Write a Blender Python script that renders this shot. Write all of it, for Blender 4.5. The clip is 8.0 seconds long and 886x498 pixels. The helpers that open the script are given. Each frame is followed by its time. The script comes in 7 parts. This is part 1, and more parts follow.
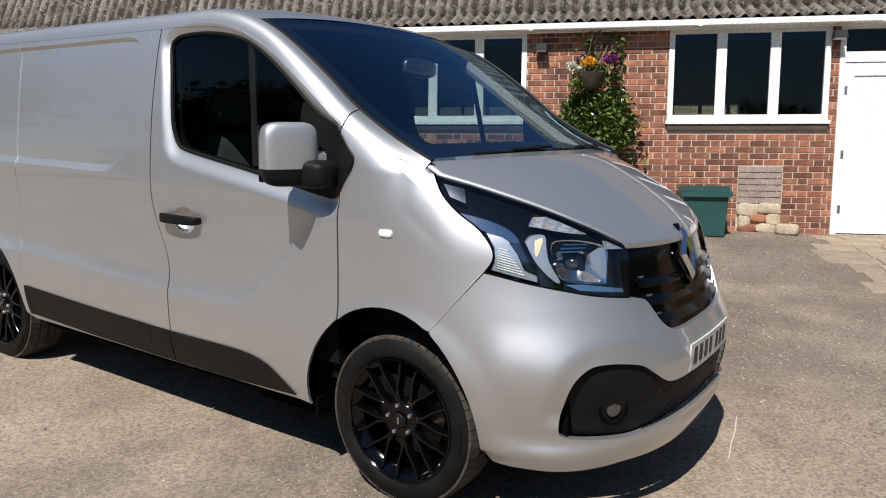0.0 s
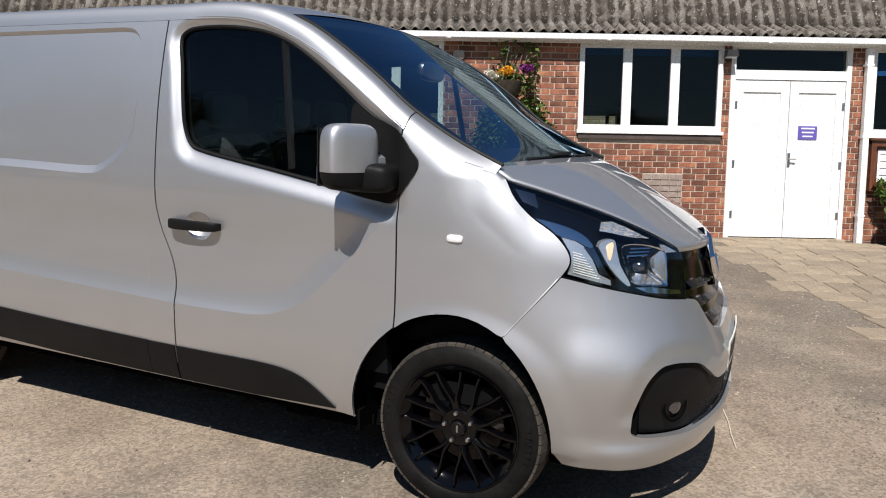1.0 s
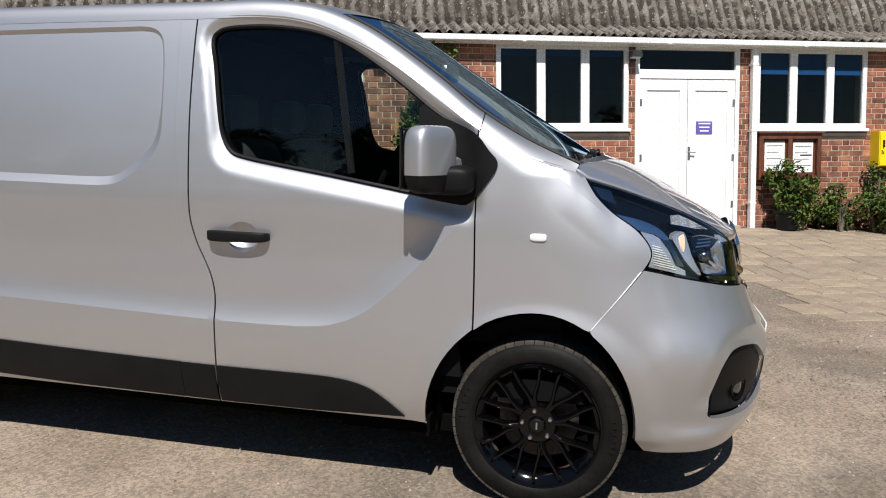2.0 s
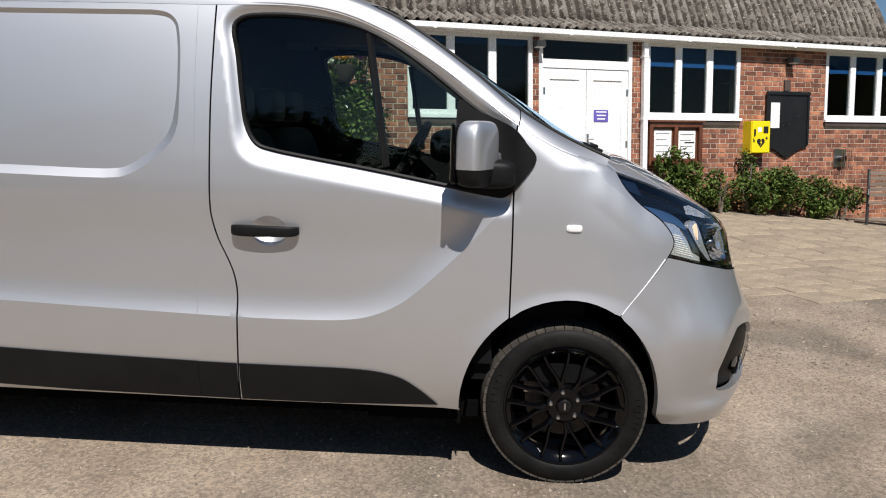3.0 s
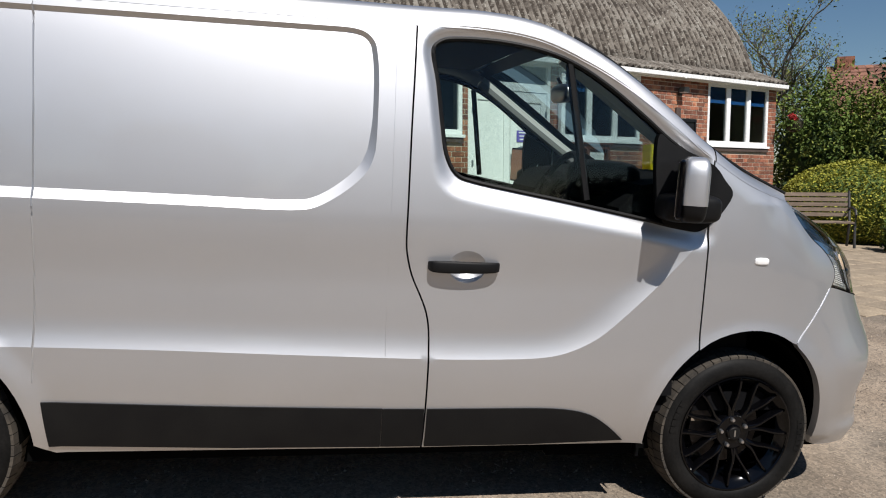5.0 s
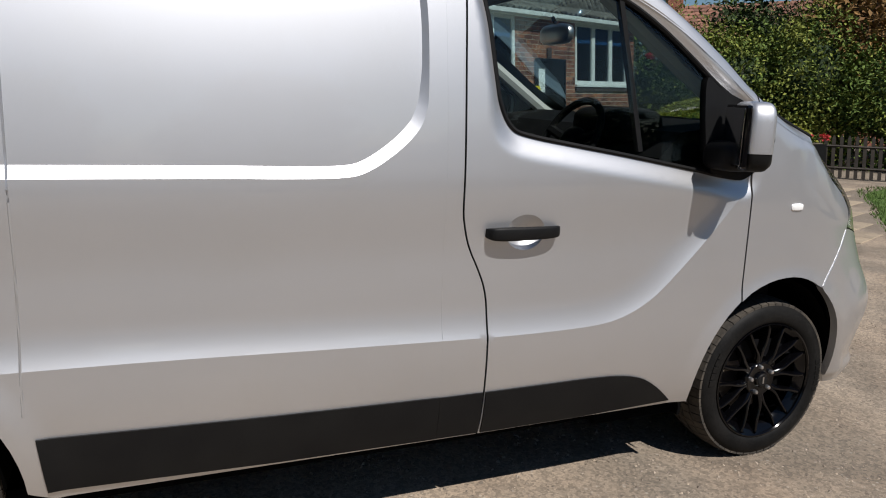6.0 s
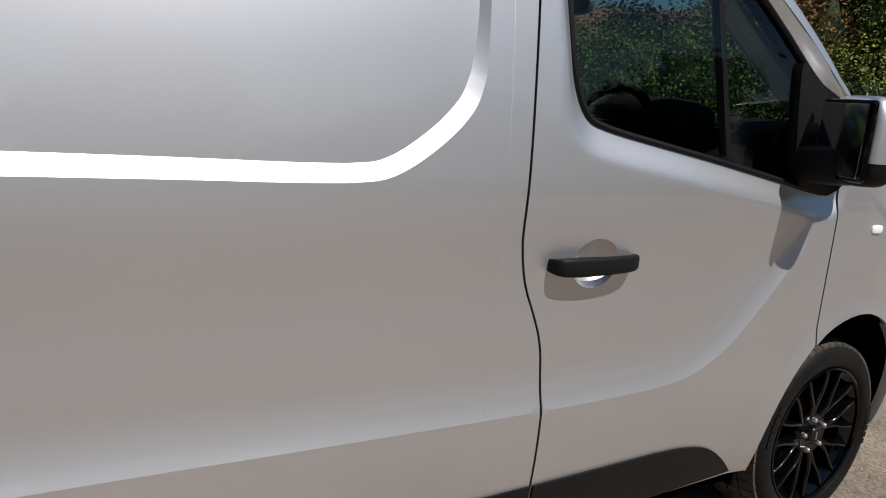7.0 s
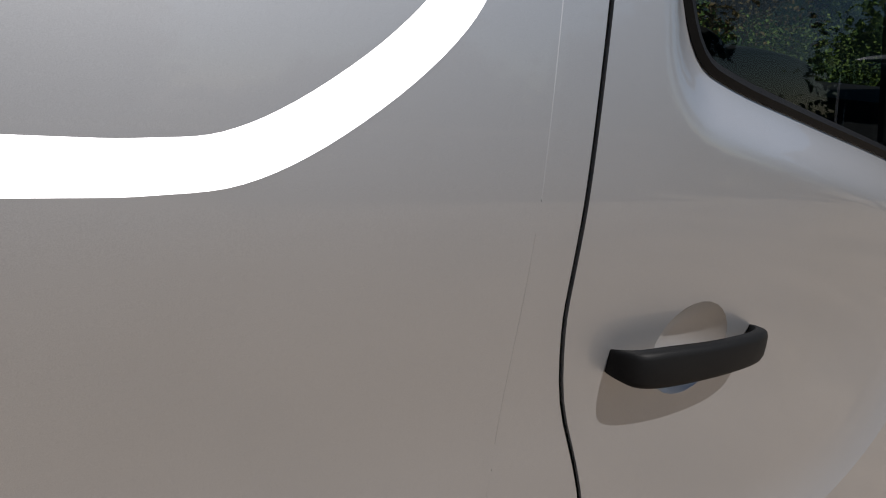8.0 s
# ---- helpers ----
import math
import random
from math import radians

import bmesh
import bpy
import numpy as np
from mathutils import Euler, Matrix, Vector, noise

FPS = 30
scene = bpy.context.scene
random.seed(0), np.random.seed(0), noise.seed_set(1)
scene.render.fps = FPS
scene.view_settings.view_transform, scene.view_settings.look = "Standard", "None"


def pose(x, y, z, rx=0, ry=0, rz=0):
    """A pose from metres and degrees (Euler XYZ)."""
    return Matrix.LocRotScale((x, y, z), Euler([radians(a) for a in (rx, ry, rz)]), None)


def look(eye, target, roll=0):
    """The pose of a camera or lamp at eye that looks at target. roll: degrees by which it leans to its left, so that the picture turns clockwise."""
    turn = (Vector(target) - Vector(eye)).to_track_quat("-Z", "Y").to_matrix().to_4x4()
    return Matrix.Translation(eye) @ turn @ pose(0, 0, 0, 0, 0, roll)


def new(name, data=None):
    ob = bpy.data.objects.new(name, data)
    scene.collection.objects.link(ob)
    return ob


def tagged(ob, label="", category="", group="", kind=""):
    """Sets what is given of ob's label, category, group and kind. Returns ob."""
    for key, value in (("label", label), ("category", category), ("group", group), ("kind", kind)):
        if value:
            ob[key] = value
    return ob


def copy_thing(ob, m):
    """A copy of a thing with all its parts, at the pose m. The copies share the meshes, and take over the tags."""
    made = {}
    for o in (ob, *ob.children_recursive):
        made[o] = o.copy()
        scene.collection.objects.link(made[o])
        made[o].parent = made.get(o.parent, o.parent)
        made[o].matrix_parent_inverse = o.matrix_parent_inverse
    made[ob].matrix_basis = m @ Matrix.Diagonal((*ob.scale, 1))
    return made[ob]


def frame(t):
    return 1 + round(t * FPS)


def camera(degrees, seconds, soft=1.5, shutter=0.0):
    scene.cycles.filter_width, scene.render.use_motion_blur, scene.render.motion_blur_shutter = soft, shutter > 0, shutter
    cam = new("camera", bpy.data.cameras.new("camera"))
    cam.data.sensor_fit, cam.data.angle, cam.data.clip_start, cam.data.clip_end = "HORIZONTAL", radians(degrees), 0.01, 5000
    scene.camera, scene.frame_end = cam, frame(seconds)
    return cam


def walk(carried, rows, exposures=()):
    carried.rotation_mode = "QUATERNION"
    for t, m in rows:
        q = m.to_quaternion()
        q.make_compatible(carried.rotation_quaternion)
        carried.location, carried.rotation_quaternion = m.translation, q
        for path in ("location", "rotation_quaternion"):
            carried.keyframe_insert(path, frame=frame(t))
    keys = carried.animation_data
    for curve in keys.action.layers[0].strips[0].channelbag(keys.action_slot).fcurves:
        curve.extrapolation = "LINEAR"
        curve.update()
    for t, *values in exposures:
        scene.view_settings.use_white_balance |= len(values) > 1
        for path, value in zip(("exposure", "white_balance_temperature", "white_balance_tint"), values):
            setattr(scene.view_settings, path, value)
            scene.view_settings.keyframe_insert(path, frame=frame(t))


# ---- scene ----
cam = camera(61.4, 8.0, soft=1.05)
PATH = [
    (0, (1.713, -3.109, 1.218), (0.587, -1.467, 1.027), 0.7),
    (0.5, (1.377, -3.273, 1.21), (0.397, -1.541, 1.006), -0.6),
    (1, (1.046, -3.448, 1.204), (0.245, -1.623, 1.033), 1.1),
    (1.5, (0.693, -3.628, 1.231), (0.089, -1.731, 1.043), 0.6),
    (1.7, (0.571, -3.644, 1.203), (0.007, -1.732, 1.043), -0.0),
    (2.8, (-0.31, -3.835, 1.236), (-0.448, -1.852, 1.015), -0.8),
    (3, (-0.328, -3.84, 1.254), (-0.433, -1.855, 1.034), -0.7),
    (3.5, (-0.65, -3.821, 1.265), (-0.664, -1.829, 1.093), -1.5),
    (4, (-1.002, -3.768, 1.283), (-0.914, -1.78, 1.083), 0.3),
    (4.5, (-1.389, -3.767, 1.331), (-1.127, -1.794, 1.134), -1.4),
    (4.7, (-1.521, -3.743, 1.336), (-1.24, -1.772, 1.145), -0.7),
    (5.8, (-2.191, -3.246, 1.37), (-1.531, -1.375, 1.121), -1.3),
    (6, (-2.313, -3.13, 1.386), (-1.572, -1.306, 1.044), -1.7),
    (6.5, (-2.395, -2.75, 1.368), (-1.537, -0.972, 1.053), 0.1),
    (7, (-2.359, -2.259, 1.358), (-1.32, -0.589, 0.995), 0.9),
    (7.5, (-2.188, -1.807, 1.344), (-1.051, -0.226, 0.887), 2.2),
    (8, (-1.894, -1.503, 1.307), (-0.743, 0.074, 0.872), 3.1),
]
EXPOSURES = [(0.0, 0.0), (4.5, -0.02), (6.0, -0.1), (7.0, -0.22), (7.5, -0.38), (8.0, -0.48)]
walk(cam, [(t, look(eye, target, roll)) for t, eye, target, roll in PATH], EXPOSURES)

# world, sun
SUN_FROM = Vector((0.15, -0.625, 0.775)).normalized()
world = bpy.data.worlds.new("sky")
scene.world = world
world.use_nodes = True
wn = world.node_tree
sky = wn.nodes.new("ShaderNodeTexSky")
sky.sky_type, sky.sun_disc = "NISHITA", False
sky.sun_elevation = math.asin(SUN_FROM.z)
sky.sun_rotation = math.atan2(SUN_FROM.x, SUN_FROM.y)
sky.dust_density, sky.ozone_density = 0.1, 3.0
wn.nodes["Background"].inputs[1].default_value = 0.066
vivid = wn.nodes.new("ShaderNodeHueSaturation")
vivid.inputs["Saturation"].default_value = 1.12
wn.links.new(sky.outputs[0], vivid.inputs["Color"])
wn.links.new(vivid.outputs[0], wn.nodes["Background"].inputs[0])
sun = bpy.data.lights.new("sun", "SUN")
sun.energy, sun.angle, sun.color = 6.5, radians(0.53), (1.0, 0.957, 0.92)
sun_lamp = new("sun", sun)
sun_lamp.matrix_world = look(SUN_FROM * 50, (0, 0, 0))

# ---- materials ----
def rgba(c):
    return (c[0], c[1], c[2], 1.0)


def principled(name, color, rough=0.5, metal=0.0, **more):
    m = bpy.data.materials.new(name)
    m.use_nodes = True
    b = m.node_tree.nodes["Principled BSDF"]
    b.inputs["Base Color"].default_value = rgba(color)
    b.inputs["Roughness"].default_value = rough
    b.inputs["Metallic"].default_value = metal
    for key, value in more.items():
        b.inputs[key.replace("_", " ")].default_value = value
    return m


def coords(nt, scale=(1, 1, 1), space="Object"):
    tc, mp = nt.nodes.new("ShaderNodeTexCoord"), nt.nodes.new("ShaderNodeMapping")
    mp.inputs["Scale"].default_value = scale
    nt.links.new(tc.outputs[space], mp.inputs[0])
    return mp.outputs[0]


def noise_node(nt, vec, scale, detail=4.0, rough=0.6):
    n = nt.nodes.new("ShaderNodeTexNoise")
    n.inputs["Scale"].default_value, n.inputs["Detail"].default_value, n.inputs["Roughness"].default_value = scale, detail, rough
    nt.links.new(vec, n.inputs["Vector"])
    return n.outputs["Fac"]


def ramp(nt, fac, stops):
    r = nt.nodes.new("ShaderNodeValToRGB")
    while len(r.color_ramp.elements) < len(stops):
        r.color_ramp.elements.new(0.5)
    for e, (at, c) in zip(r.color_ramp.elements, stops):
        e.position, e.color = at, rgba(c)
    nt.links.new(fac, r.inputs[0])
    return r.outputs[0]


def mixed(nt, a, b, fac, mode="MIX"):
    m = nt.nodes.new("ShaderNodeMix")
    m.data_type, m.blend_type = "RGBA", mode
    if isinstance(fac, float):
        m.inputs[0].default_value = fac
    else:
        nt.links.new(fac, m.inputs[0])
    for sock, v in ((m.inputs[6], a), (m.inputs[7], b)):
        if isinstance(v, tuple):
            sock.default_value = rgba(v)
        else:
            nt.links.new(v, sock)
    return m.outputs[2]


def bump(nt, height, strength, distance):
    b = nt.nodes.new("ShaderNodeBump")
    b.inputs["Strength"].default_value, b.inputs["Distance"].default_value = strength, distance
    nt.links.new(height, b.inputs["Height"])
    nt.links.new(b.outputs[0], nt.nodes["Principled BSDF"].inputs["Normal"])


def weathered(name, colors, rough, small, large, relief=0.0, metal=0.0, islands=0.0, per_object=0.0, stretch=(1, 1, 1)):
    """Colour from two scales of noise, with relief; pieces vary by object or by island."""
    m = principled(name, colors[0], rough, metal)
    nt = m.node_tree
    b = nt.nodes["Principled BSDF"]
    v = coords(nt, stretch)
    fine, coarse = noise_node(nt, v, small), noise_node(nt, v, large)
    n = len(colors)
    c1 = ramp(nt, coarse, [(0.32 + 0.36 * i / max(1, n - 1), c) for i, c in enumerate(colors)])
    c2 = mixed(nt, c1, ramp(nt, fine, [(0.3, (0.55, 0.55, 0.55)), (0.7, (1.35, 1.35, 1.35))]), 0.6, "MULTIPLY")
    if islands or per_object:
        if islands:
            g = nt.nodes.new("ShaderNodeNewGeometry")
            rnd, amount = g.outputs["Random Per Island"], islands
        else:
            g = nt.nodes.new("ShaderNodeObjectInfo")
            rnd, amount = g.outputs["Random"], per_object
        c2 = mixed(nt, c2, ramp(nt, rnd, [(0.0, (0.45, 0.42, 0.42)), (0.45, (0.95, 0.95, 0.95)), (1.0, (1.5, 1.45, 1.35))]), amount, "MULTIPLY")
    nt.links.new(c2, b.inputs["Base Color"])
    if relief:
        bump(nt, fine, 0.6, relief)
    return m


def car_paint():
    m = principled("silver_paint", (0.52, 0.525, 0.54), 0.49, 0.88)
    nt = m.node_tree
    b = nt.nodes["Principled BSDF"]
    b.inputs["Coat Weight"].default_value, b.inputs["Coat Roughness"].default_value = 1.0, 0.025
    v = coords(nt)
    flakes = noise_node(nt, v, 1800.0, 1.0)
    dust = noise_node(nt, v, 3.0, 5.0)
    c = mixed(nt, ramp(nt, flakes, [(0.3, (0.50, 0.505, 0.52)), (0.7, (0.60, 0.605, 0.62))]), (0.50, 0.49, 0.47), ramp(nt, dust, [(0.5, (0, 0, 0)), (0.9, (0.35, 0.35, 0.35))]))
    nt.links.new(c, b.inputs["Base Color"])
    return m


def glass(name, tint, gloss=0.06, shade=(1, 1, 1)):
    m = bpy.data.materials.new(name)
    m.use_nodes = True
    nt = m.node_tree
    nt.nodes.remove(nt.nodes["Principled BSDF"])
    clear, shine, face, power, fr, mix = (nt.nodes.new(k) for k in ("ShaderNodeBsdfTransparent", "ShaderNodeBsdfGlossy", "ShaderNodeLayerWeight", "ShaderNodeMath", "ShaderNodeMath", "ShaderNodeMixShader"))
    clear.inputs[0].default_value = rgba(tint)
    shine.inputs["Roughness"].default_value = 0.015
    shine.inputs["Color"].default_value = rgba(shade)
    face.inputs["Blend"].default_value = 0.5
    power.operation, fr.operation = "POWER", "MULTIPLY_ADD"
    power.inputs[1].default_value, fr.inputs[1].default_value, fr.inputs[2].default_value = 5.0, 1 - gloss, gloss
    nt.links.new(face.outputs["Facing"], power.inputs[0])
    nt.links.new(power.outputs[0], fr.inputs[0])
    nt.links.new(fr.outputs[0], mix.inputs[0])
    nt.links.new(clear.outputs[0], mix.inputs[1])
    nt.links.new(shine.outputs[0], mix.inputs[2])
    nt.links.new(mix.outputs[0], nt.nodes["Material Output"].inputs[0])
    return m


PAINT = car_paint()
BLACK_PLASTIC = weathered("black_plastic", [(0.006, 0.006, 0.0065), (0.009, 0.009, 0.009)], 0.5, 900, 6, 0.0004)
BLACK_PLASTIC.node_tree.nodes["Principled BSDF"].inputs["Specular IOR Level"].default_value = 0.14
# flat black that puts deep shade into gaps, pockets, arches and underbody
SHADOW_GAP = principled("shade_black", (0.004, 0.004, 0.004), 0.95, Specular_IOR_Level=0.0)
GLOSS_BLACK = principled("gloss_black", (0.002, 0.002, 0.0025), 0.05, Specular_IOR_Level=0.45)
GRILLE_BLACK = principled("grille_black", (0.0015, 0.0015, 0.002), 0.12, Specular_IOR_Level=0.1)
WHEEL_BLACK = principled("wheel_black", (0.0015, 0.0015, 0.002), 0.09, Specular_IOR_Level=0.3)
LAMP_SILVER = principled("lamp_silver", (0.86, 0.87, 0.88), 0.24, 0.85)
RUBBER = weathered("tyre_rubber", [(0.006, 0.006, 0.006), (0.012, 0.0115, 0.011)], 0.55, 120, 9, 0.0006)
RUBBER.node_tree.nodes["Principled BSDF"].inputs["Specular IOR Level"].default_value = 0.09
TREAD = weathered("dusty_tread", [(0.02, 0.018, 0.016), (0.07, 0.058, 0.044)], 0.9, 90, 12, 0.001)
CHROME = principled("chrome", (0.8, 0.8, 0.82), 0.08, 1.0)
DARK_CHROME = principled("dark_chrome", (0.22, 0.23, 0.25), 0.18, 1.0)
SATIN_METAL = principled("satin_metal", (0.55, 0.55, 0.56), 0.3, 1.0)
LENS = glass("lamp_lens", (0.93, 0.95, 0.97))
CAR_GLASS = glass("car_glass", (0.72, 0.82, 0.78), 0.03)
# blue of the reflected sky is put into the windscreen's gloss colour
WINDSCREEN_GLASS = glass("windscreen_glass", (0.50, 0.60, 0.62), 0.2, (0.5, 0.75, 1.0))
PANE = glass("window_pane", (0.5, 0.55, 0.55), 0.018)
INDICATOR = principled("clear_indicator", (0.75, 0.75, 0.74), 0.2)
AMBER = principled("amber_bulb", (0.75, 0.55, 0.36), 0.3)
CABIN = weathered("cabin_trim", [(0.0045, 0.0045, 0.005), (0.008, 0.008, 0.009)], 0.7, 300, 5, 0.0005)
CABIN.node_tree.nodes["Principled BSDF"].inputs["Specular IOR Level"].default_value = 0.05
SEAT = weathered("seat_cloth", [(0.018, 0.018, 0.02), (0.03, 0.03, 0.033)], 0.9, 400, 10, 0.0008)
PLATE = weathered("plate_white", [(0.52, 0.52, 0.49), (0.62, 0.62, 0.58)], 0.4, 60, 8)
INK = principled("plate_black", (0.012, 0.012, 0.012), 0.5)
UPVC = weathered("white_upvc", [(0.78, 0.78, 0.77), (0.84, 0.84, 0.83)], 0.32, 40, 1.5)
WHITE_PAINT = weathered("white_gloss_paint", [(0.76, 0.76, 0.74), (0.83, 0.83, 0.82)], 0.4, 50, 2.0, 0.0004)
BRICK = weathered("red_brick", [(0.135, 0.05, 0.031), (0.25, 0.093, 0.054), (0.37, 0.175, 0.095)], 0.85, 55, 5, 0.003, per_object=0.9)
BRICK_FIELD = weathered("red_brick_field", [(0.135, 0.05, 0.031), (0.25, 0.093, 0.054), (0.37, 0.175, 0.095)], 0.85, 55, 5, 0.003, islands=0.9)
PALE_BRICK = weathered("pale_brick", [(0.26, 0.20, 0.17), (0.36, 0.29, 0.245)], 0.9, 45, 6, 0.004, islands=0.35)
MORTAR = weathered("mortar", [(0.41, 0.33, 0.255), (0.53, 0.44, 0.35)], 0.95, 70, 4, 0.003)
def buff_brick():
    m = weathered("buff_brick", [(0.38, 0.32, 0.20), (0.5, 0.43, 0.28)], 0.9, 30, 3, 0.002)
    nt = m.node_tree
    b = nt.nodes["Principled BSDF"]
    base = b.inputs["Base Color"].links[0].from_socket
    tc, sep, com, tex = (nt.nodes.new(k) for k in ("ShaderNodeTexCoord", "ShaderNodeSeparateXYZ", "ShaderNodeCombineXYZ", "ShaderNodeTexBrick"))
    nt.links.new(tc.outputs["Object"], sep.inputs[0])
    nt.links.new(sep.outputs[0], com.inputs[0])
    nt.links.new(sep.outputs[2], com.inputs[1])
    nt.links.new(com.outputs[0], tex.inputs["Vector"])
    for key, value in (("Scale", 1.0), ("Mortar Size", 0.008), ("Brick Width", 0.225), ("Row Height", 0.075)):
        tex.inputs[key].default_value = value
    tex.inputs["Mortar"].default_value = rgba((0.25, 0.22, 0.17))
    tex.inputs["Color1"].default_value, tex.inputs["Color2"].default_value = rgba((1.0, 1.0, 1.0)), rgba((0.75, 0.7, 0.65))
    nt.links.new(mixed(nt, base, tex.outputs["Color"], 1.0, "MULTIPLY"), b.inputs["Base Color"])
    return m


BUFF_BRICK = buff_brick()
STONE = weathered("sand_stone", [(0.34, 0.27, 0.19), (0.5, 0.42, 0.30)], 0.9, 40, 8, 0.006)
SILL_TILE = weathered("dark_sill", [(0.05, 0.035, 0.03), (0.08, 0.055, 0.045)], 0.7, 40, 4, 0.002)
def roof_material():
    m = weathered("lichen_asbestos", [(0.075, 0.062, 0.05), (0.15, 0.13, 0.108), (0.215, 0.198, 0.17)], 0.95, 30, 3.5, 0.006)
    nt = m.node_tree
    b = nt.nodes["Principled BSDF"]
    base = b.inputs["Base Color"].links[0].from_socket
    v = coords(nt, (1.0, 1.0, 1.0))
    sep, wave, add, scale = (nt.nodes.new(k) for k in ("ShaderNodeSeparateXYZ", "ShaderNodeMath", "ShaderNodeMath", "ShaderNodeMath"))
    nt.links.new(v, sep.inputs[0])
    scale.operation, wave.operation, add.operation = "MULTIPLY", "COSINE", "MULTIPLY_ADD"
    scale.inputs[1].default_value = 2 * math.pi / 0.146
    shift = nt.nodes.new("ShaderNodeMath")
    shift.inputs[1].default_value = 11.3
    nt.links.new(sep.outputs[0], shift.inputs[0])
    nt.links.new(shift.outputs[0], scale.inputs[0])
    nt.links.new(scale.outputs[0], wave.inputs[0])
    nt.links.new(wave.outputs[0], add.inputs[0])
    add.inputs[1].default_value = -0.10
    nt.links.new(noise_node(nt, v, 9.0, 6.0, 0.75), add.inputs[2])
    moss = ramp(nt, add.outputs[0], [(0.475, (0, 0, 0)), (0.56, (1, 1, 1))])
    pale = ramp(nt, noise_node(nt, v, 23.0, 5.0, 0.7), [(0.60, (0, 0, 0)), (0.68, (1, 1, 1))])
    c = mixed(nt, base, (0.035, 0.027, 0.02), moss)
    nt.links.new(mixed(nt, c, (0.40, 0.385, 0.34), pale), b.inputs["Base Color"])
    return m


def ground_material():
    m = weathered("worn_gravel_tarmac", [(0.222, 0.172, 0.126), (0.282, 0.225, 0.168), (0.328, 0.268, 0.204)], 0.95, 140, 1.3, 0.006)
    nt = m.node_tree
    b = nt.nodes["Principled BSDF"]
    base = b.inputs["Base Color"].links[0].from_socket
    v = coords(nt)
    vor = nt.nodes.new("ShaderNodeTexVoronoi")
    vor.inputs["Scale"].default_value = 75.0
    nt.links.new(v, vor.inputs["Vector"])
    chips = ramp(nt, vor.outputs["Color"], [(0.2, (0.62, 0.62, 0.62)), (0.75, (1.22, 1.2, 1.17))])
    c = mixed(nt, base, chips, 0.8, "MULTIPLY")
    big = nt.nodes.new("ShaderNodeTexVoronoi")
    big.inputs["Scale"].default_value = 26.0
    nt.links.new(v, big.inputs["Vector"])
    stones = ramp(nt, big.outputs["Distance"], [(0.13, (1, 1, 1)), (0.19, (0, 0, 0))])
    some = ramp(nt, noise_node(nt, v, 7.0, 2.0), [(0.5, (0, 0, 0)), (0.62, (1, 1, 1))])
    c = mixed(nt, c, (0.37, 0.315, 0.25), mixed(nt, stones, some, 1.0, "MULTIPLY"))
    # loose gravel gives way to bare dark tarmac towards the hall
    sep, far, both = (nt.nodes.new(k) for k in ("ShaderNodeSeparateXYZ", "ShaderNodeMapRange", "ShaderNodeMath"))
    nt.links.new(v, sep.inputs[0])
    nt.links.new(sep.outputs[1], far.inputs["Value"])
    for key, value in (("From Min", 0.8), ("From Max", 4.0), ("To Max", 0.13)):
        far.inputs[key].default_value = value
    nt.links.new(far.outputs[0], both.inputs[0])
    nt.links.new(noise_node(nt, v, 0.55, 6.0, 0.62), both.inputs[1])
    patch = ramp(nt, both.outputs[0], [(0.47, (0, 0, 0)), (0.60, (1, 1, 1))])
    c = mixed(nt, c, mixed(nt, c, (0.62, 0.64, 0.66), 1.0, "MULTIPLY"), patch)
    nt.links.new(c, b.inputs["Base Color"])
    return m


ROOF = roof_material()
GROUND = ground_material()
PEBBLE = weathered("pebbles", [(0.12, 0.098, 0.075), (0.23, 0.19, 0.15), (0.31, 0.262, 0.21)], 0.9, 60, 5, islands=0.75)
PAVING = weathered("sandstone_paving", [(0.225, 0.18, 0.128), (0.31, 0.25, 0.178)], 0.9, 45, 3, 0.004, per_object=0.25)
GRASS = weathered("grass", [(0.045, 0.085, 0.02), (0.09, 0.14, 0.035)], 0.9, 90, 3, islands=0.5)
LEAF = weathered("leaf_green", [(0.05, 0.088, 0.018), (0.115, 0.165, 0.035)], 0.75, 20, 2.0, islands=0.7)
LEAF_LIGHT = weathered("leaf_yellow_green", [(0.095, 0.13, 0.022), (0.20, 0.22, 0.045)], 0.75, 20, 2.0, islands=0.6)
LEAF_LIME = weathered("leaf_lime", [(0.20, 0.205, 0.028), (0.31, 0.30, 0.045)], 0.6, 20, 2.0, islands=0.4)
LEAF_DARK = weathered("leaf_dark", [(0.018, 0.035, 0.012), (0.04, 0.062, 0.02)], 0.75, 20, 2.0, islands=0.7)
LEAF_RUST = weathered("leaf_rust", [(0.12, 0.06, 0.025), (0.2, 0.12, 0.04)], 0.75, 20, 2.0, islands=0.6)
BARK = weathered("bark", [(0.09, 0.075, 0.055), (0.17, 0.145, 0.11)], 0.95, 40, 6, 0.006)
BENCH_WOOD = weathered("weathered_teak", [(0.15, 0.11, 0.08), (0.24, 0.185, 0.14)], 0.85, 60, 4, 0.002, stretch=(0.15, 1, 1))
IRON = weathered("black_iron", [(0.012, 0.013, 0.012), (0.03, 0.03, 0.028)], 0.5, 80, 6, 0.001)
BROWN_WOOD = weathered("varnished_wood", [(0.09, 0.03, 0.016), (0.15, 0.055, 0.028)], 0.35, 40, 5, 0.001, stretch=(1, 1, 0.2))
PAPER = weathered("paper", [(0.74, 0.74, 0.72), (0.82, 0.82, 0.8)], 0.8, 30, 3)
NOTICE_BLACK = weathered("black_board_paint", [(0.008, 0.008, 0.009), (0.014, 0.014, 0.015)], 0.35, 60, 4, 0.0008)
AED_YELLOW = principled("yellow_enamel", (0.78, 0.6, 0.01), 0.35)
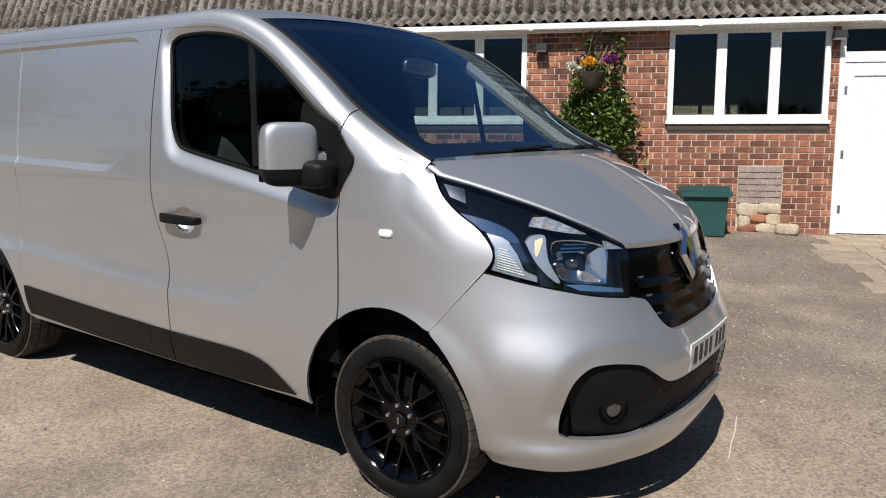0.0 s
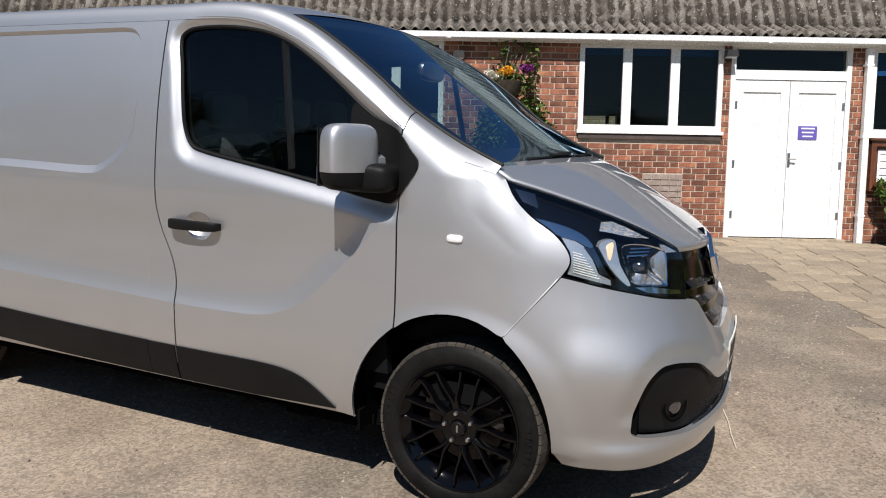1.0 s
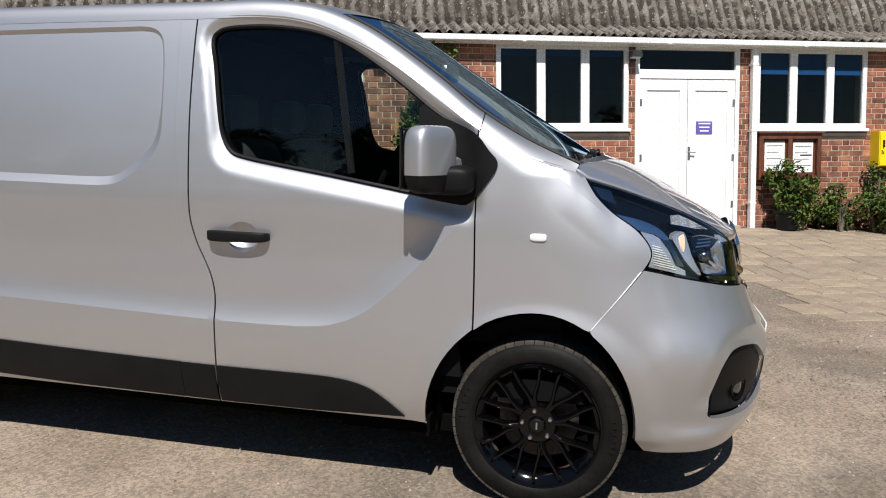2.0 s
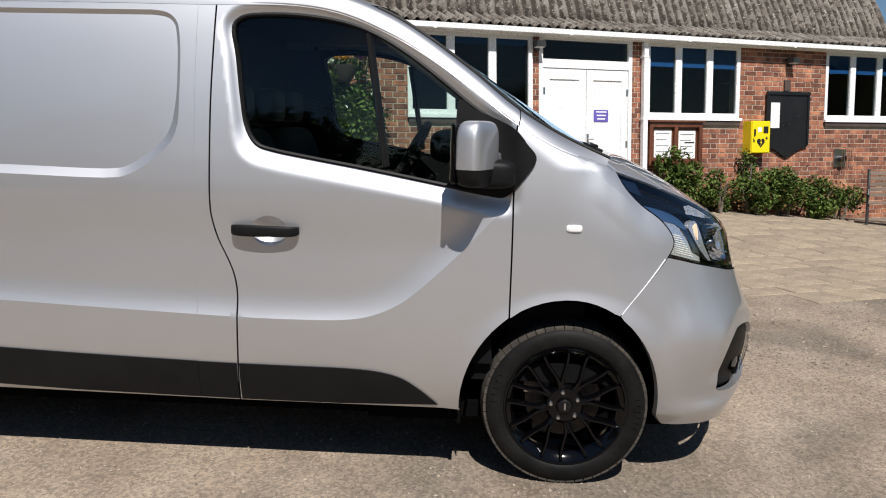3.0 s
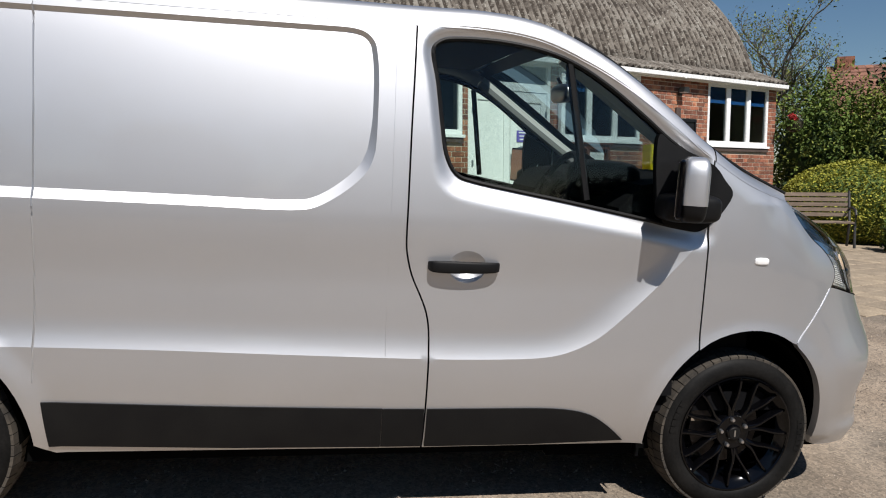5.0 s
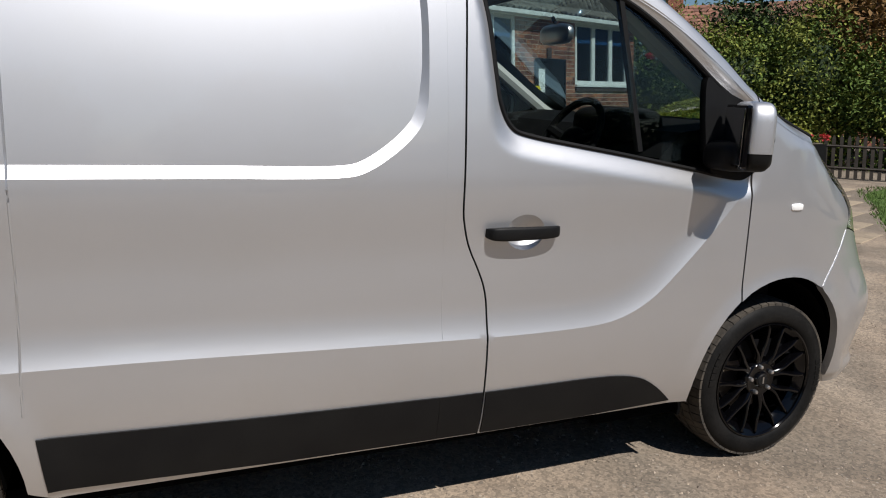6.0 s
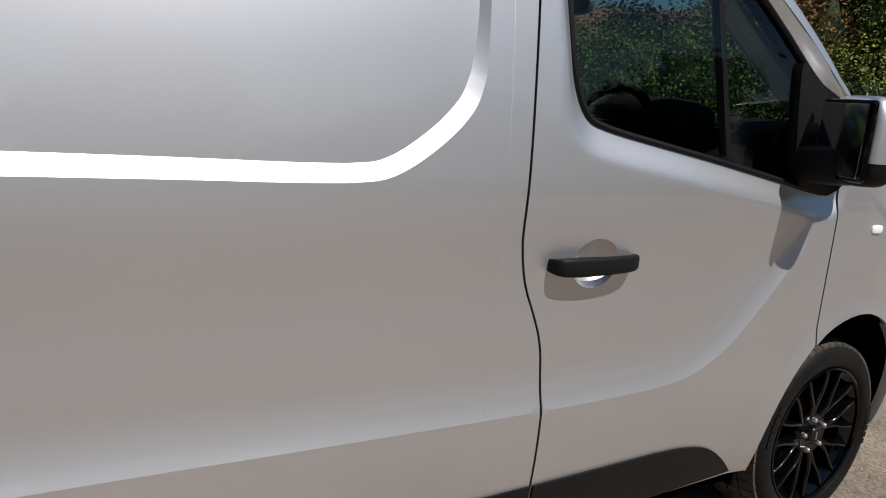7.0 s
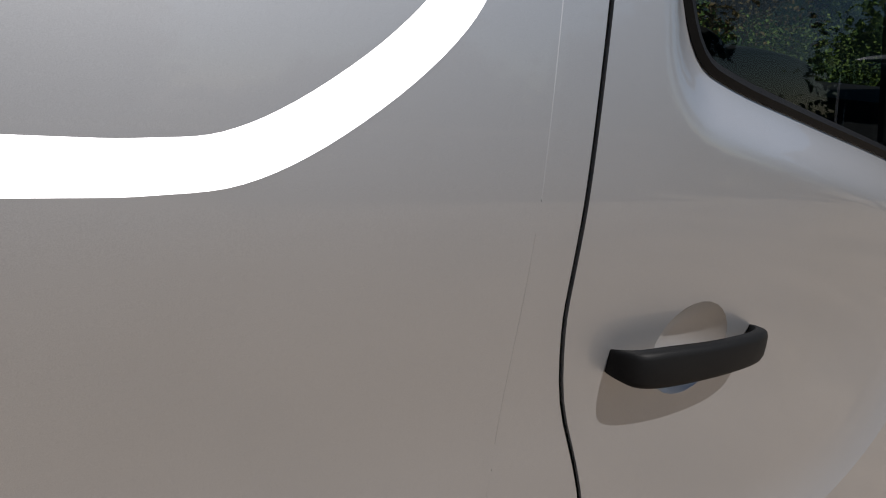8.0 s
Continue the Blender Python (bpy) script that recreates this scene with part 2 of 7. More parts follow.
BLUE_BLIND = principled("blue_blind", (0.02, 0.16, 0.5), 0.8)
SIGN_BLUE = principled("sign_violet", (0.12, 0.09, 0.38), 0.5)
SIGN_WHITE = principled("sign_white", (0.75, 0.75, 0.78), 0.5)
GREEN_PLASTIC = weathered("green_plastic", [(0.012, 0.055, 0.052), (0.02, 0.075, 0.07)], 0.45, 200, 4, 0.0006)
# plaster coloured nearly black, so the room's dimness is in its colour
ROOM = weathered("room_shade_plaster", [(0.05, 0.045, 0.04), (0.07, 0.065, 0.055)], 0.9, 30, 2)
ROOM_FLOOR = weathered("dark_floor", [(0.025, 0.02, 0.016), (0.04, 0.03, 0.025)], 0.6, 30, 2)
TERRACOTTA = weathered("terracotta_tile", [(0.15, 0.07, 0.045), (0.23, 0.11, 0.075)], 0.85, 30, 3, 0.004, islands=0.5)
PETAL_WHITE = principled("white_petals", (0.8, 0.78, 0.68), 0.7)
PETAL_YELLOW = principled("yellow_petals", (0.8, 0.42, 0.02), 0.7)
PETAL_PURPLE = principled("purple_petals", (0.25, 0.03, 0.22), 0.7)
PETAL_RED = principled("red_petals", (0.5, 0.05, 0.05), 0.7)
FENCE_WOOD = weathered("dark_stained_wood", [(0.02, 0.016, 0.012), (0.045, 0.036, 0.028)], 0.85, 50, 4, 0.001)
STRAW = principled("dry_straw", (0.55, 0.5, 0.4), 0.8)
for m in (LEAF, LEAF_LIGHT, LEAF_DARK, LEAF_RUST, LEAF_LIME, GRASS):
    m.node_tree.nodes["Principled BSDF"].inputs["Specular IOR Level"].default_value = 0.2
# ---- building helpers ----
def raw(name, verts, faces, material, parent=None, label="", smooth=False):
    me = bpy.data.meshes.new(name)
    me.from_pydata([tuple(v) for v in verts], [], [tuple(f) for f in faces])
    me.materials.append(material)
    if smooth:
        me.polygons.foreach_set("use_smooth", [True] * len(me.polygons))
    ob = new(name, me)
    if parent is not None:
        ob.parent = parent
    if label:
        ob["label"] = label
    return ob


def part(name, bm, material, parent=None, label="", smooth=False, bevel=0.0):
    if bevel:
        bmesh.ops.bevel(bm, geom=[e for e in bm.edges if e.is_manifold and e.calc_face_angle(0) > 0.5], offset=bevel, segments=2, affect="EDGES", profile=0.6)
    bmesh.ops.recalc_face_normals(bm, faces=bm.faces)
    me = bpy.data.meshes.new(name)
    bm.to_mesh(me)
    bm.free()
    me.materials.append(material)
    if smooth:
        me.polygons.foreach_set("use_smooth", [True] * len(me.polygons))
        me.set_sharp_from_angle(angle=radians(38))
    ob = new(name, me)
    if parent is not None:
        ob.parent = parent
    if label:
        ob["label"] = label
    return ob


def box(bm, x0, x1, y0, y1, z0, z1, m=None):
    vs = [bm.verts.new((x, y, z)) for z in (z0, z1) for x, y in ((x0, y0), (x1, y0), (x1, y1), (x0, y1))]
    for f in ((3, 2, 1, 0), (4, 5, 6, 7), (0, 1, 5, 4), (1, 2, 6, 5), (2, 3, 7, 6), (3, 0, 4, 7)):
        bm.faces.new([vs[i] for i in f])
    if m is not None:
        bmesh.ops.transform(bm, matrix=m, verts=vs)
    return vs


def boxes(*rows):
    bm = bmesh.new()
    for r in rows:
        box(bm, *r)
    return bm


def prism(bm, outline, y0, y1):
    """A flat outline in x, z pulled from y0 to y1."""
    a = [bm.verts.new((x, y0, z)) for x, z in outline]
    b = [bm.verts.new((x, y1, z)) for x, z in outline]
    n = len(outline)
    bm.faces.new(a)
    bm.faces.new(b[::-1])
    for i in range(n):
        bm.faces.new((a[i], b[i], b[(i + 1) % n], a[(i + 1) % n]))


def tube(bm, points, radius, sides=8, closed=False, radii=None):
    pts = [Vector(p) for p in points]
    rings, n = [], len(pts)
    for i, p in enumerate(pts):
        if closed:
            d = pts[(i + 1) % n] - pts[i - 1]
        else:
            d = pts[min(i + 1, n - 1)] - pts[max(i - 1, 0)]
        q = d.to_track_quat("Z", "Y")
        r = radii[i] if radii else radius
        rings.append([bm.verts.new(p + q @ Vector((r * math.cos(2 * math.pi * k / sides), r * math.sin(2 * math.pi * k / sides), 0))) for k in range(sides)])
    for i in range(n if closed else n - 1):
        a, b = rings[i], rings[(i + 1) % n]
        for k in range(sides):
            bm.faces.new((a[k], a[(k + 1) % sides], b[(k + 1) % sides], b[k]))
    if not closed:
        bm.faces.new(rings[0][::-1])
        bm.faces.new(rings[-1])


def lathe(profile, sides=48, axis="Y"):
    """Turns a profile of (radius, along) about the axis Y or Z."""
    bm = bmesh.new()
    rings = []
    for r, h in profile:
        ring = []
        for k in range(sides):
            a = 2 * math.pi * k / sides
            ring.append(bm.verts.new((r * math.cos(a), h, r * math.sin(a)) if axis == "Y" else (r * math.cos(a), r * math.sin(a), h)))
        rings.append(ring)
    for a, b in zip(rings, rings[1:]):
        for k in range(sides):
            bm.faces.new((a[k], a[(k + 1) % sides], b[(k + 1) % sides], b[k]))
    return bm


def thing(name, m=None, label="", category="", group="", kind=""):
    ob = new(name)
    if m is not None:
        ob.matrix_basis = m
    return tagged(ob, label, category, group, kind)


def lerp(a, b, t):
    return a + (b - a) * t


def smoothstep(a, b, x):
    t = min(1.0, max(0.0, (x - a) / (b - a)))
    return t * t * (3 - 2 * t)


def flow(points, per=6):
    """A smooth line through the points."""
    out = []
    n = len(points)
    for i in range(n - 1):
        p0, p1, p2, p3 = points[max(i - 1, 0)], points[i], points[i + 1], points[min(i + 2, n - 1)]
        for k in range(per):
            t = k / per
            out.append(tuple(0.5 * (2 * b + (c - a) * t + (2 * a - 5 * b + 4 * c - d) * t * t + (3 * b - a - 3 * c + d) * t ** 3) for a, b, c, d in zip(p0, p1, p2, p3)))
    out.append(tuple(points[-1]))
    return out


# ---- the lie of the land ----
WALL_ANGLE = 23.19
HALL = pose(-1.29, 6.11, 0, 0, 0, WALL_ANGLE)
HALL_INV = HALL.inverted()


def ground_z(x, y):
    """The yard falls towards the van's nose and rises to the hall."""
    x, y = max(-12.0, min(14.0, x)), max(-9.0, min(11.0, y))
    p = HALL_INV @ Vector((x, y, 0))
    rise = 0.21 * smoothstep(-3.2, -0.2, p.y) * (1 - smoothstep(4.0, 8.5, p.x))
    return 0.0058 - 0.0419 * (x + 0.0136) + 0.0577 * (y - 0.0152) + rise


# ---- ground ----
def build_ground():
    xs = sorted(set([-400, -200, -100, -50, -25] + [i * 0.5 for i in range(-30, 41)] + [25, 40, 70, 120, 250, 450]))
    ys = sorted(set([-400, -200, -100, -50, -25] + [i * 0.5 for i in range(-24, 35)] + [22, 35, 60, 120, 250, 450]))
    verts = []
    for y in ys:
        for x in xs:
            near = abs(x) < 6 and -6 < y < 8
            verts.append((x, y, ground_z(x, y) + (0.006 * noise.noise((x * 0.8, y * 0.8, 0)) if near else 0)))
    n = len(xs)
    faces = [(j * n + i, j * n + i + 1, (j + 1) * n + i + 1, (j + 1) * n + i) for j in range(len(ys) - 1) for i in range(n - 1)]
    tagged(raw("ground", verts, faces, GROUND, smooth=True), "worn tan gravel-dressed tarmac yard with loose grit", "ground", kind="structure")


def stones(name, count, area, sizes, label, seed):
    rng = random.Random(seed)
    verts, faces = [], []
    for _ in range(count):
        x, y = rng.uniform(area[0], area[1]), rng.uniform(area[2], area[3])
        r = rng.uniform(*sizes) * (0.6 + 0.8 * rng.random() ** 3)
        z, a = ground_z(x, y) + r * 0.15, rng.uniform(0, 6.3)
        k = len(verts)
        for t in range(4):
            b = a + t * math.pi / 2
            verts.append((x + r * math.cos(b) * rng.uniform(0.7, 1.2), y + r * math.sin(b) * rng.uniform(0.7, 1.2), z - r * 0.2))
        verts.append((x + rng.uniform(-0.3, 0.3) * r, y + rng.uniform(-0.3, 0.3) * r, z + r * rng.uniform(0.35, 0.7)))
        faces += [(k, k + 1, k + 4), (k + 1, k + 2, k + 4), (k + 2, k + 3, k + 4), (k + 3, k, k + 4)]
    tagged(raw(name, verts, faces, PEBBLE), label, "gravel", kind="stuff")


build_ground()
stones("loose_gravel", 26000, (-4.5, 3.4, -3.6, 1.3), (0.003, 0.009), "loose pale grit scattered over the yard", 5)
stones("gravel_by_wall", 15000, (-1.5, 3.5, 0.8, 6.8), (0.005, 0.014), "coarser grey gravel drifted towards the hall", 6)

# ---- the village hall; u along its front, v into it ----
FLOOR_Z, SILL_Z, HEAD_Z, EAVE_Z = 0.58, 1.935, 3.05, 3.08
BAYS = dict(one=(-3.56, -1.74), two=(0.0, 1.83), three=(3.715, 5.44), four=(7.19, 8.99))
DOOR = (1.93, 3.46)
WALL_END, WALL_START = 9.24, -11.0
hall = thing("village_hall", HALL, "low red-brick village hall with a curved corrugated roof", "building")


def hall_wall():
    """Mortar-coloured backing with the openings through it; the bricks stand proud of it."""
    rows, u = [], WALL_START
    spans = sorted([(a, b, SILL_Z) for a, b in BAYS.values()] + [(DOOR[0], DOOR[1], 0.0)])
    for a, b, low in spans:
        rows.append((u, a, 0.008, 0.24, 0.0, EAVE_Z))
        if low:
            rows.append((a, b, 0.008, 0.24, 0.0, low - 0.035))
        rows.append((a, b, 0.008, 0.24, HEAD_Z, EAVE_Z))
        u = b
    rows.append((u, WALL_END, 0.008, 0.24, 0.0, EAVE_Z))
    rows.append((WALL_END - 0.24, WALL_END - 0.008, 0.24, 8.0, 0.0, EAVE_Z))
    rows.append((WALL_START, WALL_START + 0.24, 0.24, 8.0, 0.0, EAVE_Z))
    # the back wall has a long strip of glazing
    rows.append((WALL_START, -7.0, 8.0, 8.24, 0.0, EAVE_Z))
    rows.append((2.25, WALL_END, 8.0, 8.24, 0.0, EAVE_Z))
    rows.append((-7.0, 2.25, 8.0, 8.24, 0.0, 1.9))
    rows.append((-7.0, 2.25, 8.0, 8.24, 2.9, EAVE_Z))
    for k in range(16):
        rows.append((-7.0 + 0.6 * k, -6.93 + 0.6 * k, 8.05, 8.15, 1.9, 2.9))
    part("wall", boxes(*rows), MORTAR, hall, "buff mortar between the bricks")
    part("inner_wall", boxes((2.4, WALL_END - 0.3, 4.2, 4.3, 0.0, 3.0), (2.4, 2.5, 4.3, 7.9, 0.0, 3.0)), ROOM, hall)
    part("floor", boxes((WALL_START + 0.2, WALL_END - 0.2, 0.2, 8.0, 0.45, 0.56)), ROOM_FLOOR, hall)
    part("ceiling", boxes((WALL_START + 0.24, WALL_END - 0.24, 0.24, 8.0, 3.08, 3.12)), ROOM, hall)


hall_wall()


def window_unit(name, span, blind, label):
    a, b = span
    w = thing(name, HALL @ pose(a, 0, 0), label, "window", "windows of the hall front", "structure")
    width, z0, z1, f = b - a, SILL_Z, HEAD_Z, 0.055
    bm = bmesh.new()
    box(bm, 0, f, 0.0, 0.07, z0, z1)
    box(bm, width - f, width, 0.0, 0.07, z0, z1)
    box(bm, f, width - f, 0.0, 0.07, z0, z0 + 0.075)
    box(bm, f, width - f, 0.0, 0.07, z1 - f, z1)
    third = width / 3
    for k in (1, 2):
        box(bm, k * third - 0.05, k * third + 0.05, 0.002, 0.068, z0 + 0.075, z1 - f)
    part("window_frame", bm, UPVC, w, "white plastic frame", bevel=0.004)
    for k in range(3):
        u0, u1 = k * third + (f if k == 0 else 0.05), (k + 1) * third - (f if k == 2 else 0.05)
        bm = bmesh.new()
        c = 0.008
        box(bm, u0 - 0.004, u0 + c, 0.006, 0.06, z0 + 0.071, z1 - f + 0.004)
        box(bm, u1 - c, u1 + 0.004, 0.006, 0.06, z0 + 0.071, z1 - f + 0.004)
        box(bm, u0 + c, u1 - c, 0.006, 0.06, z0 + 0.071, z0 + 0.075 + c)
        box(bm, u0 + c, u1 - c, 0.006, 0.06, z1 - f - c, z1 - f + 0.004)
        part("casement", bm, UPVC, w)
        g = part("pane", boxes((u0 + c, u1 - c, 0.03, 0.034, z0 + 0.075 + c, z1 - f - c)), PANE, w, "dark reflecting glass")
        g.visible_shadow = False
        if blind:
            part("blind", boxes((u0 + 0.024, u1 - 0.024, 0.038, 0.041, blind, z1 - f - 0.004)), BLUE_BLIND, w, "short blue roller blind")
    part("window_sill", boxes((-0.02, width + 0.02, -0.05, 0.0, z0 - 0.03, z0 + 0.012)), UPVC, w, "", bevel=0.004)
    # its dark colour carries the shade under the white sill
    part("tile_sill", boxes((0.0, width, -0.03, 0.03, z0 - 0.10, z0 - 0.034)), SILL_TILE, w, "tile sill coloured dark for the shade under the window sill")
    return w


window_unit("window_1", BAYS["one"], 2.9, "white three-light plastic window with dark glass")
window_unit("window_2", BAYS["two"], 2.9, "white three-light plastic window beside the hanging basket")
window_unit("window_3", BAYS["three"], 2.70, "white three-light window with blue blinds above a noticeboard")
window_unit("window_4", BAYS["four"], 2.70, "white three-light window with blue blinds by the bench")


def double_door():
    d = thing("door_1", HALL @ pose(DOOR[0], 0, 0), "white double door with panelled leaves and a dark fanlight", "door", kind="structure")
    w, z0, z1, f = DOOR[1] - DOOR[0], FLOOR_Z + 0.02, HEAD_Z, 0.06
    bm = bmesh.new()
    box(bm, 0, f, 0.0, 0.1, z0, z1)
    box(bm, w - f, w, 0.0, 0.1, z0, z1)
    box(bm, f, w - f, 0.0, 0.1, z1 - 0.045, z1)
    box(bm, f, w - f, 0.0, 0.1, 2.62, 2.74)
    part("door_frame", bm, WHITE_PAINT, d, "", bevel=0.005)
    g = part("fanlight", boxes((f, w - f, 0.045, 0.05, 2.74, z1 - 0.045)), PANE, d, "dark strip of glass over the door")
    g.visible_shadow = False
    for k in (0, 1):
        u0 = f + 0.004 + k * (w / 2 - f)
        u1 = u0 + w / 2 - f - 0.008
        lo, hi = z0 + 0.012, 2.614
        leaf = part("door_leaf", boxes((u0, u1, 0.028, 0.07, lo, hi)), WHITE_PAINT, d)
        s = 0.11
        bm = bmesh.new()
        box(bm, u0, u0 + s, 0.012, 0.028, lo, hi)
        box(bm, u1 - s, u1, 0.012, 0.028, lo, hi)
        box(bm, u0 + s, u1 - s, 0.012, 0.028, lo, lo + 0.16)
        box(bm, u0 + s, u1 - s, 0.012, 0.028, hi - 0.15, hi)
        part("door_rails", bm, WHITE_PAINT, leaf, "", bevel=0.003)
        for zz in (0.9, 1.55, 2.3):
            uh = u0 + 0.004 if k == 0 else u1 - 0.034
            part("hinge", boxes((uh, uh + 0.03, 0.002, 0.012, zz - 0.045, zz + 0.045)), SATIN_METAL, leaf, "grey steel hinge")
        if k == 1:
            bm = bmesh.new()
            tube(bm, [(u0 + 0.02, 0.012, 1.62), (u0 + 0.02, -0.03, 1.62), (u0 + 0.1, -0.035, 1.62)], 0.009)
            box(bm, u0 + 0.005, u0 + 0.04, 0.004, 0.012, 1.52, 1.70)
            part("door_handle", bm, SATIN_METAL, leaf, "steel lever handle")
    part("threshold", boxes((-0.02, w + 0.02, -0.06, 0.1, FLOOR_Z - 0.06, FLOOR_Z + 0.018)), STONE, d)
    sgn = thing("door_notice", HALL @ pose(DOOR[0] + 1.02, 0.024, 1.96), "small violet notice with white lines on the door", "sign")
    part("plate", boxes((-0.12, 0.12, -0.006, 0.0, -0.085, 0.085)), SIGN_BLUE, sgn)
    for k in range(3):
        part("text_line", boxes((-0.085 + 0.01 * k, 0.09 - 0.012 * k, -0.009, -0.006, 0.045 - 0.05 * k, 0.064 - 0.05 * k)), SIGN_WHITE, sgn)


double_door()


# ---- roof ----
PITCH = 0.146


def corrugated(u0, u1, profile, amplitude, per=6):
    """A sheet whose waves run along the profile of (v, z)."""
    n = int((u1 - u0) / PITCH * per)
    verts, faces = [], []
    normals = []
    for i, (v, z) in enumerate(profile):
        a, b = profile[max(i - 1, 0)], profile[min(i + 1, len(profile) - 1)]
        d = Vector((b[0] - a[0], b[1] - a[1])).normalized()
        normals.append((-d.y, d.x))
    m = len(profile)
    for k in range(n + 1):
        u = u0 + k * PITCH / per
        h = amplitude * math.cos(2 * math.pi * k / per)
        for (v, z), (nv, nz) in zip(profile, normals):
            verts.append((u, v + nv * h, z + nz * h))
    for k in range(n):
        for i in range(m - 1):
            faces.append((k * m + i, (k + 1) * m + i, (k + 1) * m + i + 1, k * m + i + 1))
    return verts, faces


def solid_sheet(name, u0, u1, profile, label):
    v, f = corrugated(u0, u1, profile, 0.027)
    ob = raw(name, v, f, ROOF, hall, label, smooth=True)
    s = ob.modifiers.new("thick", "SOLIDIFY")
    s.thickness = 0.009
    return ob


def hall_roof():
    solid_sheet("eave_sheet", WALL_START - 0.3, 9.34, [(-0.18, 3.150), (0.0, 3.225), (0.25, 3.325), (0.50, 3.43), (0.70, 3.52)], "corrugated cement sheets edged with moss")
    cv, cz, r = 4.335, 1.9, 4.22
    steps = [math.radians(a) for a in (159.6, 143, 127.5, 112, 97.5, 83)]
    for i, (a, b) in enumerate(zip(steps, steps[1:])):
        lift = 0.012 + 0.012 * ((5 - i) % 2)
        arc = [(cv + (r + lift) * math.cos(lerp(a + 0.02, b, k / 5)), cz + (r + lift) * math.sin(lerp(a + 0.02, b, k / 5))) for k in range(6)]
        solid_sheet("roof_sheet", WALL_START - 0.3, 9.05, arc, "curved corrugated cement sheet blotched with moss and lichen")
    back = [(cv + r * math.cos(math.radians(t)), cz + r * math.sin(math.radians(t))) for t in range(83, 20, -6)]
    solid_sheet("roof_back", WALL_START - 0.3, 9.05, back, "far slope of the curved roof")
    arc = [(cv + (r - 0.05) * math.cos(math.radians(t)), cz + (r - 0.05) * math.sin(math.radians(t))) for t in range(160, 20, -5)]
    for u in (8.96, WALL_START):
        bm = bmesh.new()
        near, far = [bm.verts.new((u, v, z)) for v, z in arc], [bm.verts.new((u + 0.06, v, z)) for v, z in arc]
        bm.faces.new(near)
        bm.faces.new(far[::-1])
        for i in range(len(arc)):
            j = (i + 1) % len(arc)
            bm.faces.new((near[i], far[i], far[j], near[j]))
        part("gable", bm, ROOF, hall, "grey curved gable end")
    bm = bmesh.new()
    box(bm, WALL_START - 0.2, 9.30, -0.095, -0.07, 3.02, 3.13)
    box(bm, WALL_START - 0.2, 9.30, -0.07, 0.0, 3.056, 3.071)
    box(bm, 9.275, 9.30, -0.07, 1.2, 3.02, 3.13)
    part("fascia", bm, WHITE_PAINT, hall, "white eaves board")
    bm = bmesh.new()
    loop = [(-0.205, 3.118), (-0.201, 3.052), (-0.19, 3.040), (-0.112, 3.040), (-0.100, 3.050), (-0.098, 3.118), (-0.103, 3.118), (-0.105, 3.056), (-0.115, 3.046), (-0.187, 3.046), (-0.195, 3.056), (-0.200, 3.118)]
    r0 = [bm.verts.new((WALL_START - 0.2, v, z)) for v, z in loop]
    r1 = [bm.verts.new((9.32, v, z)) for v, z in loop]
    for i in range(len(loop)):
        j = (i + 1) % len(loop)
        bm.faces.new((r0[i], r1[i], r1[j], r0[j]))
    bm.faces.new(r0)
    bm.faces.new(r1[::-1])
    part("gutter", bm, UPVC, hall, "white square-line gutter")
    for u in range(-5, 5):
        part("gutter_joint", boxes((u * 2.0 + 0.3, u * 2.0 + 0.345, -0.208, -0.1055, 3.0375, 3.112)), UPVC, hall)


hall_roof()
dp = thing("downpipe", HALL, "white square downpipe beside the double door", "pipe")
part("pipe", boxes((3.60, 3.675, -0.10, -0.025, 0.55, 3.015)), UPVC, dp, "", bevel=0.006)
for zz in (0.9, 1.9, 2.8):
    part("bracket", boxes((3.59, 3.685, -0.104, 0.004, zz, zz + 0.025)), UPVC, dp)

# ---- the van; x forward, y to its left, z up from the ground under the front axle ----
import functools

from mathutils.geometry import delaunay_2d_cdt

VAN = pose(-0.0136, 0.0152, 0.0058) @ pose(0, 0, 0, 3.3, 0, 0) @ pose(0, 0, 0, 0, 2.4, 0)
van = thing("panel_van", VAN, "silver panel van with black alloy wheels parked on gravel", "van")


def dense(points):
    """A smooth table of a profile, 5 mm apart."""
    q = np.array(flow(points, 12))
    z = np.arange(points[0][0], points[-1][0], 0.005)
    f = np.interp(z, q[:, 0], q[:, 1])
    k = np.exp(-0.5 * (np.arange(-12, 13) / 5.0) ** 2)
    pad = np.concatenate([np.full(12, f[0]), f, np.full(12, f[-1])])
    return z, np.convolve(pad, k / k.sum(), "valid")


HALF_WIDTH = dense([(0.10, 0.84), (0.15, 0.86), (0.22, 0.885), (0.28, 0.912), (0.36, 0.94), (0.46, 0.958), (0.58, 0.967), (0.68, 0.968), (0.80, 0.967), (0.95, 0.966), (1.10, 0.966), (1.22, 0.963), (1.35, 0.954), (1.5, 0.939), (1.65, 0.918), (1.78, 0.895), (1.88, 0.872), (2.05, 0.83)])
NOSE = dense([(0.10, 0.74), (0.15, 0.78), (0.22, 0.84), (0.28, 0.875), (0.40, 0.92), (0.5, 0.935), (0.6, 0.92), (0.67, 0.885), (0.8, 0.83), (0.95, 0.79), (1.03, 0.765), (1.15, 0.66), (1.31, 0.42), (1.6, 0.05), (1.86, -0.35), (2.05, -0.55)])
SQUARE = dense([(0.10, 2.6), (0.2, 2.6), (0.45, 2.65), (0.62, 2.95), (0.75, 2.9), (0.9, 2.65), (1.05, 2.5), (1.2, 2.2), (1.35, 2.1), (2.05, 2.1)])


def table(profile, z):
    return float(np.interp(z, profile[0], profile[1]))


